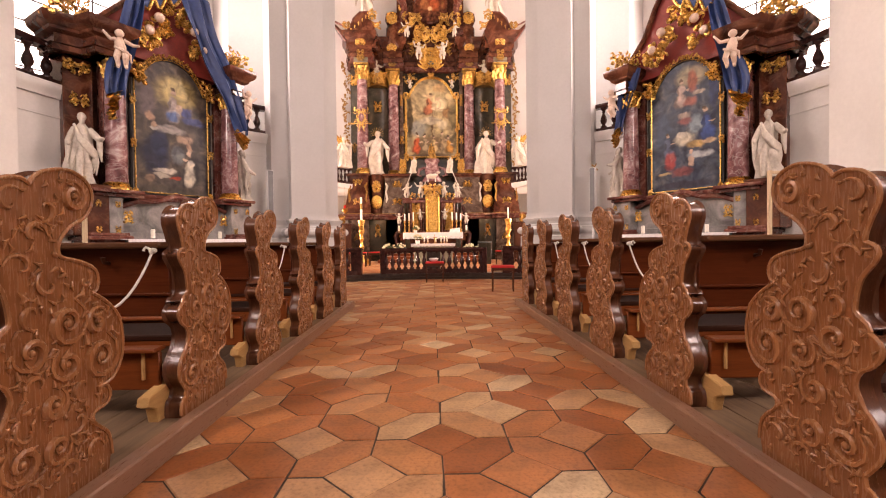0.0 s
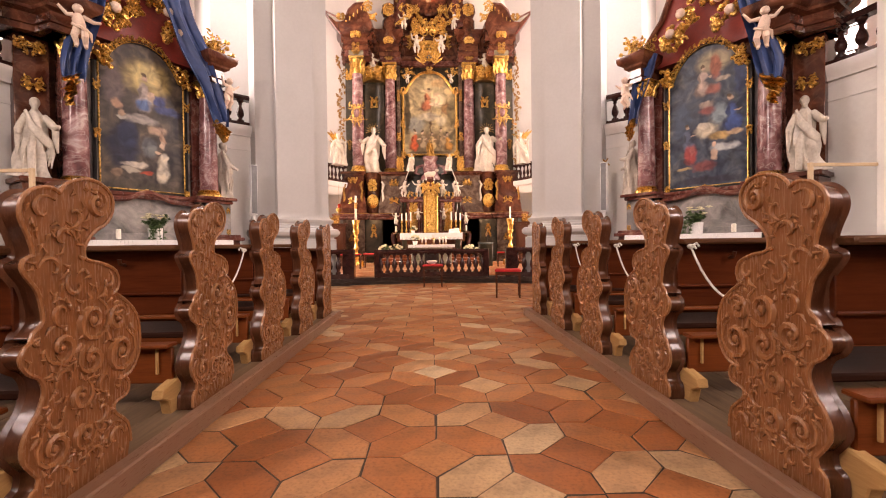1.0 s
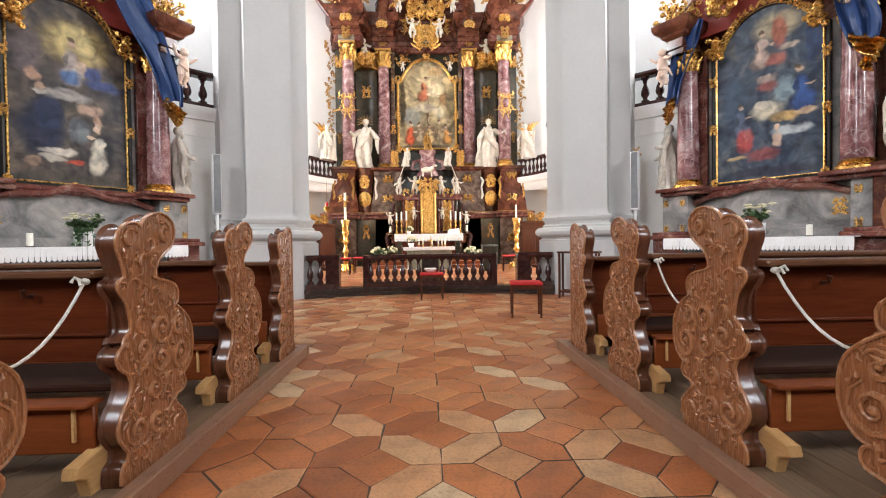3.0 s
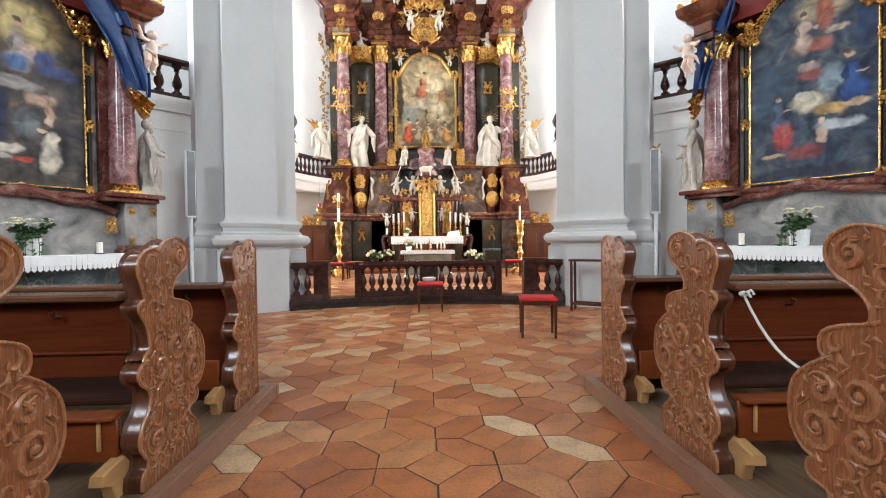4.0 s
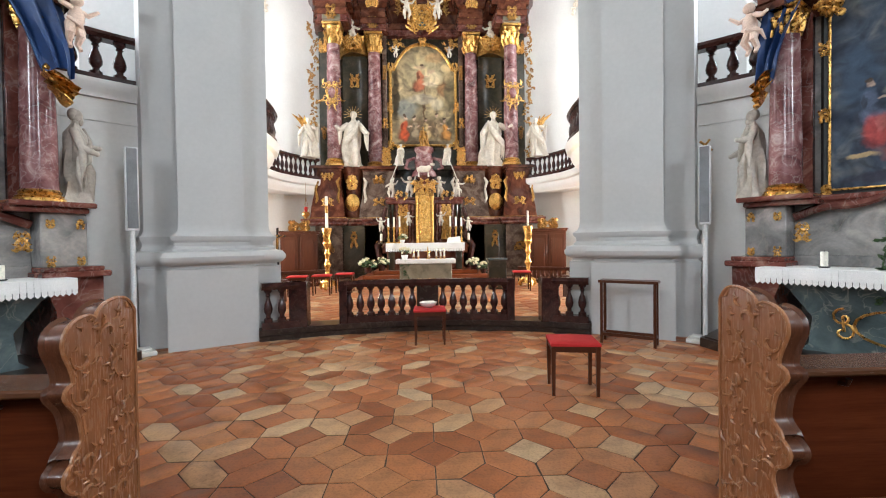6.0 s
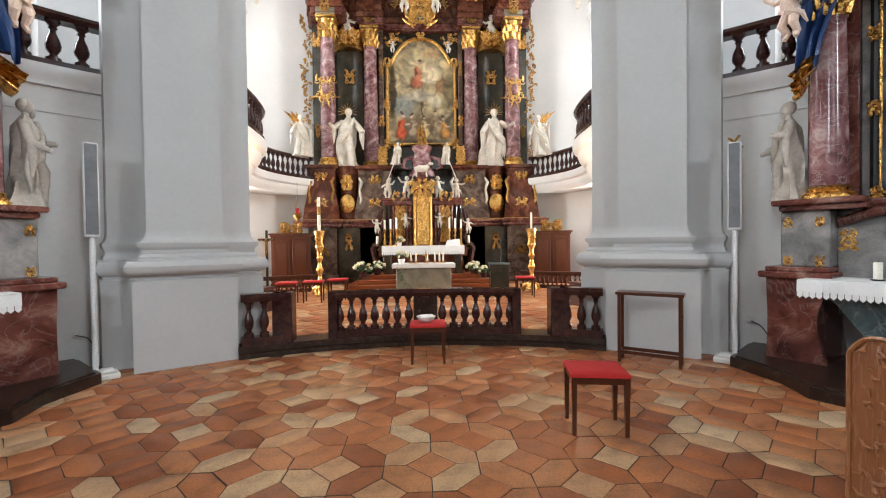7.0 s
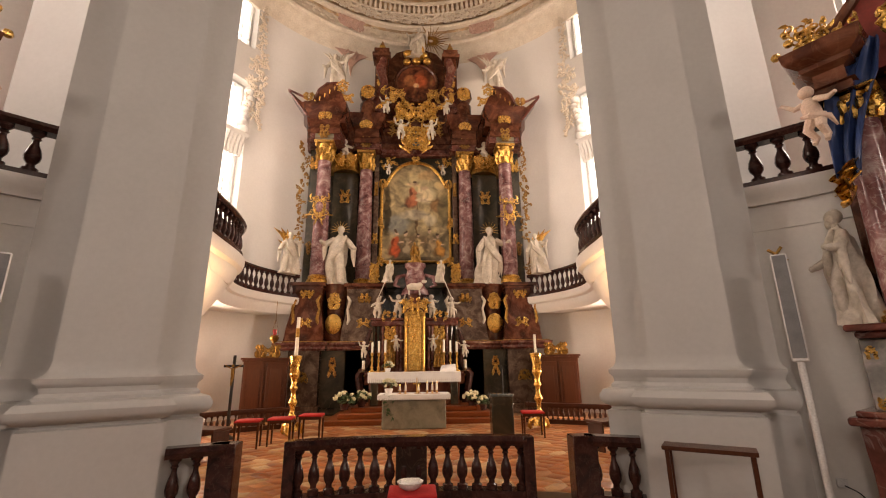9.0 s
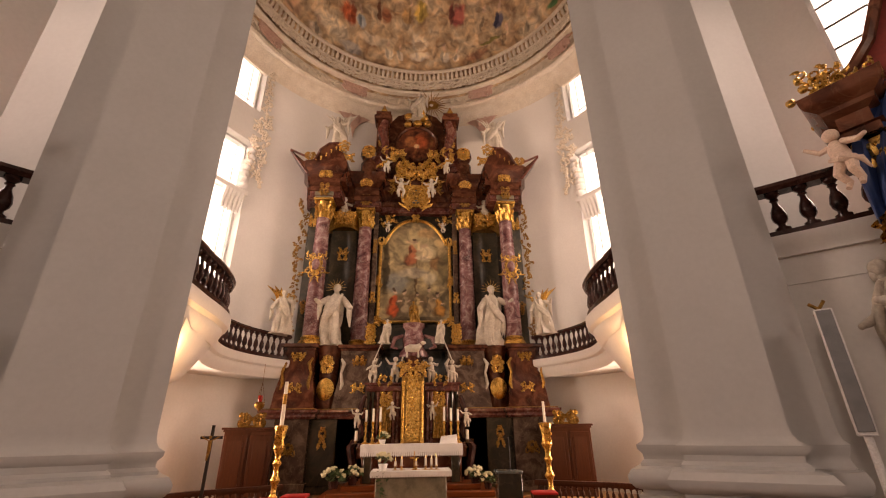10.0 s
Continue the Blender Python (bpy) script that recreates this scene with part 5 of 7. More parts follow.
for sx in (-1, 1):
    part("gilt_mount", at(gold_spray(0.7, 0.5, 71, 5, 0.03, 0.07, False), sx * 1.0, 20.1, 8.45), GOLD, high)
car = gold_spray(1.0, 1.1, 75, 9, 0.05, 0.12)
car.tube([(0.3 * math.cos(a), -0.06, 0.38 * math.sin(a)) for a in (2 * math.pi * i / 20 for i in range(21))], 0.06, 7)
part("cartouche", at(car, 0, 19.6, 9.15), GOLD, high, "gilded cartouche frame")
part("cartouche_field", at(Shape().ball((0, 0, 0), (0.26, 0.05, 0.34), 14, 8), 0, 19.6, 9.15), TEALM, high)
for i in range(4):
    part("inscription_bar", Shape().box(-0.15, 0.15, 19.535, 19.545, 9.0 + 0.09 * i, 9.035 + 0.09 * i), OLDGOLD, high)
part("gilt_crest", at(gold_spray(2.0, 0.9, 77, 10, 0.05, 0.14), 0, 19.7, 10.2), GOLD, high, "gilded rocaille crest")
med = Shape().tube([(0.76 * math.cos(a), 0, 0.76 * math.sin(a)) for a in (2 * math.pi * i / 32 for i in range(33))], 0.07, 7)
part("medallion_frame", at(med, 0, 19.85, 11.6), BROWNM, high)
TOPPIC = painting_material("upper_painting", [(0.3, (0.05, 0.015, 0.01)), (0.6, (0.2, 0.06, 0.03)), (0.8, (0.3, 0.13, 0.05))], [(0.15, 0.1, 0.35, 0.4, (0.45, 0.1, 0.04)), (-0.25, 0.1, 0.25, 0.3, (0.4, 0.15, 0.06)), (0.0, -0.1, 0.14, 0.12, (0.7, 0.45, 0.25))], 0, 0.75, 0.25)
part("medallion_painting", Shape().lathe([(0.72, 0), (0.72, 0.04)], 32).moved(Matrix.Rotation(radians(90), 4, "X")), TOPPIC, high, "round painting in deep reds").location = (0, 19.92, 11.6)
glory = Shape()
for i in range(28):
    a = 2 * math.pi * i / 28
    r = 0.55 + 0.2 * (i % 2)
    glory.tube([(0.08 * math.cos(a), 0, 0.08 * math.sin(a)), (r * math.cos(a), 0, r * math.sin(a))], [0.03, 0.008], 4)
part("sunburst", at(glory, 0.55, 19.9, 13.5), OLDGOLD, high, "gilded sunburst")
for x, z, r in ((-0.3, 12.75, 0.16), (0.25, 12.7, 0.15), (0.02, 12.45, 0.14), (0.4, 12.45, 0.13), (-0.35, 12.4, 0.12), (0.1, 12.95, 0.17)):
    part("cloud", Shape().ball((x, 19.75, z), (r * 1.3, r, r), 9, 6), GOLD, high)

# main painting and its frame
OUT = arched(1.18, 4.85, 7.6, 8.5)
MAINPIC = painting_material("altar_painting", [(0.3, (0.12, 0.1, 0.06)), (0.5, (0.3, 0.24, 0.14)), (0.7, (0.52, 0.4, 0.22))],
                            [(0.1, 7.5, 0.8, 0.7, (0.46, 0.38, 0.22)), (0.35, 7.3, 0.4, 0.4, (0.6, 0.5, 0.32)), (-0.6, 6.2, 0.5, 0.5, (0.2, 0.21, 0.19)), (-0.98, 6.7, 0.16, 1.3, (0.05, 0.035, 0.018)), (0.4, 8.0, 0.4, 0.25, (0.45, 0.3, 0.15)), (0.75, 6.9, 0.3, 0.35, (0.3, 0.16, 0.07)), (0.0, 5.45, 1.1, 0.5, (0.15, 0.1, 0.055)), (0.95, 6.7, 0.25, 0.8, (0.16, 0.13, 0.07))]
                            + robed(-0.15, 6.75, 1.1, (0.5, 0.16, 0.08), lean=0.1) + [(0.22, 7.1, 0.3, 0.1, (0.62, 0.5, 0.34)), (0.3, 7.55, 0.16, 0.12, (0.6, 0.42, 0.28)), (-0.1, 7.65, 0.3, 0.08, (0.55, 0.4, 0.25)), (0.03, 6.3, 0.05, 0.8, (0.1, 0.055, 0.025)), (0.0, 6.55, 0.6, 0.22, (0.4, 0.35, 0.26)), (0.5, 6.35, 0.3, 0.25, (0.46, 0.4, 0.28))]
                            + robed(-0.72, 4.98, 1.05, (0.56, 0.1, 0.035), lean=0.05) + robed(-0.32, 5.05, 0.9, (0.36, 0.28, 0.18)) + robed(0.12, 5.05, 0.85, (0.5, 0.36, 0.18), lean=-0.05) + robed(0.48, 5.1, 0.95, (0.3, 0.22, 0.13)) + robed(0.82, 4.98, 0.9, (0.52, 0.24, 0.06), lean=-0.06)
                            + [(0.0, 4.95, 1.1, 0.12, (0.1, 0.07, 0.04))], 0, 1.2, 0.35)
pic = thing("altar_painting", "tall arched altar painting in red and ochre in a gilded frame", "painting", pose(0, 20.12, 0))
part("canvas", flat_panel(OUT, 0.05, 0.08), MAINPIC, pic, "oil painting in red, ochre and grey-green")
fr = Shape().tube([(x, 0, z) for x, z in OUT + OUT[:1]], 0.06, 7)
fr_ob = part("frame", fr, GOLD, pic, "narrow gilded frame")
for x, z in ((-1.2, 4.85), (1.2, 4.85), (-1.22, 6.2), (1.22, 6.2), (-1.15, 7.65), (1.15, 7.65), (0, 8.55)):
    part("frame_ornament", at(gold_spray(0.3, 0.34, int(50 + z), 4, 0.03, 0.06), x, -0.03, z), GOLD, fr_ob)

# tabernacle and its retable
tab = thing("tabernacle", "gilded tabernacle with a carved retable of red marble", "tabernacle")
r = Shape()
r.box(-1.4, 1.4, 18.55, 19.2, 1.0, 1.34, 0.015)
part("retable_base", r, BROWNM, tab)
for sx in (-1, 1):
    part("retable_wing", Shape().box(sx * 0.3, sx * 1.2, 18.8, 19.2, 1.34, 2.62, 0.015), BROWNM, tab)
    part("retable_cornice", Shape().box(sx * 0.3, sx * 1.26, 18.68, 19.2, 2.62, 2.78, 0.03).box(sx * 0.32, sx * 1.3, 18.62, 19.2, 2.78, 2.84, 0.015), RED, tab)
    for x in (0.4, 0.5, 0.92, 1.06, 1.18):
        part("retable_column", at(Shape().lathe([(0.05, 1.34), (0.05, 1.42), (0.034, 1.45), (0.03, 2.4), (0.045, 2.45), (0.05, 2.6)], 9), sx * x, 18.74), RED if x < 1 else DARKM, tab)
    part("gilt_niche", at(gold_spray(0.42, 0.5, 83, 6, 0.03, 0.06), sx * 0.71, 18.78, 2.4), GOLD, tab)
    part("gilt_mount", at(gold_spray(0.6, 0.3, 85, 5, 0.025, 0.06, False), sx * 0.75, 18.65, 2.9), GOLD, tab)
    part("gilt_panel", Shape().box(sx * 0.56, sx * 0.86, 18.785, 18.8, 1.5, 2.3, 0.004), OLDGOLD, tab)
    part("side_volute", Shape().tube([(sx * 1.28, 18.7, 2.5), (sx * 1.42, 18.65, 2.0), (sx * 1.3, 18.65, 1.6), (sx * 1.55, 18.6, 1.25), (sx * 1.45, 18.6, 0.7), (sx * 1.36, 18.6, 0.3)], [0.06, 0.09, 0.08, 0.12, 0.1, 0.08], 8), BALUSTER, tab)
part("door_case", Shape().box(-0.3, 0.3, 18.5, 19.2, 1.34, 3.0, 0.02), OLDGOLD, tab, "gilded case")
part("door", flat_panel([(-0.18, 1.5), (0.18, 1.5), (0.18, 2.75), (0.13, 2.88), (0, 2.95), (-0.13, 2.88), (-0.18, 2.75)], 18.46, 18.52), GOLD, tab, "gilded arched door")
part("door_relief", at(gold_spray(0.22, 0.7, 87, 7, 0.025, 0.04), 0, 18.46, 2.45), GOLD, tab)
part("lower_door", Shape().box(-0.17, 0.17, 18.44, 18.5, 1.38, 2.02, 0.01), GOLD, tab)
for sx in (-1, 1):
    part("gilt_column", at(Shape().lathe([(0.05, 1.34), (0.04, 1.5), (0.035, 2.7), (0.06, 2.85)], 9), sx * 0.25, 18.47), GOLD, tab)
part("crown", Shape().lathe([(0.36, 3.0), (0.34, 3.1), (0.4, 3.15), (0.3, 3.3), (0.2, 3.4), (0.24, 3.5), (0.2, 3.56)], 14, (0, 18.8, 0), 1, 0.6), BROWNM, tab)
part("gilt_crest", at(gold_spray(0.9, 0.5, 89, 8, 0.035, 0.08), 0, 18.5, 3.15), GOLD, tab)
part("pedestal", Shape().lathe([(0.45, 3.56), (0.42, 3.7), (0.3, 3.85), (0.34, 4.1), (0.26, 4.35), (0.34, 4.45), (0.34, 4.55)], 14, (0, 19.2, 0)), ROSE, tab, "rose marble pedestal")
for sx in (-1, 1):
    part("scroll", Shape().tube([(sx * 0.3, 19.1, 4.2), (sx * 0.55, 19.0, 4.1), (sx * 0.62, 19.0, 3.85), (sx * 0.45, 19.0, 3.8)], [0.05, 0.07, 0.06, 0.03], 7), ROSE, tab)


def statue(name, shape, mat, label, m, group=""):
    return alone(name, shape, mat, label, "statue", m, group, angle=60)


for sx in (-1, 1):
    st = figure(1.95, 11 + sx, -0.02 * sx, ((0.36, -0.16, 0.56 if sx < 0 else 0.7), (-0.3, -0.24, 0.66 if sx < 0 else 0.52)))
    halo = Shape()
    for i in range(11):
        a = radians(-15 + 21 * i)
        halo.tube([(0.08 * math.cos(a), 0.05, 1.8 + 0.08 * math.sin(a)), (0.32 * math.cos(a), 0.05, 1.8 + 0.32 * math.sin(a))], [0.014, 0.004], 4)
    statue("statue", st, IVORY, "white robed saint statue standing between the altar columns", pose(sx * 2.42, 19.35, 3.93), "white statues on the high altar")
    alone("halo", halo, GOLD, "gilded halo of rays behind a statue's head", "halo", pose(sx * 2.42, 19.35, 3.93))
    # angels over the gables
    statue("angel", figure(1.5, 31 + sx, 0.05 * sx, ((0.35, -0.1, 0.9), (-0.38, -0.1, 0.6))).add(wing(0.9, 1).moved(Matrix.Translation((0.1, 0.1, 1.1)))).add(wing(0.9, -1).moved(Matrix.Translation((-0.1, 0.1, 1.1)))), IVORY, "white winged angel seated on the gable", pose(sx * 2.85, 19.5, 10.95), "angels on the gables")
    # angels on the galleries
    statue("angel", figure(1.3, 41 + sx, 0, ((0.3, -0.15, 0.75), (-0.28, -0.18, 0.5))), IVORY, "white angel statue standing beside the gallery", pose(sx * 3.72, 18.55, 4.12, 0, 0, -sx * 20), "angels on the galleries")
    alone("wing", wing(0.85, sx).add(wing(0.6, sx), Matrix.Translation((0, 0.03, -0.2))), GOLD, "gilded wings of a gallery angel", "wing", pose(sx * 3.8, 18.65, 5.0))
    # praying angels beside the pedestal
    statue("angel", figure(0.72, 51 + sx, 0, ((0.1, -0.3, 0.62), (-0.1, -0.3, 0.62))), IVORY, "small kneeling white angel with folded arms", pose(sx * 0.78, 19.0, 3.95), "small angels on the tabernacle")
    alone("wing", wing(0.42, sx).add(wing(0.35, -sx)), GOLD, "gilded wings of a small angel", "wing", pose(sx * 0.8, 19.08, 4.42))
    alone("relic_shrine", at(gold_spray(0.34, 0.7, 91, 7, 0.03, 0.06), 0, 0, 0.35).add(Shape().box(-0.12, 0.12, -0.02, 0.08, 0, 0.66, 0.02)), GOLD, "small gilded reliquary with scrolled edges", "reliquary", pose(sx * 1.28, 19.35, 3.95), "reliquaries")
    for x, y, z, h, sd in ((1.1, 18.7, 2.84, 0.62, 1), (0.5, 18.7, 2.84, 0.7, 2), (0.52, 18.55, 1.9, 0.46, 3), (1.42, 18.45, 1.72, 0.46, 4), (2.42, 19.7, 8.28, 0.85, 5), (0.52, 19.35, 9.0, 0.75, 6), (1.05, 19.4, 10.0, 0.65, 7), (0.95, 19.85, 7.9, 0.4, 8)):
        statue("putto", putto(h, sd * 3 + sx), IVORY, "small white carved cherub among the gilding", pose(sx * x, y, z, 0, 0, -sx * 12), "white cherubs on the high altar")
    part("staff", Shape().tube([(sx * 1.1, 18.45, 3.3), (sx * 0.8, 18.6, 4.1)], 0.014, 5), IVORY, tab)
statue("lamb", Shape().tube([(-0.24, 0, 0.22), (-0.1, 0, 0.25), (0.1, 0, 0.25), (0.2, 0, 0.34)], [0.07, 0.11, 0.11, 0.06], 9).ball((0.27, 0, 0.4), (0.08, 0.05, 0.05), 8, 5).tube([(-0.18, 0, 0.2), (-0.18, 0, 0)], 0.025, 6).tube([(0.12, 0, 0.2), (0.14, 0, 0)], 0.025, 6), IVORY, "white carved lamb above the tabernacle", pose(0, 18.6, 3.5))
statue("statue", figure(0.75, 77, 0, ((0.15, -0.25, 0.6), (-0.18, -0.22, 0.55))), OLDGOLD, "small seated gilded figure on the rose pedestal", pose(0, 19.2, 4.55))
statue("statue", figure(1.3, 78, 0.05, ((0.4, -0.1, 0.85), (-0.35, -0.1, 0.7))), IVORY, "white figure crowning the high altar", pose(0, 19.7, 12.6))
for sx in (-1, 1):
    statue("statue", figure(0.62, 79 + sx, 0, ((0.15, -0.2, 0.6), (-0.15, -0.2, 0.55))), OLDGOLD, "small gilded saint in a retable niche", pose(sx * 0.71, 18.68, 1.45), "gilded saints in the retable")

# high altar table, candles
mensa = thing("altar_table", "altar table with a white lace-edged cloth", "altar table")
part("block", Shape().box(-1.2, 1.2, 17.95, 18.6, 0.5, 1.24, 0.02), BROWNM, mensa)
part("tabletop", Shape().box(-1.3, 1.3, 17.85, 18.6, 1.24, 1.32, 0.015), BROWNM, mensa)
for sx in (-1, 1):
    part("foot", Shape().box(sx * 0.95, sx * 1.15, 17.9, 17.97, 0.5, 1.2, 0.02), DARKM, mensa)


def lace_cloth(x0, x1, y0, y1, z, drop, parent=None, ends=0.1):
    """A cloth over a table's edge: top, hanging front with a scalloped lace hem, pierced."""
    s = Shape().box(x0, x1, y0, y1, z, z + 0.012, 0.004)
    n = int((x1 - x0) / 0.05)
    top = []
    for i in range(n):
        a, b = x0 + (x1 - x0) * i / n, x0 + (x1 - x0) * (i + 1) / n
        wob = 0.012 * math.sin(i * 0.7)
        m = (a + b) / 2
        s.loft([[(a, y - wob, z + 0.006), (a, y - 0.008 - wob, z - drop * 0.62), (b, y - 0.008 - wob, z - drop * 0.62), (b, y - wob, z + 0.006)] for y in (y0 - 0.006, y0)])
        s.loft([[(a + 0.003, y - wob, z - drop * 0.62), (a + 0.003, y - wob, z - drop * 0.86), (m, y - wob, z - drop), (b - 0.003, y - wob, z - drop * 0.86), (b - 0.003, y - wob, z - drop * 0.62)] for y in (y0 - 0.012, y0 - 0.008)])
    return s


alone("altar_cloth", lace_cloth(-1.22, 1.22, 17.8, 18.58, 1.324, 0.26), LINEN, "white altar cloth with a lace hem over the high altar", "cloth")
alone("missal", Shape().loft([[(-0.22, 0, 0), (0.22, 0, 0), (0.24, 0.16, 0.02), (-0.2, 0.16, 0.02)], [(-0.2, 0.01, 0.09), (0.2, 0.05, 0.14), (0.22, 0.16, 0.2), (-0.16, 0.16, 0.16)]]), LINEN, "covered white book on a stand on the high altar", "book", pose(0.9, 18.1, 1.336))


def candle(name, x, y, z, stick, wax, r, label, mat=GOLD, group="", lit=False, wide=1.0):
    th = thing(name, label, "candlestick", pose(x, y, z), group)
    prof = [(2.6 * wide, 0), (2.6 * wide, 0.03), (1.2, 0.1), (0.7, 0.16), (1.3, 0.24), (0.6, 0.32), (0.55, 0.5), (1.15, 0.58), (0.6, 0.66), (0.55, 0.8), (1.3, 0.9), (0.8, 0.94), (1.9, 1.0)]
    part("stick", Shape().lathe([(p * r, q * stick) for p, q in prof], 12), mat, th)
    c = part("wax_candle", Shape().lathe([(r * 0.8, stick), (r * 0.8, stick + wax), (r * 0.6, stick + wax + 0.006)], 12), WAX, th, "white wax candle")
    part("wick", Shape().tube([(0, 0, stick + wax), (0, 0, stick + wax + 0.02)], 0.003, 4), BLACK, c)
    if lit:
        part("flame", Shape().lathe([(0.001, stick + wax + 0.012), (0.007, stick + wax + 0.03), (0.001, stick + wax + 0.065)], 8), FLAME, c)
    return th


for sx in (-1, 1):
    for i, x in enumerate((0.82, 1.0, 1.18)):
        candle("candlestick", sx * x, 18.42, 1.336, 0.52, 0.34 - 0.03 * i, 0.036, "slender gilded altar candlestick with a white candle", GOLD, "candles on the high altar")
    candle("candlestick", sx * 1.42, 18.5, 1.34, 0.08, 0.22, 0.05, "short white candle beside the altar table", OLDGOLD, "candles on the high altar")


# ---- side altars ----
PIC_W = painting_material("west_altar_painting", [(0.3, (0.025, 0.024, 0.028)), (0.5, (0.075, 0.062, 0.056)), (0.7, (0.16, 0.125, 0.09))],
                          [(0.08, 3.85, 0.48, 0.4, (0.42, 0.32, 0.14)), (0.05, 3.9, 0.28, 0.26, (0.6, 0.48, 0.22)), (-0.45, 3.6, 0.2, 0.4, (0.14, 0.11, 0.11)), (0.38, 3.35, 0.28, 0.1, (0.045, 0.07, 0.2)), (0.25, 3.5, 0.16, 0.12, (0.05, 0.08, 0.24))]
                          + robed(0.0, 3.22, 0.72, (0.5, 0.42, 0.38), lean=0.02) + [(0.0, 3.38, 0.15, 0.13, (0.06, 0.15, 0.36)), (0.12, 3.55, 0.09, 0.12, (0.55, 0.4, 0.3)), (-0.05, 3.12, 0.34, 0.1, (0.33, 0.3, 0.28)), (0.22, 2.98, 0.2, 0.1, (0.45, 0.3, 0.22)), (0.3, 2.85, 0.08, 0.12, (0.42, 0.26, 0.18)), (-0.4, 3.3, 0.1, 0.1, (0.4, 0.24, 0.17))]
                          + [(-0.32, 2.6, 0.3, 0.45, (0.014, 0.02, 0.05)), (-0.24, 2.85, 0.19, 0.3, (0.02, 0.032, 0.08)), (0.08, 2.65, 0.16, 0.22, (0.16, 0.18, 0.19)), (-0.33, 3.1, 0.09, 0.05, (0.5, 0.46, 0.4)), (-0.34, 3.17, 0.06, 0.07, (0.45, 0.3, 0.21))]
                          + [(0.36, 2.35, 0.2, 0.36, (0.016, 0.015, 0.018)), (0.3, 2.28, 0.14, 0.3, (0.52, 0.47, 0.38)), (0.33, 2.5, 0.08, 0.14, (0.6, 0.55, 0.46)), (0.29, 2.74, 0.06, 0.08, (0.55, 0.4, 0.3)), (0.22, 2.58, 0.07, 0.03, (0.55, 0.4, 0.3)),
                             (-0.15, 2.34, 0.26, 0.07, (0.52, 0.47, 0.4)), (-0.22, 2.24, 0.2, 0.06, (0.4, 0.36, 0.3)), (0.02, 2.2, 0.13, 0.045, (0.42, 0.06, 0.03)), (-0.42, 2.16, 0.1, 0.08, (0.3, 0.2, 0.14)), (0.0, 1.98, 0.7, 0.1, (0.07, 0.06, 0.05))], 0, 0.68, 0.4)
PIC_E = painting_material("east_altar_painting", [(0.3, (0.012, 0.022, 0.045)), (0.5, (0.045, 0.062, 0.09)), (0.7, (0.13, 0.14, 0.145))],
                          [(0.12, 4.08, 0.36, 0.26, (0.36, 0.3, 0.2)), (0.16, 4.0, 0.12, 0.28, (0.34, 0.1, 0.06)), (-0.42, 3.1, 0.2, 0.5, (0.035, 0.06, 0.1)), (0.55, 3.7, 0.12, 0.5, (0.025, 0.045, 0.11))]
                          + robed(-0.08, 3.5, 0.6, (0.5, 0.36, 0.3), lean=0.06) + [(0.12, 3.6, 0.16, 0.13, (0.34, 0.11, 0.08)), (0.26, 3.75, 0.14, 0.06, (0.4, 0.32, 0.26)), (0.0, 3.35, 0.16, 0.08, (0.4, 0.3, 0.25)), (0.02, 3.24, 0.18, 0.1, (0.28, 0.08, 0.07)), (0.22, 3.15, 0.16, 0.22, (0.2, 0.27, 0.31))]
                          + robed(0.42, 2.75, 0.72, (0.03, 0.08, 0.26), lean=-0.05) + robed(-0.34, 2.5, 0.6, (0.1, 0.13, 0.2), lean=0.02)
                          + [(0.0, 2.88, 0.24, 0.16, (0.56, 0.5, 0.38)), (-0.06, 2.98, 0.13, 0.08, (0.62, 0.56, 0.45)), (0.22, 2.76, 0.22, 0.09, (0.5, 0.32, 0.12)), (0.45, 2.78, 0.16, 0.06, (0.55, 0.38, 0.24)), (-0.28, 2.5, 0.14, 0.24, (0.36, 0.05, 0.045)), (-0.25, 2.58, 0.06, 0.12, (0.45, 0.12, 0.1)), (0.3, 2.55, 0.3, 0.09, (0.4, 0.44, 0.46)),
                             (0.12, 2.45, 0.07, 0.13, (0.55, 0.38, 0.28)), (0.12, 2.62, 0.05, 0.06, (0.55, 0.38, 0.28)), (-0.05, 2.26, 0.26, 0.13, (0.2, 0.05, 0.05)), (-0.4, 2.24, 0.16, 0.05, (0.45, 0.32, 0.16)), (0.0, 2.0, 0.7, 0.1, (0.03, 0.03, 0.05))], 0, 0.68, 0.4)


def swathe(line, widths, seed, upright=False):
    """A folded cloth along points (x, y, z); widths lie along x, or along z for a gathered hem."""
    rnd = random.Random(seed)
    ph = rnd.uniform(0, 6)
    steps, n = 5, 18
    mids = curve_points(line, steps)
    rows = []
    for j, c in enumerate(mids):
        k = j / steps
        i0 = min(int(k), len(widths) - 2)
        w = widths[i0] + (widths[i0 + 1] - widths[i0]) * (k - i0)
        w *= 1 + 0.08 * math.sin(2.3 * k + ph)
        row = []
        for i in range(n + 1):
            t = i / n - 0.5
            fold = 0.045 * math.sin(t * 15 + ph + 0.7 * k) + 0.02 * math.sin(t * 34 + ph - 1.1 * k) + 0.025 * math.sin(3 * k + 4 * t)
            lie = 0.06 * math.sin(2.2 * k + ph) * (1 - 4 * t * t)
            row.append((c.x + (lie if upright else w * t), c.y - fold, c.z + (w * t if upright else 0.04 * math.sin(t * 7 + ph))))
        rows.append(row)
    back = [[(x, y + 0.02, z) for x, y, z in r] for r in rows]
    return Shape().loft([f + b[::-1] for f, b in zip(rows, back)])


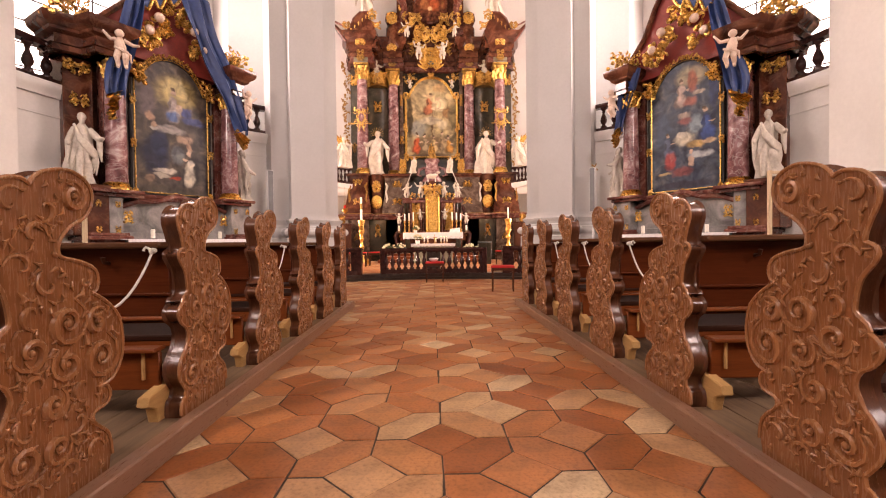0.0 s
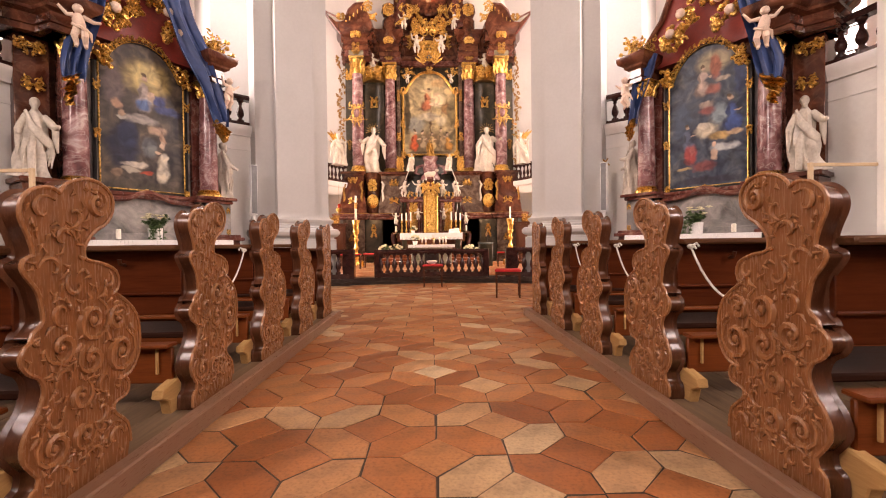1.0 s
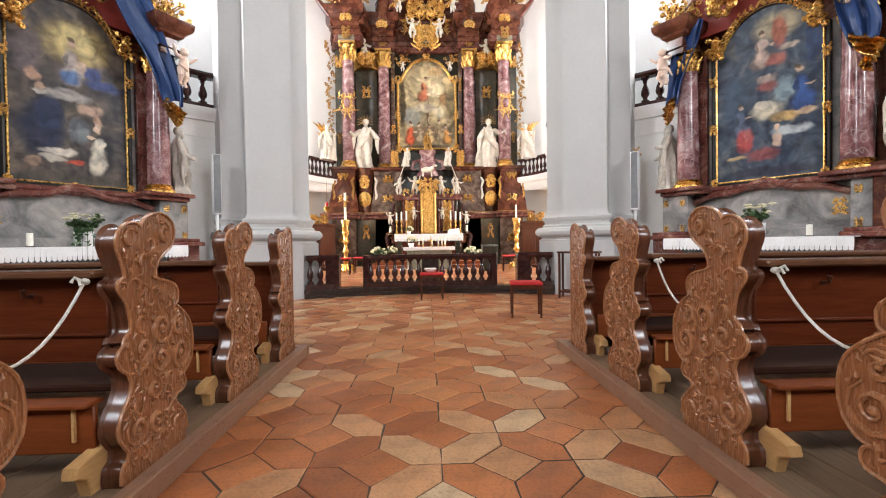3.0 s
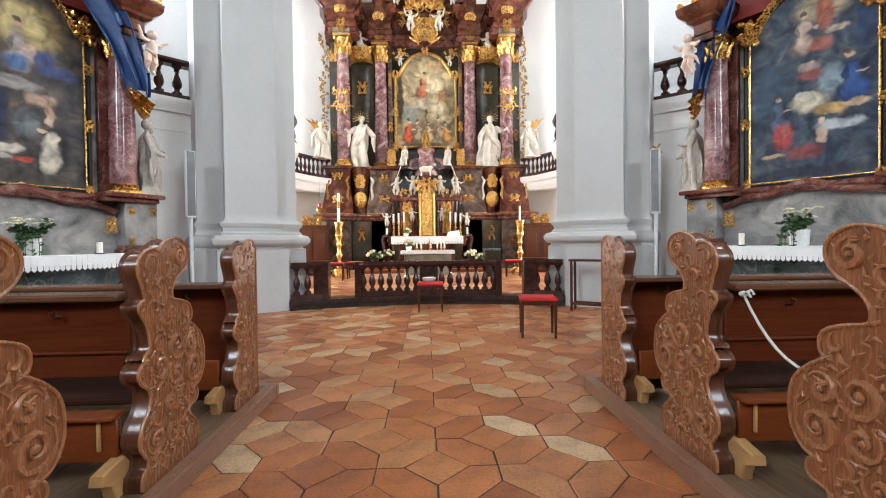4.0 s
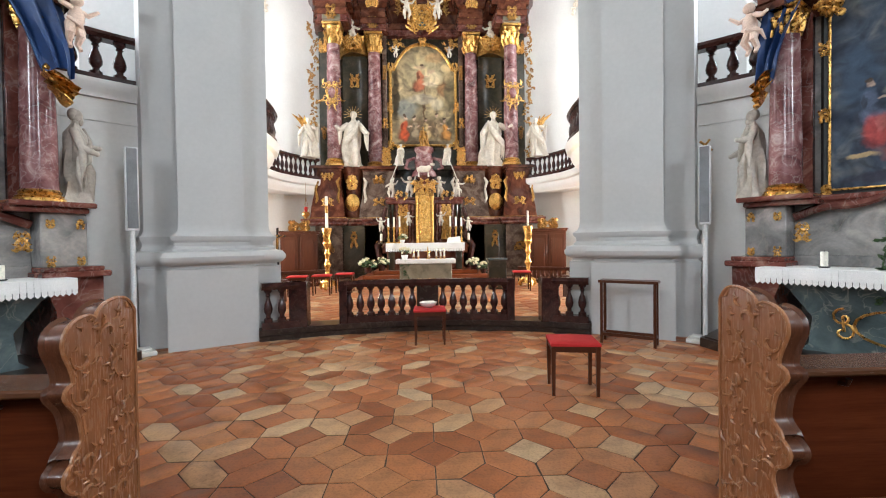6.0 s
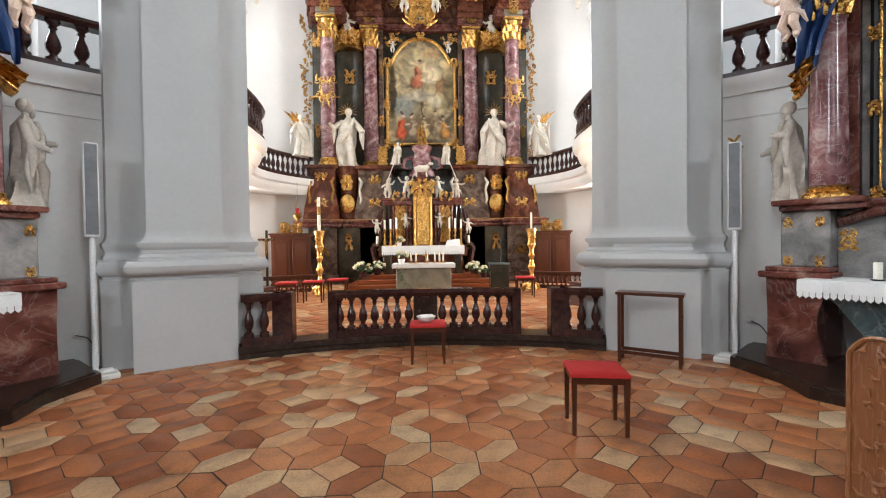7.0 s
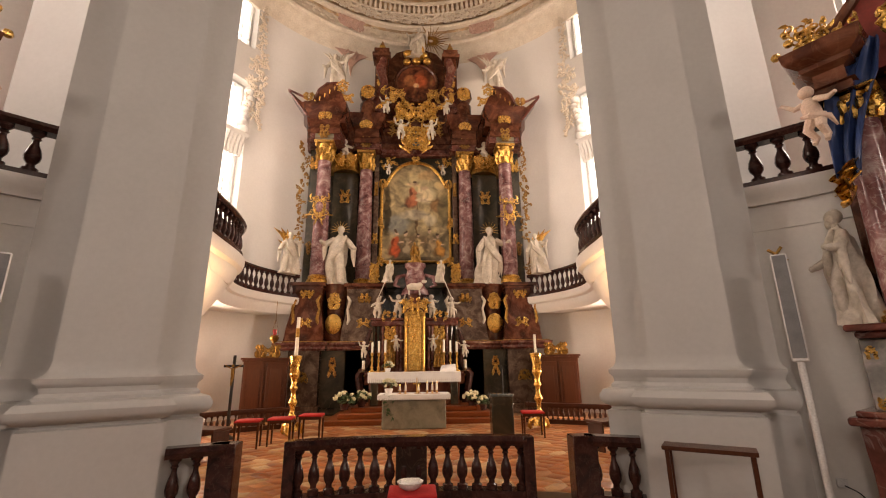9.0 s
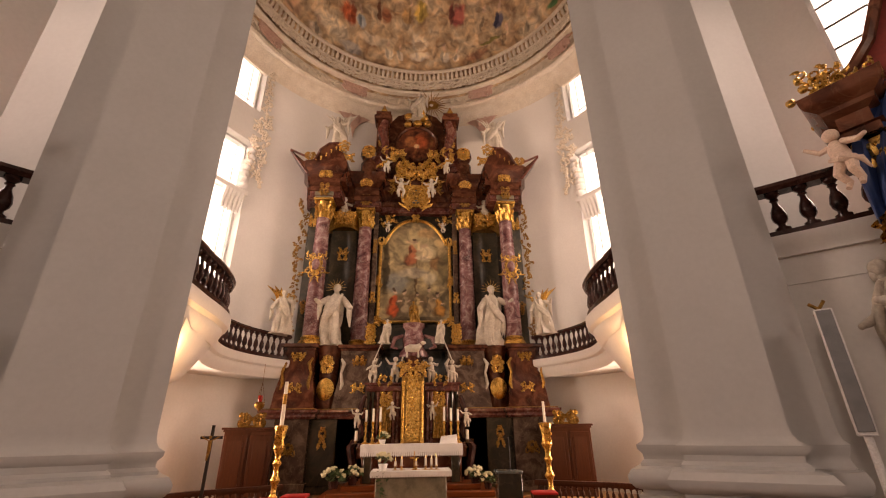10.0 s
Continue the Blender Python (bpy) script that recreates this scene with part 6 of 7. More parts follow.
def side_altar(sx, pic_mat, kind_label):
    """Local x runs along the wall, y into it."""
    m = Matrix(((0.527, sx * 0.85, 0, sx * 4.96), (-sx * 0.85, 0.527, 0, 8.70), (0, 0, 1, 0), (0, 0, 0, 1)))
    al = thing("side_altar", "side altar of red and grey marble with gilding and blue drapery", "altar", m, "side altars")

    def p(name, shape, mat, label="", angle=38):
        return part(name, shape, mat, al, label, angle)

    # step and stipes
    p("step", Shape().prism([(-1.9, 0.3), (-1.75, -0.7), (-1.2, -0.95), (-0.9, -1.25), (0.9, -1.25), (1.2, -0.95), (1.75, -0.7), (1.9, 0.3)], 0.0, 0.11).prism([(-1.86, 0.3), (-1.71, -0.67), (-1.18, -0.91), (-0.88, -1.21), (0.88, -1.21), (1.18, -0.91), (1.71, -0.67), (1.86, 0.3)], 0.11, 0.13), STEPSTONE, "dark stone step with a wavy front")
    for q in (-1, 1):
        rings = []
        for k in range(9):
            t = k / 8
            wv = 0.1 * math.sin(math.pi * t) * (1 if t < 0.7 else 0.6)
            rings.append([(q * x, y, 0.13 + 0.89 * t) for x, y in ((0.98 + wv * 0.5, -0.42 - wv), (1.5 - wv * 0.3, -0.42 - wv * 0.5), (1.5 - wv * 0.3, 0.5), (0.98 + wv * 0.5, 0.5))][::q])
        p("side_block", Shape().loft(rings), RED, "red marble side block")
        p("ledge", Shape().box(q * 0.92, q * 1.55, -0.52, 0.5, 1.02, 1.09, 0.015).box(q * 0.95, q * 1.5, -0.46, 0.5, 1.09, 1.14, 0.01), RED)
        p("pedestal", Shape().box(q * 0.98, q * 1.4, -0.3, 0.5, 1.14, 1.74, 0.012), GREYM)
        for gx in (1.06, 1.33):
            for gz in (1.2, 1.62):
                p("gilt_corner", at(gold_spray(0.09, 0.12, int(gx * 10 + gz * 7), 3, 0.008, 0.015), q * gx, -0.31, gz), GOLD)
        p("gilt_rosette", at(gold_spray(0.16, 0.24, 95, 6, 0.011, 0.02), q * 0.86, -0.19, 1.42), GOLD, "gilded rosette")
        p("pedestal_cap", Shape().box(q * 0.68, q * 1.4, -0.38, 0.5, 1.74, 1.8, 0.015).box(q * 0.7, q * 1.45, -0.45, 0.5, 1.8, 1.86, 0.015), RED)
        p("column_base", at(col_base(0.16, 1.86, 0.13), q * 1.02, -0.2), GOLD, "gilded column base")
        p("column", at(column(0.16, 1.98, 3.78), q * 1.02, -0.2), ROSE, "rose marble column")
        p("capital", at(capital(0.148, 3.72, 0.32), q * 1.02, -0.2), GOLD, "gilded capital")
        p("pilaster", Shape().box(q * 0.82, q * 1.12, 0.0, 0.5, 1.86, 4.0, 0.01), RED, "red marble pilaster")
        p("pilaster", Shape().box(q * 0.71, q * 0.82, 0.06, 0.5, 1.86, 3.95, 0.01), GREYM)
        inner = q * sx < 0
        if not inner:
            p("pilaster", Shape().box(q * 1.22, q * 1.62, 0.08, 0.6, 1.1, 4.0, 0.01), BROWNM)
            p("gilt_frieze", at(gold_spray(0.5, 0.2, 97, 6, 0.022, 0.06), q * 1.45, 0.06, 3.84), GOLD, "gilded foliage band")
            p("gilt_mount", at(gold_spray(0.3, 0.2, 99, 4, 0.02, 0.04), q * 1.42, 0.06, 3.3), GOLD)
        far = 1.2 if inner else 1.7
        ent = [(q * 1.0, 0.3), (q * 1.0, -0.42), (q * min(1.34, far), -0.42), (q * min(1.4, far + 0.02), -0.1), (q * (far + 0.03), -0.02), (q * (far + 0.03), 0.5)]
        e = entablature(ent if q > 0 else ent[::-1], 4.0, 0.52, 0.2)
        p("entablature", e, BROWNM, "dark red marble cornice")
        p("impost", Shape().box(q * 1.0, q * far, 0.0, 0.5, 4.0, 4.5, 0.01).box(q * 1.02, q * min(1.34, far), -0.4, 0.3, 4.0, 4.5, 0.01), BROWNM)
        for k in range(3):
            p("gilt_bouquet", at(gold_spray(0.36, 0.42, 110 + k, 6, 0.02, 0.1, False), q * (far - 0.2 + 0.08 * k), -0.1 - 0.1 * k, 4.7 + 0.04 * k), GOLD, "gilded flowers")
        fl = Shape()
        rnd = random.Random(9)
        for k in range(16):
            a = rnd.uniform(-0.2, 1.5)
            l = rnd.uniform(0.3, 0.62)
            tip = Vector((q * (far - 0.1 + l * math.cos(a) * 0.7), -0.2 + rnd.uniform(-0.2, 0.15), 4.55 + l * math.sin(a)))
            fl.tube([(q * (far - 0.1), -0.15, 4.52), tip * 0.5 + Vector((q * (far - 0.1) / 2, -0.08, 2.31)), tip], [0.014, 0.012, 0.01], 5).ball(tuple(tip), rnd.uniform(0.025, 0.05), 7, 4)
        p("flower_stems", fl, GOLD)
        # drapery: a swathe on the chancel side, a short tail on the nave side
        if inner:
            line = [(0.3, 5.75), (0.42, 5.2), (0.66, 4.6), (0.9, 4.05), (1.05, 3.6), (1.1, 3.25)] if sx < 0 else [(0.82, 4.45), (0.98, 4.1), (1.1, 3.6), (1.15, 3.15)]
            wide = [0.5, 0.62, 0.62, 0.52, 0.4, 0.26] if sx < 0 else [0.2, 0.36, 0.3, 0.16]
            low = 2.95
        else:
            line, wide, low = [(0.7, 5.2), (0.83, 4.65), (0.99, 4.1), (1.1, 3.65), (1.14, 3.35)], [0.24, 0.28, 0.32, 0.32, 0.26], 3.12
        p("drape", swathe([(q * u, -0.3 - 0.05 * k, z) for k, (u, z) in enumerate(line)], wide, 3 + q), BLUE, "blue painted drape falling in folds", 70)
        u = line[-1][0]
        for k in range(3 if not inner else 2):
            p("fringe", swathe([(q * (u - 0.1 + 0.06 * k), -0.5, low + 0.3 - 0.12 * k), (q * (u + 0.02), -0.53, low + 0.2 - 0.13 * k), (q * (u + 0.13 - 0.03 * k), -0.5, low + 0.14 - 0.12 * k)], [0.13, 0.2, 0.13], 5 + k, True), GOLD, "gilded hem of the drape")
        p("putto", putto(0.62, 17 + 3 * q), FLESH, "small painted cherub").matrix_local = pose(q * (1.08 if not inner else 1.25), -0.62 if not inner else -0.5, 3.8 if not inner else 3.55, 0, 0, q * 20)
        p("frame_crest", at(gold_spray(0.26, 0.4, 125, 6, 0.04, 0.08, False), q * 0.62, -0.12, 3.98), GOLD, "gilded shell crest")
        p("cherub_cloud", at(gold_spray(0.5, 0.4, 127, 5, 0.05, 0.1, False), q * 0.45, -0.2, 4.7), GOLD)
        p("cherub_head", Shape().ball((q * 0.5, -0.28, 4.75), 0.085, 9, 6), FLESH)
        p("cherub_head", Shape().ball((q * 0.32, -0.26, 5.05), 0.085, 9, 6), FLESH)
    p("altar_block", Shape().loft([[(x, y, z) for x, y in ((-w, -d), (w, -d), (w, 0.4), (-w, 0.4))] for w, d, z in ((0.8, 0.5, 0.13), (0.72, 0.5, 0.2), (0.68, 0.52, 0.5), (0.86, 0.62, 0.8), (1.0, 0.7, 0.93), (1.02, 0.72, 1.02))]), TEALM, "blue-green marble altar block")
    for x, w in ((-0.42, 0.2), (0.42, 0.2), (0.0, 0.34)):
        ring = Shape().tube([(x + w * math.cos(a), -0.555, 0.46 + 0.18 * math.sin(a)) for a in (2 * math.pi * i / 18 for i in range(19))], 0.014, 6) if x == 0 else Shape().tube([(x + u, -0.56, 0.46 + z) for u, z in spiral(0, 0.07, 0.1, 1.1, 1.5, 1, 12) + spiral(0, -0.08, 0.1, 1.1, 1.5, -1, 12)[::-1]], 0.013, 6)
        p("gilt_scroll", ring, GOLD, "gilded scrollwork")
    p("predella", Shape().box(-0.96, 0.96, -0.12, 0.5, 0.92, 1.16, 0.01).box(-0.98, 0.98, -0.05, 0.5, 1.14, 1.8, 0.01), GREYM, "grey veined marble panel")
    p("picture_sill", Shape().sweep([(-0.3, 0), (0.06, 0), (0.1, 0.05), (0.1, 0.1), (-0.3, 0.1)], [(-0.98, -0.06), (0.98, -0.06)]).moved(Matrix.Translation((0, 0, 1.74))), RED)
    wave = [( -0.95 + 1.9 * i / 24, 1.72 + 0.13 * math.cos((i / 24 - 0.5) * 2 * math.pi * 0.9) ** 3) for i in range(25)]
    p("wavy_cornice", Shape().tube([(x, -0.13, z) for x, z in wave], 0.05, 7), RED)
    p("back_panel", Shape().box(-1.3, 1.3, 0.2, 0.7, 1.1, 4.9, 0.01), BROWNM)
    gable = [(-1.3, 4.3), (1.3, 4.3), (1.15, 4.75), (0.8, 5.15), (0.55, 5.7), (0.3, 6.1), (0, 6.25), (-0.3, 6.1), (-0.55, 5.7), (-0.8, 5.15), (-1.15, 4.75)]
    p("canopy", flat_panel(gable, 0.0, 0.5), CRIMSON, "red painted canopy")
    p("canopy_edge", Shape().tube([(x, -0.04, z) for x, z in gable[2:]], 0.055, 7), BROWNM)
    for k, x in enumerate((-0.42, 0.42, -0.2, 0.2, 0.0)):
        p("gilt_cloud", at(gold_spray(0.5, 0.32, 131 + k, 5, 0.045, 0.12, False), x, -0.12, 4.62 + 0.18 * k), GOLD)
    # a wavy gilded hem of the blue valance, high on the nave side
    hem = curve_points([(sx * u, -0.24, z) for u, z in ((-0.1, 5.62), (0.06, 5.38), (0.16, 5.5), (0.3, 5.22), (0.4, 5.36), (0.5, 5.12), (0.62, 5.2))], 5)
    p("valance", Shape().loft([[tuple(c + Vector((0, 0.03 * d, 0))) for c in hem] + [(c.x * 0.8, c.y + 0.03 * d, max(5.9, c.z + 0.35)) for c in reversed(hem)] for d in (0, 1)]), BLUE, "blue valance with a gilded hem", 70)
    p("valance_hem", Shape().tube([tuple(c) for c in hem], 0.028, 6), GOLD)
    # picture
    out = arched(0.66, 1.9, 3.9, 4.42)
    pic = thing("altar_painting", kind_label, "painting", m @ pose(0, -0.03, 0), "side altar paintings")
    part("canvas", flat_panel(out, 0.02, 0.05), pic_mat, pic, "dark oil painting")
    frame_ob = part("frame", Shape().tube([(x, 0, z) for x, z in out + out[:1]], 0.014, 7), GOLD, pic, "thin gilded frame")
    part("outer_frame", Shape().tube([(x * 1.07, 0.02, z if z > 2 else z - 0.03) for x, z in out + out[:1]], 0.035, 6), BLACK, pic, "black outer frame")
    for x, z in ((-0.68, 1.9), (0.68, 1.9), (0, 1.86), (-0.7, 2.75), (0.7, 2.75), (-0.7, 3.5), (0.7, 3.5)):
        part("frame_ornament", at(gold_spray(0.1, 0.13 if z < 2 else 0.17, int(z * 9), 5, 0.011, 0.025), x, -0.03, z), GOLD, frame_ob)
    crest = Shape()
    for x, z in out[4:-1]:
        crest.add(gold_spray(0.12, 0.1, int(40 + x * 9), 3, 0.014, 0.03, False).moved(Matrix.Translation((x * 1.04, -0.02, z + 0.05))))
    part("frame_crest", crest, GOLD, frame_ob, "gilded leaf crest")
    # statues beside the columns
    for q in (-1, 1):
        ped = Shape().box(-0.24, 0.24, -0.22, 0.3, 1.1, 1.84, 0.012).box(-0.28, 0.28, -0.26, 0.3, 1.84, 1.92, 0.015)
        if q * sx > 0:
            p("statue_pedestal", at(ped, q * 1.42, -0.1), BROWNM)
        st = figure(1.2, 61 + 2 * q + sx, 0.03 * q, ((0.3, -0.2, 0.62), (-0.24, -0.22, 0.5)))
        alone("statue", st, ALABASTER, "pale grey robed saint statue beside a side altar", "statue", m @ pose(q * (1.45 if q * sx > 0 else 1.37), -0.16 if q * sx > 0 else -0.12, 1.93 if q * sx > 0 else 1.865, 0, 0, q * (18 if q * sx > 0 else 62)) @ Matrix.Diagonal((0.8, 0.85, 0.96, 1)), "statues on the side altars", angle=60)
        if sx > 0 and q < 0:
            sw = Shape().tube([(-0.23, -0.26, 0.6), (-0.36, -0.32, 0.74)], 0.016, 6).tube([(-0.34, -0.32, 0.62), (-0.25, -0.28, 0.75)], 0.014, 6)
            alone("sword_hilt", sw, OLDGOLD, "gilded cross-shaped hilt held by a statue", "hilt", m @ pose(q * 1.46, -0.16, 1.92, 0, 0, q * 18))
    # on the table
    alone("altar_cloth", lace_cloth(-1.12, 1.12, -0.78, -0.13, 1.024, 0.17), LINEN, "white altar cloth with a scalloped lace hem", "cloth", m, "side altar cloths")
    for q, hh in ((-0.6, 0.17), (0.62, 0.15)):
        c = thing("pillar_candle", "thick white candle on a dark dish on a side altar", "candle", m @ pose(q, -0.45, 1.036), "candles on the side altars")
        wx = part("wax", Shape().lathe([(0.034, 0.012), (0.034, hh), (0.026, hh + 0.004)], 12), WAX, c)
        part("dish", Shape().lathe([(0.045, 0), (0.055, 0.01), (0.045, 0.014)], 12), BLACK, c)
        part("wick", Shape().tube([(0, 0, hh), (0, 0, hh + 0.02)], 0.003, 4), BLACK, wx)
    plant(m @ pose(0.02 if sx > 0 else -0.05, -0.42, 1.036), 70 + sx)
    return al


def plant(m, seed):
    """Ivy and cream lilies in a white pot."""
    rnd = random.Random(seed)
    th = thing("potted_plant", "white pot with trailing ivy and cream blossoms", "plant", m, "plants on the side altars")
    part("pot", Shape().lathe([(0.085, 0), (0.1, 0.02), (0.11, 0.19), (0.115, 0.2), (0.1, 0.2)], 18), PORCELAIN, th)
    leaves, stems, blooms = Shape(), Shape(), Shape()
    for k in range(26):
        a, d = rnd.uniform(0, 6.28), rnd.uniform(0.05, 0.2)
        fall = k < 9
        p0 = Vector((0, 0, 0.19))
        if fall:
            a = rnd.uniform(3.6, 4.9)
            p1 = Vector((0.15 * math.cos(a), 0.16 * math.sin(a) - 0.05, 0.2))
            p2 = Vector((0.2 * math.cos(a), -0.2 + rnd.uniform(-0.03, 0.03), -0.12 - rnd.uniform(0, 0.22)))
        else:
            p1 = Vector((0.6 * d * math.cos(a), 0.6 * d * math.sin(a), 0.28))
            p2 = Vector((d * 1.1 * math.cos(a), d * 1.1 * math.sin(a), 0.27 + rnd.uniform(0, 0.14)))
        line = curve_points([tuple(p0), tuple(p1), tuple(p2)], 5)
        stems.tube(line, 0.004, 4)
        for q in line[2:]:
            for _ in range(2):
                c = q + Vector((rnd.uniform(-0.03, 0.03), rnd.uniform(-0.03, 0.03), rnd.uniform(-0.02, 0.02)))
                mm = Matrix.Translation(c) @ Euler((rnd.uniform(-1, 1), rnd.uniform(-1, 1), rnd.uniform(0, 6.28))).to_matrix().to_4x4()
                r = rnd.uniform(0.018, 0.032)
                leaves.add(Shape().loft([[(0, -r, 0), (r * 0.9, -r * 0.2, 0.004), (0.5 * r, r * 0.6, 0), (0, r * 1.3, -0.004), (-0.5 * r, r * 0.6, 0), (-r * 0.9, -r * 0.2, 0.004)], [(0, -r, 0.002), (r * 0.9, -r * 0.2, 0.006), (0.5 * r, r * 0.6, 0.002), (0, r * 1.3, -0.002), (-0.5 * r, r * 0.6, 0.002), (-r * 0.9, -r * 0.2, 0.006)]]), mm)
        if not fall and k % 2 == 0:
            c = p2 + Vector((rnd.uniform(-0.04, 0.08), 0, 0.06))
            for j in range(6):
                b = j * math.pi / 3
                blooms.tube([c, c + Vector((0.03 * math.cos(b), 0.03 * math.sin(b), 0.025)), c + Vector((0.06 * math.cos(b), 0.06 * math.sin(b), 0.015))], [0.006, 0.013, 0.003], 4)
    part("stems", stems, LEAF, th)
    part("ivy_leaves", leaves, LEAF, th, "dark green ivy leaves")
    part("blossoms", blooms, PETAL, th, "cream blossoms")
    return th


side_altar(-1, PIC_W, "dark arched painting of robed figures below a glowing cloud")
side_altar(1, PIC_E, "blue-grey arched painting with red and ochre figures")


# ---- loose furniture and fittings ----
def stool(x, y, z, turn, label, group="stools"):
    th = thing("stool", label, "stool", pose(x, y, z, 0, 0, turn), group)
    for i in (-1, 1):
        for j in (-1, 1):
            leg = Shape().loft([[(i * 0.19 + dx * w, j * 0.155 + dy * w, zz) for dx, dy in ((-1, -1), (1, -1), (1, 1), (-1, 1))] for zz, w in ((0.0, 0.013), (0.25, 0.017), (0.44, 0.02))])
            part("leg", leg, CHAIR, th)
    for j in (-1, 1):
        part("apron", Shape().box(-0.19, 0.19, j * 0.155 - 0.011, j * 0.155 + 0.011, 0.385, 0.44, 0.004), CHAIR, th)
        part("apron", Shape().box(j * 0.19 - 0.011, j * 0.19 + 0.011, -0.155, 0.155, 0.385, 0.44, 0.004), CHAIR, th)
    seat = Shape()
    rows = []
    for k, (d, zz) in enumerate(((0.0, 0.44), (0.0, 0.462), (0.012, 0.474), (0.05, 0.48), (0.12, 0.482))):
        rows.append([(px, py, zz) for px, py in ((-0.215 + d, -0.18 + d), (0.215 - d, -0.18 + d), (0.215 - d, 0.18 - d), (-0.215 + d, 0.18 - d))])
    part("cushion", seat.loft(rows), RED_CLOTH, th, "bright red felt cushion")
    return th


stool(1.29, 8.38, 0, -9, "wooden stool with a red felt seat standing alone in the crossing")
stool(0.02, 10.36, 0, 0, "wooden stool with a red felt seat before the communion rail")
alone("bowl", Shape().lathe([(0.05, 0), (0.1, 0.03), (0.12, 0.07), (0.11, 0.07), (0.085, 0.035), (0.03, 0.02)], 18).add(Shape().loft([[(-0.09, -0.06, 0.05), (0.09, -0.06, 0.05), (0.09, 0.06, 0.06), (-0.09, 0.06, 0.06)], [(-0.08, -0.05, 0.075), (0.08, -0.05, 0.07), (0.08, 0.05, 0.085), (-0.08, 0.05, 0.08)]])), PORCELAIN, "small white dish resting on the red stool", "bowl", pose(0.0, 10.34, 0.482))

con = thing("console_table", "narrow dark wooden stand against the pier", "table", pose(2.62, 10.02, 0, 0, 0, -35.5))
for i in (-1, 1):
    for y in (-0.1, 0.1):
        part("leg", Shape().box(i * 0.32 - 0.018, i * 0.32 + 0.018, y - 0.018, y + 0.018, 0, 0.8, 0.004), CHAIR, con)
    part("side_rail", Shape().box(i * 0.32 - 0.01, i * 0.32 + 0.01, -0.085, 0.085, 0.1, 0.13, 0.003), CHAIR, con)
part("tabletop", Shape().box(-0.36, 0.36, -0.13, 0.13, 0.8, 0.835, 0.006), CHAIR, con)
for y in (-0.1, 0.1):
    part("stretcher", Shape().box(-0.31, 0.31, y - 0.01, y + 0.01, 0.1, 0.14, 0.003), CHAIR, con)

for sx in (-1, 1):
    sp = thing("column_speaker", "slim grey column loudspeaker on a white pole", "loudspeaker", pose(sx * 3.62, 9.98, 0, 0, 0, -sx * 42), "loudspeakers beside the piers")
    part("pole", Shape().lathe([(0.028, 0.09), (0.028, 1.56)], 10), WHITEMETAL, sp)
    part("foot", Shape().box(-0.2, 0.2, -0.16, 0.1, 0.0, 0.06, 0.01).box(-0.16, 0.16, -0.1, 0.08, 0.06, 0.09, 0.01), PLASTER, sp)
    part("housing", Shape().box(-0.065, 0.065, -0.05, 0.05, 1.55, 2.57, 0.01), WHITEMETAL, sp)
    part("grille", Shape().box(-0.054, 0.054, -0.062, -0.05, 1.58, 2.555, 0.004), GREYMETAL, sp, "grey metal grille")
    cab = Shape().tube(curve_points([(0, 0, 0.24), (0.1, -0.04, 0.2), (0.16, 0.0, 0.1), (0.2, -0.05, 0.0)], 4), 0.006, 5)
    alone("cable", cab, BLACK, "thin dark cable dropping from a wall socket", "cable", pose(sx * 4.06, 10.28, 0.18, 0, 0, -sx * 50), "cables")
    alone("wall_socket", Shape().box(-0.04, 0.04, -0.012, 0.0, 0, 0.08, 0.004), WHITEMETAL, "small socket on the wall", "socket", pose(sx * 4.06, 10.3, 0.4, 0, 0, -sx * 50), "sockets")
    scr = thing("screen", "pale wood framed clear screen behind the pews", "screen", pose(sx * 5.6, 6.75, 0), "screens")
    for x in (-0.5, 0.5):
        part("post", Shape().box(x - 0.025, x + 0.025, -0.025, 0.025, 0, 1.95, 0.005), FRAMEWOOD, scr)
    part("top_bar", Shape().box(-0.475, 0.475, -0.02, 0.02, 1.9, 1.945, 0.005), FRAMEWOOD, scr)
    pane = part("pane", Shape().box(-0.475, 0.475, -0.003, 0.003, 0.5, 1.9), GLASS, scr, "clear pane")
    pane.visible_shadow = False

# chancel furniture
pa = thing("peoples_altar", "green sandstone altar block with a white cloth", "altar", pose(0, 16.6, 0.15))
part("block", Shape().box(-0.72, 0.72, -0.3, 0.3, 0, 0.62, 0.02), SANDSTONE, pa)
part("slab", Shape().box(-0.8, 0.8, -0.38, 0.38, 0.62, 0.72, 0.015), SANDSTONE, pa)
alone("altar_cloth", lace_cloth(-0.82, 0.82, -0.4, 0.38, 0.722, 0.1), LINEN, "white cloth over the sandstone altar", "cloth", pose(0, 16.6, 0.15))
for x, h in ((-0.33, 0.12), (-0.2, 0.16), (0.3, 0.2), (0.42, 0.18), (0.52, 0.21), (0.1, 0.1)):
    candle("candlestick", x, 16.5, 0.885, 0.08, h * 0.7, 0.03, "small brass candlestick with a lit white candle", GOLD, "candles on the sandstone altar", True)
alone("altar_cross", Shape().box(-0.012, 0.012, -0.01, 0.01, 0, 0.34, 0.003).box(-0.09, 0.09, -0.01, 0.01, 0.2, 0.224, 0.003).lathe([(0.06, -0.005), (0.06, 0.005), (0.02, 0.02)], 12), GOLD, "small brass cross on the sandstone altar", "cross", pose(0.06, 16.55, 0.89))


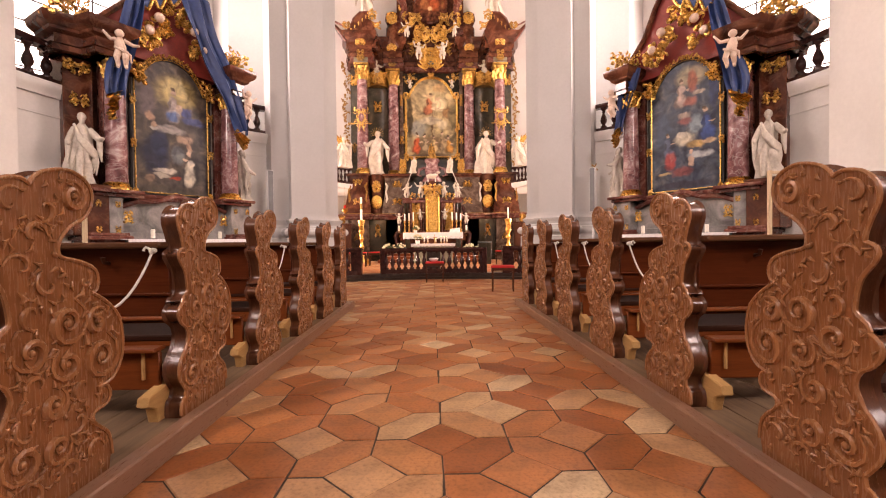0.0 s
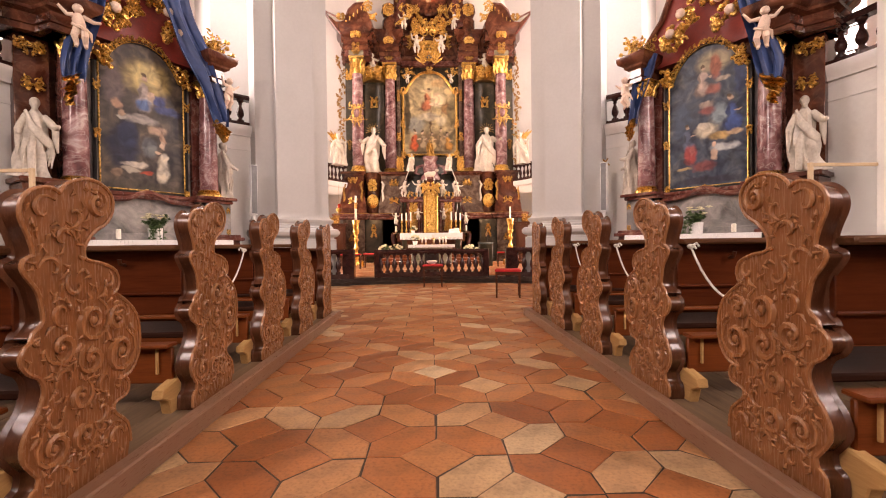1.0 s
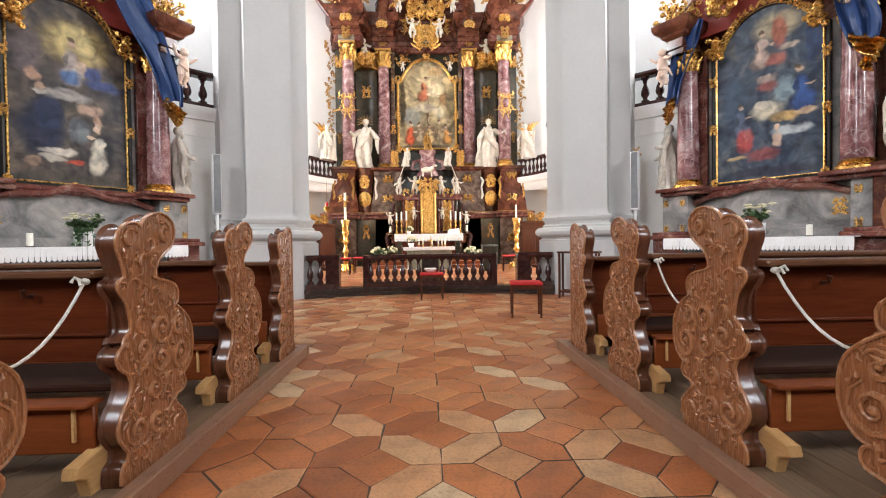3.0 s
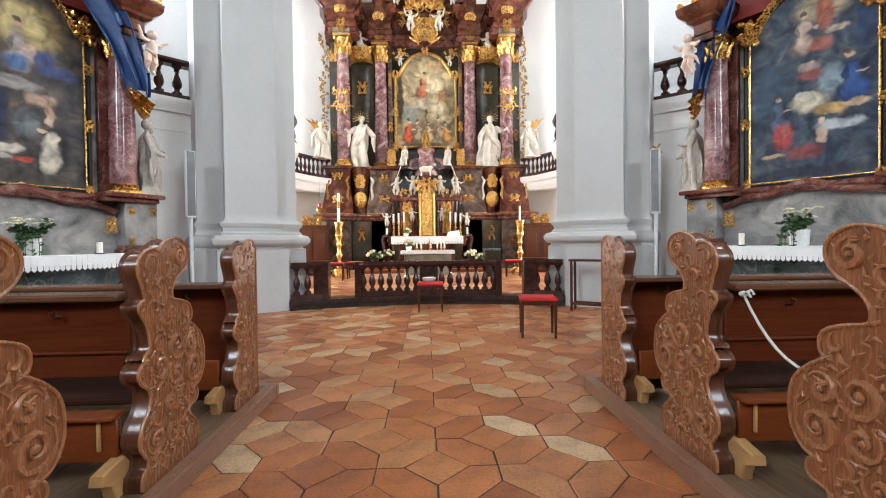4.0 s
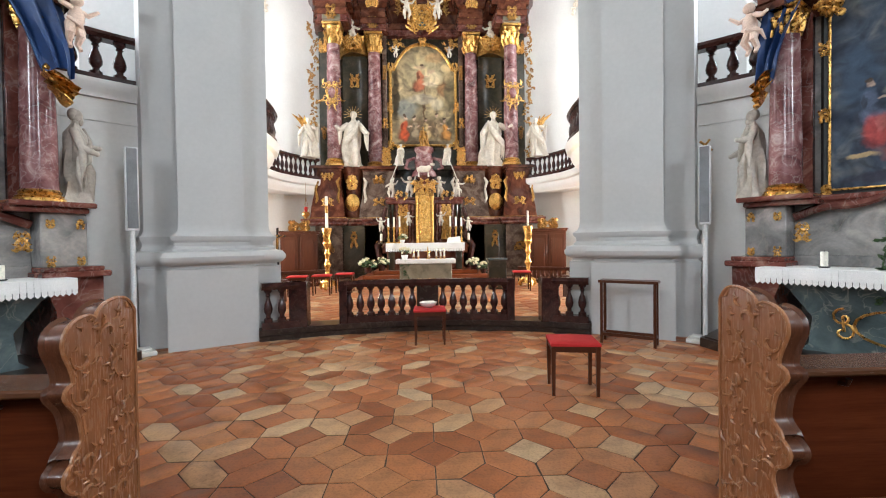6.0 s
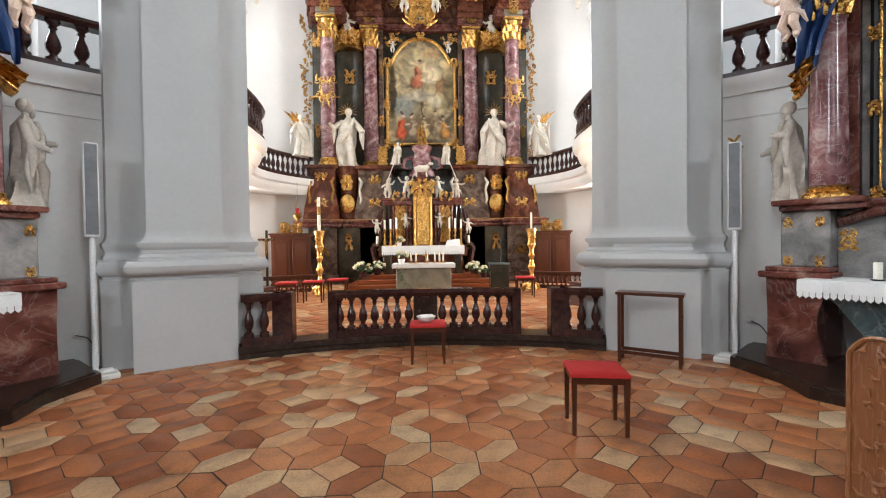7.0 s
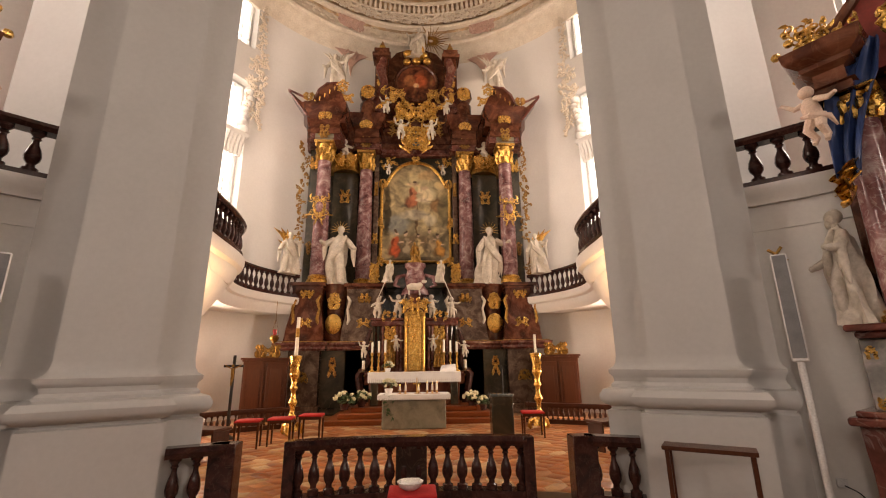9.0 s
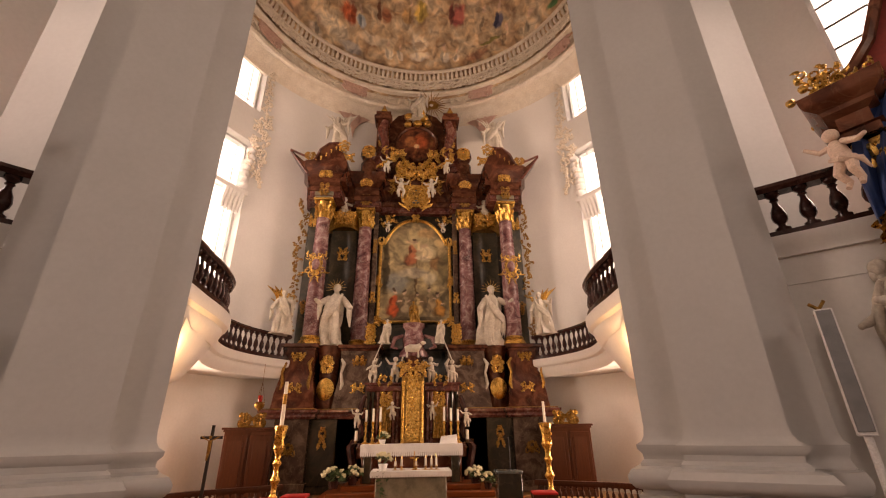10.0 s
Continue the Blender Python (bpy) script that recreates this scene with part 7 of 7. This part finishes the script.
def bouquet(name, x, y, z, r, n, seed, label, pot=True, trail=0):
    rnd = random.Random(seed)
    th = thing(name, label, "plant", pose(x, y, z), "flowers in the chancel")
    part("pot", Shape().lathe([(r * 0.35, 0), (r * 0.5, r * 0.6), (r * 0.45, r * 0.6)], 14), BALUSTER if pot else PORCELAIN, th)
    lv, fl = Shape(), Shape()
    for k in range(n * 4):
        a, b, d = rnd.uniform(0, 6.28), rnd.uniform(0, 1.4), r * rnd.uniform(0.6, 1.05)
        c = Vector((d * math.cos(a) * math.cos(b), d * math.sin(a) * math.cos(b), r * 0.7 + d * math.sin(b) * 0.8))
        if k < trail:
            c = Vector((rnd.uniform(-0.1, 0.12), -0.2 + rnd.uniform(-0.04, 0.02), -rnd.uniform(0, 0.55)))
        mm = Matrix.Translation(c) @ Euler((rnd.uniform(-1, 1), rnd.uniform(-1, 1), a)).to_matrix().to_4x4()
        q = r * rnd.uniform(0.16, 0.3)
        lv.add(Shape().loft([[(0, -q, zz), (q * 0.5, 0, zz + 0.01), (0, q, zz), (-q * 0.5, 0, zz + 0.01)] for zz in (0, 0.004)]), mm)
    for k in range(n):
        a, b = rnd.uniform(0, 6.28), rnd.uniform(0.15, 1.4)
        c = Vector((r * math.cos(a) * math.cos(b), r * math.sin(a) * math.cos(b), r * 0.75 + r * 0.85 * math.sin(b)))
        fl.ball(tuple(c), r * rnd.uniform(0.13, 0.2), 8, 5)
        for j in range(5):
            u = c + Vector((rnd.uniform(-1, 1), rnd.uniform(-1, 1), rnd.uniform(-0.5, 1))) * r * 0.16
            fl.ball(tuple(u), r * 0.08, 6, 4)
    part("leaves", lv, LEAF, th)
    part("blossoms", fl, PETAL, th)


bouquet("flower_pot", -1.75, 17.6, 0.45, 0.26, 16, 1, "cream hydrangeas with green leaves in a dark pot")
bouquet("flower_pot", -1.35, 17.75, 0.5, 0.24, 14, 2, "cream hydrangeas with green leaves in a dark pot")
bouquet("flower_pot", 1.5, 17.7, 0.45, 0.25, 15, 3, "pale roses with green leaves in a dark pot")
bouquet("flower_pot", 1.75, 17.5, 0.4, 0.2, 10, 4, "pale roses with green leaves in a dark pot")
bouquet("flower_arrangement", -0.58, 16.42, 0.89, 0.2, 14, 5, "white flowers and trailing greenery on the sandstone altar", False, 26)
bouquet("flower_arrangement", -0.72, 18.05, 1.34, 0.17, 8, 6, "white lilies with greenery on the high altar", False)

steps = thing("altar_steps", "three dark wooden steps up to the high altar", "steps")
for i in range(3):
    part("step", Shape().box(-2.15 + 0.28 * i, 2.15 - 0.28 * i, 17.0 + 0.28 * i, 19.2, 0.15 + 0.117 * i, 0.15 + 0.117 * (i + 1) - 0.002, 0.015), KNEEL, steps)

lec = thing("lectern", "dark stone lectern block with a microphone", "lectern", pose(1.8, 15.35, 0.15))
part("body", Shape().box(-0.22, 0.22, -0.15, 0.15, 0, 0.74, 0.012), DARKM, lec)
part("desk", Shape().box(-0.24, 0.24, -0.18, 0.2, 0.74, 0.79, 0.012), TEALM, lec)
part("microphone", Shape().tube([(0.05, 0, 0.79), (0.05, -0.02, 1.1), (0.02, -0.1, 1.35)], [0.008, 0.007, 0.012], 6), BLACK, lec, "thin black microphone")

for x, wax, lab in ((-2.58, 0.82, "tall gilded candlestick with the paschal candle"), (2.74, 0.4, "tall gilded candlestick with a white candle")):
    th = thing("standing_candlestick", lab, "candlestick", pose(x, 15.9, 0.15), "standing candlesticks")
    prof = [(0.15, 0.08), (0.12, 0.16), (0.06, 0.24), (0.09, 0.34), (0.045, 0.42), (0.05, 0.55), (0.095, 0.64), (0.05, 0.74), (0.045, 0.86), (0.085, 0.93), (0.05, 1.0), (0.06, 1.1), (0.11, 1.2), (0.075, 1.34), (0.1, 1.48), (0.12, 1.55), (0.13, 1.6), (0.04, 1.62)]
    part("stem", Shape().lathe(prof, 16, lobes=6, lobe=0.06), GOLD, th, "turned gilded stem")
    for i in range(3):
        a = 2 * math.pi * i / 3 + 0.5
        part("foot", Shape().tube([(0.1 * math.cos(a), 0.1 * math.sin(a), 0.2), (0.2 * math.cos(a), 0.2 * math.sin(a), 0.16), (0.24 * math.cos(a), 0.24 * math.sin(a), 0.05), (0.2 * math.cos(a), 0.2 * math.sin(a), 0.0)], [0.05, 0.06, 0.05, 0.035], 7), GOLD, th)
    part("angel_knop", at(gold_spray(0.2, 0.3, 141, 6, 0.025, 0.05), 0, -0.07, 1.38), GOLD, th)
    part("wax_candle", Shape().lathe([(0.04 if wax > 0.5 else 0.028, 1.62), (0.036 if wax > 0.5 else 0.026, 1.62 + wax)], 14), WAX, th, "white wax candle")
    if wax > 0.5:
        part("candle_band", Shape().lathe([(0.0415, 2.0), (0.0415, 2.2)], 14), OLDGOLD, th, "gilded decoration on the candle")

for x, y, turn in ((-2.95, 14.5, 8), (-2.45, 14.75, 4), (-2.0, 15.2, 0), (2.35, 15.0, -6)):
    stool(x, y, 0.15, turn, "wooden stool with a red felt seat in the chancel", "stools in the chancel")

for sx in (-1, 1):
    cb = thing("cabinet", "dark wooden sacristy cupboard below the gallery", "cabinet", pose(sx * 3.95, 18.2, 0.15, 0, 0, -sx * 14), "cupboards in the chancel")
    part("body", Shape().box(-0.55, 0.55, -0.25, 0.35, 0, 1.55, 0.012), CASE, cb)
    part("cornice", Shape().box(-0.62, 0.62, -0.32, 0.4, 1.55, 1.6, 0.012).box(-0.58, 0.58, -0.28, 0.36, 1.5, 1.55, 0.008), CASE, cb)
    for i in (-1, 1):
        d = part("door", Shape().box(i * 0.27 - 0.24, i * 0.27 + 0.24, -0.275, -0.25, 0.12, 1.42, 0.008), CASE, cb)
        part("door_panel", Shape().box(i * 0.27 - 0.16, i * 0.27 + 0.16, -0.287, -0.275, 0.24, 1.3, 0.01), CASE, d)
    alone("gilt_ornament", at(gold_spray(0.9, 0.3, 151, 8, 0.045, 0.1), 0, 0, 0.16).add(Shape().box(-0.3, 0.3, -0.06, 0.06, 0, 0.05, 0.01)), OLDGOLD, "gilded scrollwork on top of a cupboard", "ornament", pose(sx * 3.95, 18.2, 1.75, 0, 0, -sx * 14), "gilded cupboard crests")
    ed = [(sx * x, y) for x, y in [(2.75, 17.1), (3.2, 16.75), (3.7, 16.5), (4.2, 16.2), (4.6, 15.8)]]
    th = rails(ed, 0.15, 0.46, CASE, "low_railing", "low dark wooden railing in a curve", 0.12, 0.035, wide=0.06)
lamp = thing("sanctuary_lamp", "hanging silver sanctuary lamp with a red glass", "lamp", pose(-3.3, 16.6, 2.05))
part("bowl", Shape().lathe([(0.015, 0), (0.03, 0.03), (0.09, 0.08), (0.11, 0.14), (0.08, 0.17), (0.1, 0.19)], 14), OLDGOLD, lamp)
part("glass", Shape().lathe([(0.035, 0.19), (0.05, 0.25), (0.05, 0.33)], 12), RUBY, lamp, "red glass cup")
for i in range(3):
    a = 2 * math.pi * i / 3
    part("chain", Shape().tube([(0.1 * math.cos(a), 0.1 * math.sin(a), 0.18), (0, 0, 0.6)], 0.004, 4), OLDGOLD, lamp)
part("hanger", Shape().tube([(0, 0, 0.6), (0, 0, 1.0)], 0.005, 4), OLDGOLD, lamp)
cx = thing("processional_cross", "dark standing crucifix with a gilded plain figure", "cross", pose(-3.72, 15.5, 0.15))
part("shaft", Shape().box(-0.025, 0.025, -0.02, 0.02, 0.03, 1.62, 0.004), BLACK, cx)
part("arm", Shape().box(-0.2, 0.2, -0.02, 0.02, 1.38, 1.43, 0.004), BLACK, cx)
part("foot", Shape().lathe([(0.16, 0), (0.16, 0.03), (0.05, 0.08)], 14), BLACK, cx)
part("figure", Shape().tube([(0, -0.05, 1.36), (0.01, -0.05, 1.2), (-0.01, -0.05, 1.02)], [0.03, 0.035, 0.015], 7).tube([(-0.16, -0.04, 1.42), (0, -0.05, 1.34), (0.16, -0.04, 1.42)], 0.012, 6).ball((0, -0.055, 1.41), 0.03, 8, 5), OLDGOLD, cx)
for sx in (-1, 1):
    kn = thing("prayer_desk", "low wooden bench with a white cloth near the pier", "bench", pose(sx * 3.3, 13.6, 0.15, 0, 0, sx * 20), "benches by the piers")
    part("desk", Shape().box(-0.35, 0.35, -0.2, 0.2, 0.42, 0.47, 0.01), CASE, kn)
    part("side", Shape().box(-0.33, -0.29, -0.17, 0.17, 0, 0.42, 0.006), CASE, kn)
    part("side", Shape().box(0.29, 0.33, -0.17, 0.17, 0, 0.42, 0.006), CASE, kn)


# ---- floor tiles: squares on the diagonal between long hexagons ----
PITCH, SQ = 0.437, 0.235
WD = PITCH - SQ
JOINT = 0.0045


def tile(outline, seed):
    """A worn clay tile with eased edges, its top at z = 0."""
    rnd = random.Random(seed)
    n = len(outline)
    wob = [(x * (1 - JOINT / max(0.02, math.hypot(x, y))) + rnd.uniform(-0.0025, 0.0025), y * (1 - JOINT / max(0.02, math.hypot(x, y))) + rnd.uniform(-0.0025, 0.0025)) for x, y in outline]
    s = Shape()
    s.loft([[(x, y, -0.02) for x, y in wob], [(x, y, -0.003) for x, y in wob], [(x * 0.965, y * 0.965, 0.0) for x, y in wob]])
    s.f = [f for f in s.f if f != tuple(range(n - 1, -1, -1))]
    return s


h, w = SQ / 2, WD / 2
SQUARE = [(-h, -h), (h, -h), (h, h), (-h, h)]
HEX_V = [(-w, -h), (0, -h - w), (w, -h), (w, h), (0, h + w), (-w, h)]
HEX_H = [(-h - w, 0), (-h, -w), (h, -w), (h + w, 0), (h, w), (-h, w)]
kinds = [[tile(o, 9 * k + v) for v in range(5)] for k, o in enumerate((SQUARE, HEX_V, HEX_H))]
turn45 = Matrix.Rotation(radians(45), 4, "Z")
rnd = random.Random(4)
cells = []
for i in range(-30, 31):
    for j in range(-30, 31):
        for k, (dx, dy) in enumerate(((0, 0), (PITCH / 2, 0), (0, PITCH / 2))):
            v = turn45 @ Vector((i * PITCH + dx, j * PITCH + dy, 0))
            x, y = v.x + 0.005, v.y + 6.69
            aisle = abs(x) < 1.3 and -3.4 < y < 6.8
            crossing = y > 6.3 and abs(x) < 5.4 and (x * x + (y - NC) ** 2 < 6.3 ** 2) and not (abs(x) < 2.55 and math.hypot(x, y - NC) > 5.5) and not (abs(x) >= 2.55 and y > 10.9)
            if aisle or crossing:
                cells.append((x, y, k))
floor_ob = bpy.data.objects["floor"]
cells.sort(key=lambda c: (not (abs(c[0]) < 1.3 and 1.2 < c[1] < 8.6), abs(c[1] - 4.8)))
meshes = {}
rest = Shape()
for n, (x, y, k) in enumerate(cells):
    var = rnd.randrange(5)
    m = Matrix.Translation((x, y, rnd.uniform(-0.002, 0.0015))) @ turn45 @ Euler((rnd.uniform(-0.006, 0.006), rnd.uniform(-0.006, 0.006), rnd.uniform(-0.008, 0.008))).to_matrix().to_4x4()
    if n < 300:
        if (k, var) not in meshes:
            me = bpy.data.meshes.new("tile")
            me.from_pydata(kinds[k][var].v, [], kinds[k][var].f)
            me.materials.append(TILE)
            meshes[k, var] = me
        ob = new("tile", meshes[k, var])
        ob.parent = floor_ob
        ob.matrix_local = m
    else:
        rest.add(kinds[k][var], m)
tagged(part("tiles", rest, TILE, floor_ob), "worn terracotta floor tiles in orange and cream", "", kind="stuff")

# the same clay tiles in the chancel
chancel_floor_ob = bpy.data.objects["chancel_floor"]
far = Shape()
for i in range(-24, 25):
    for j in range(-24, 25):
        for k, (dx, dy) in enumerate(((0, 0), (PITCH / 2, 0), (0, PITCH / 2))):
            v = turn45 @ Vector((i * PITCH + dx, j * PITCH + dy, 0))
            x, y = v.x, v.y + 14.5
            if abs(x) < 4.6 and y < 18.4 and math.hypot(x, y - NC) > 5.95 and (abs(x) < 2.4 or y > 11.9):
                far.add(kinds[k][rnd.randrange(5)], Matrix.Translation((x, y, 0.151)) @ turn45)
tagged(part("tiles", far, TILE, chancel_floor_ob), "honey-orange clay tiles of the chancel floor", "", kind="stuff")
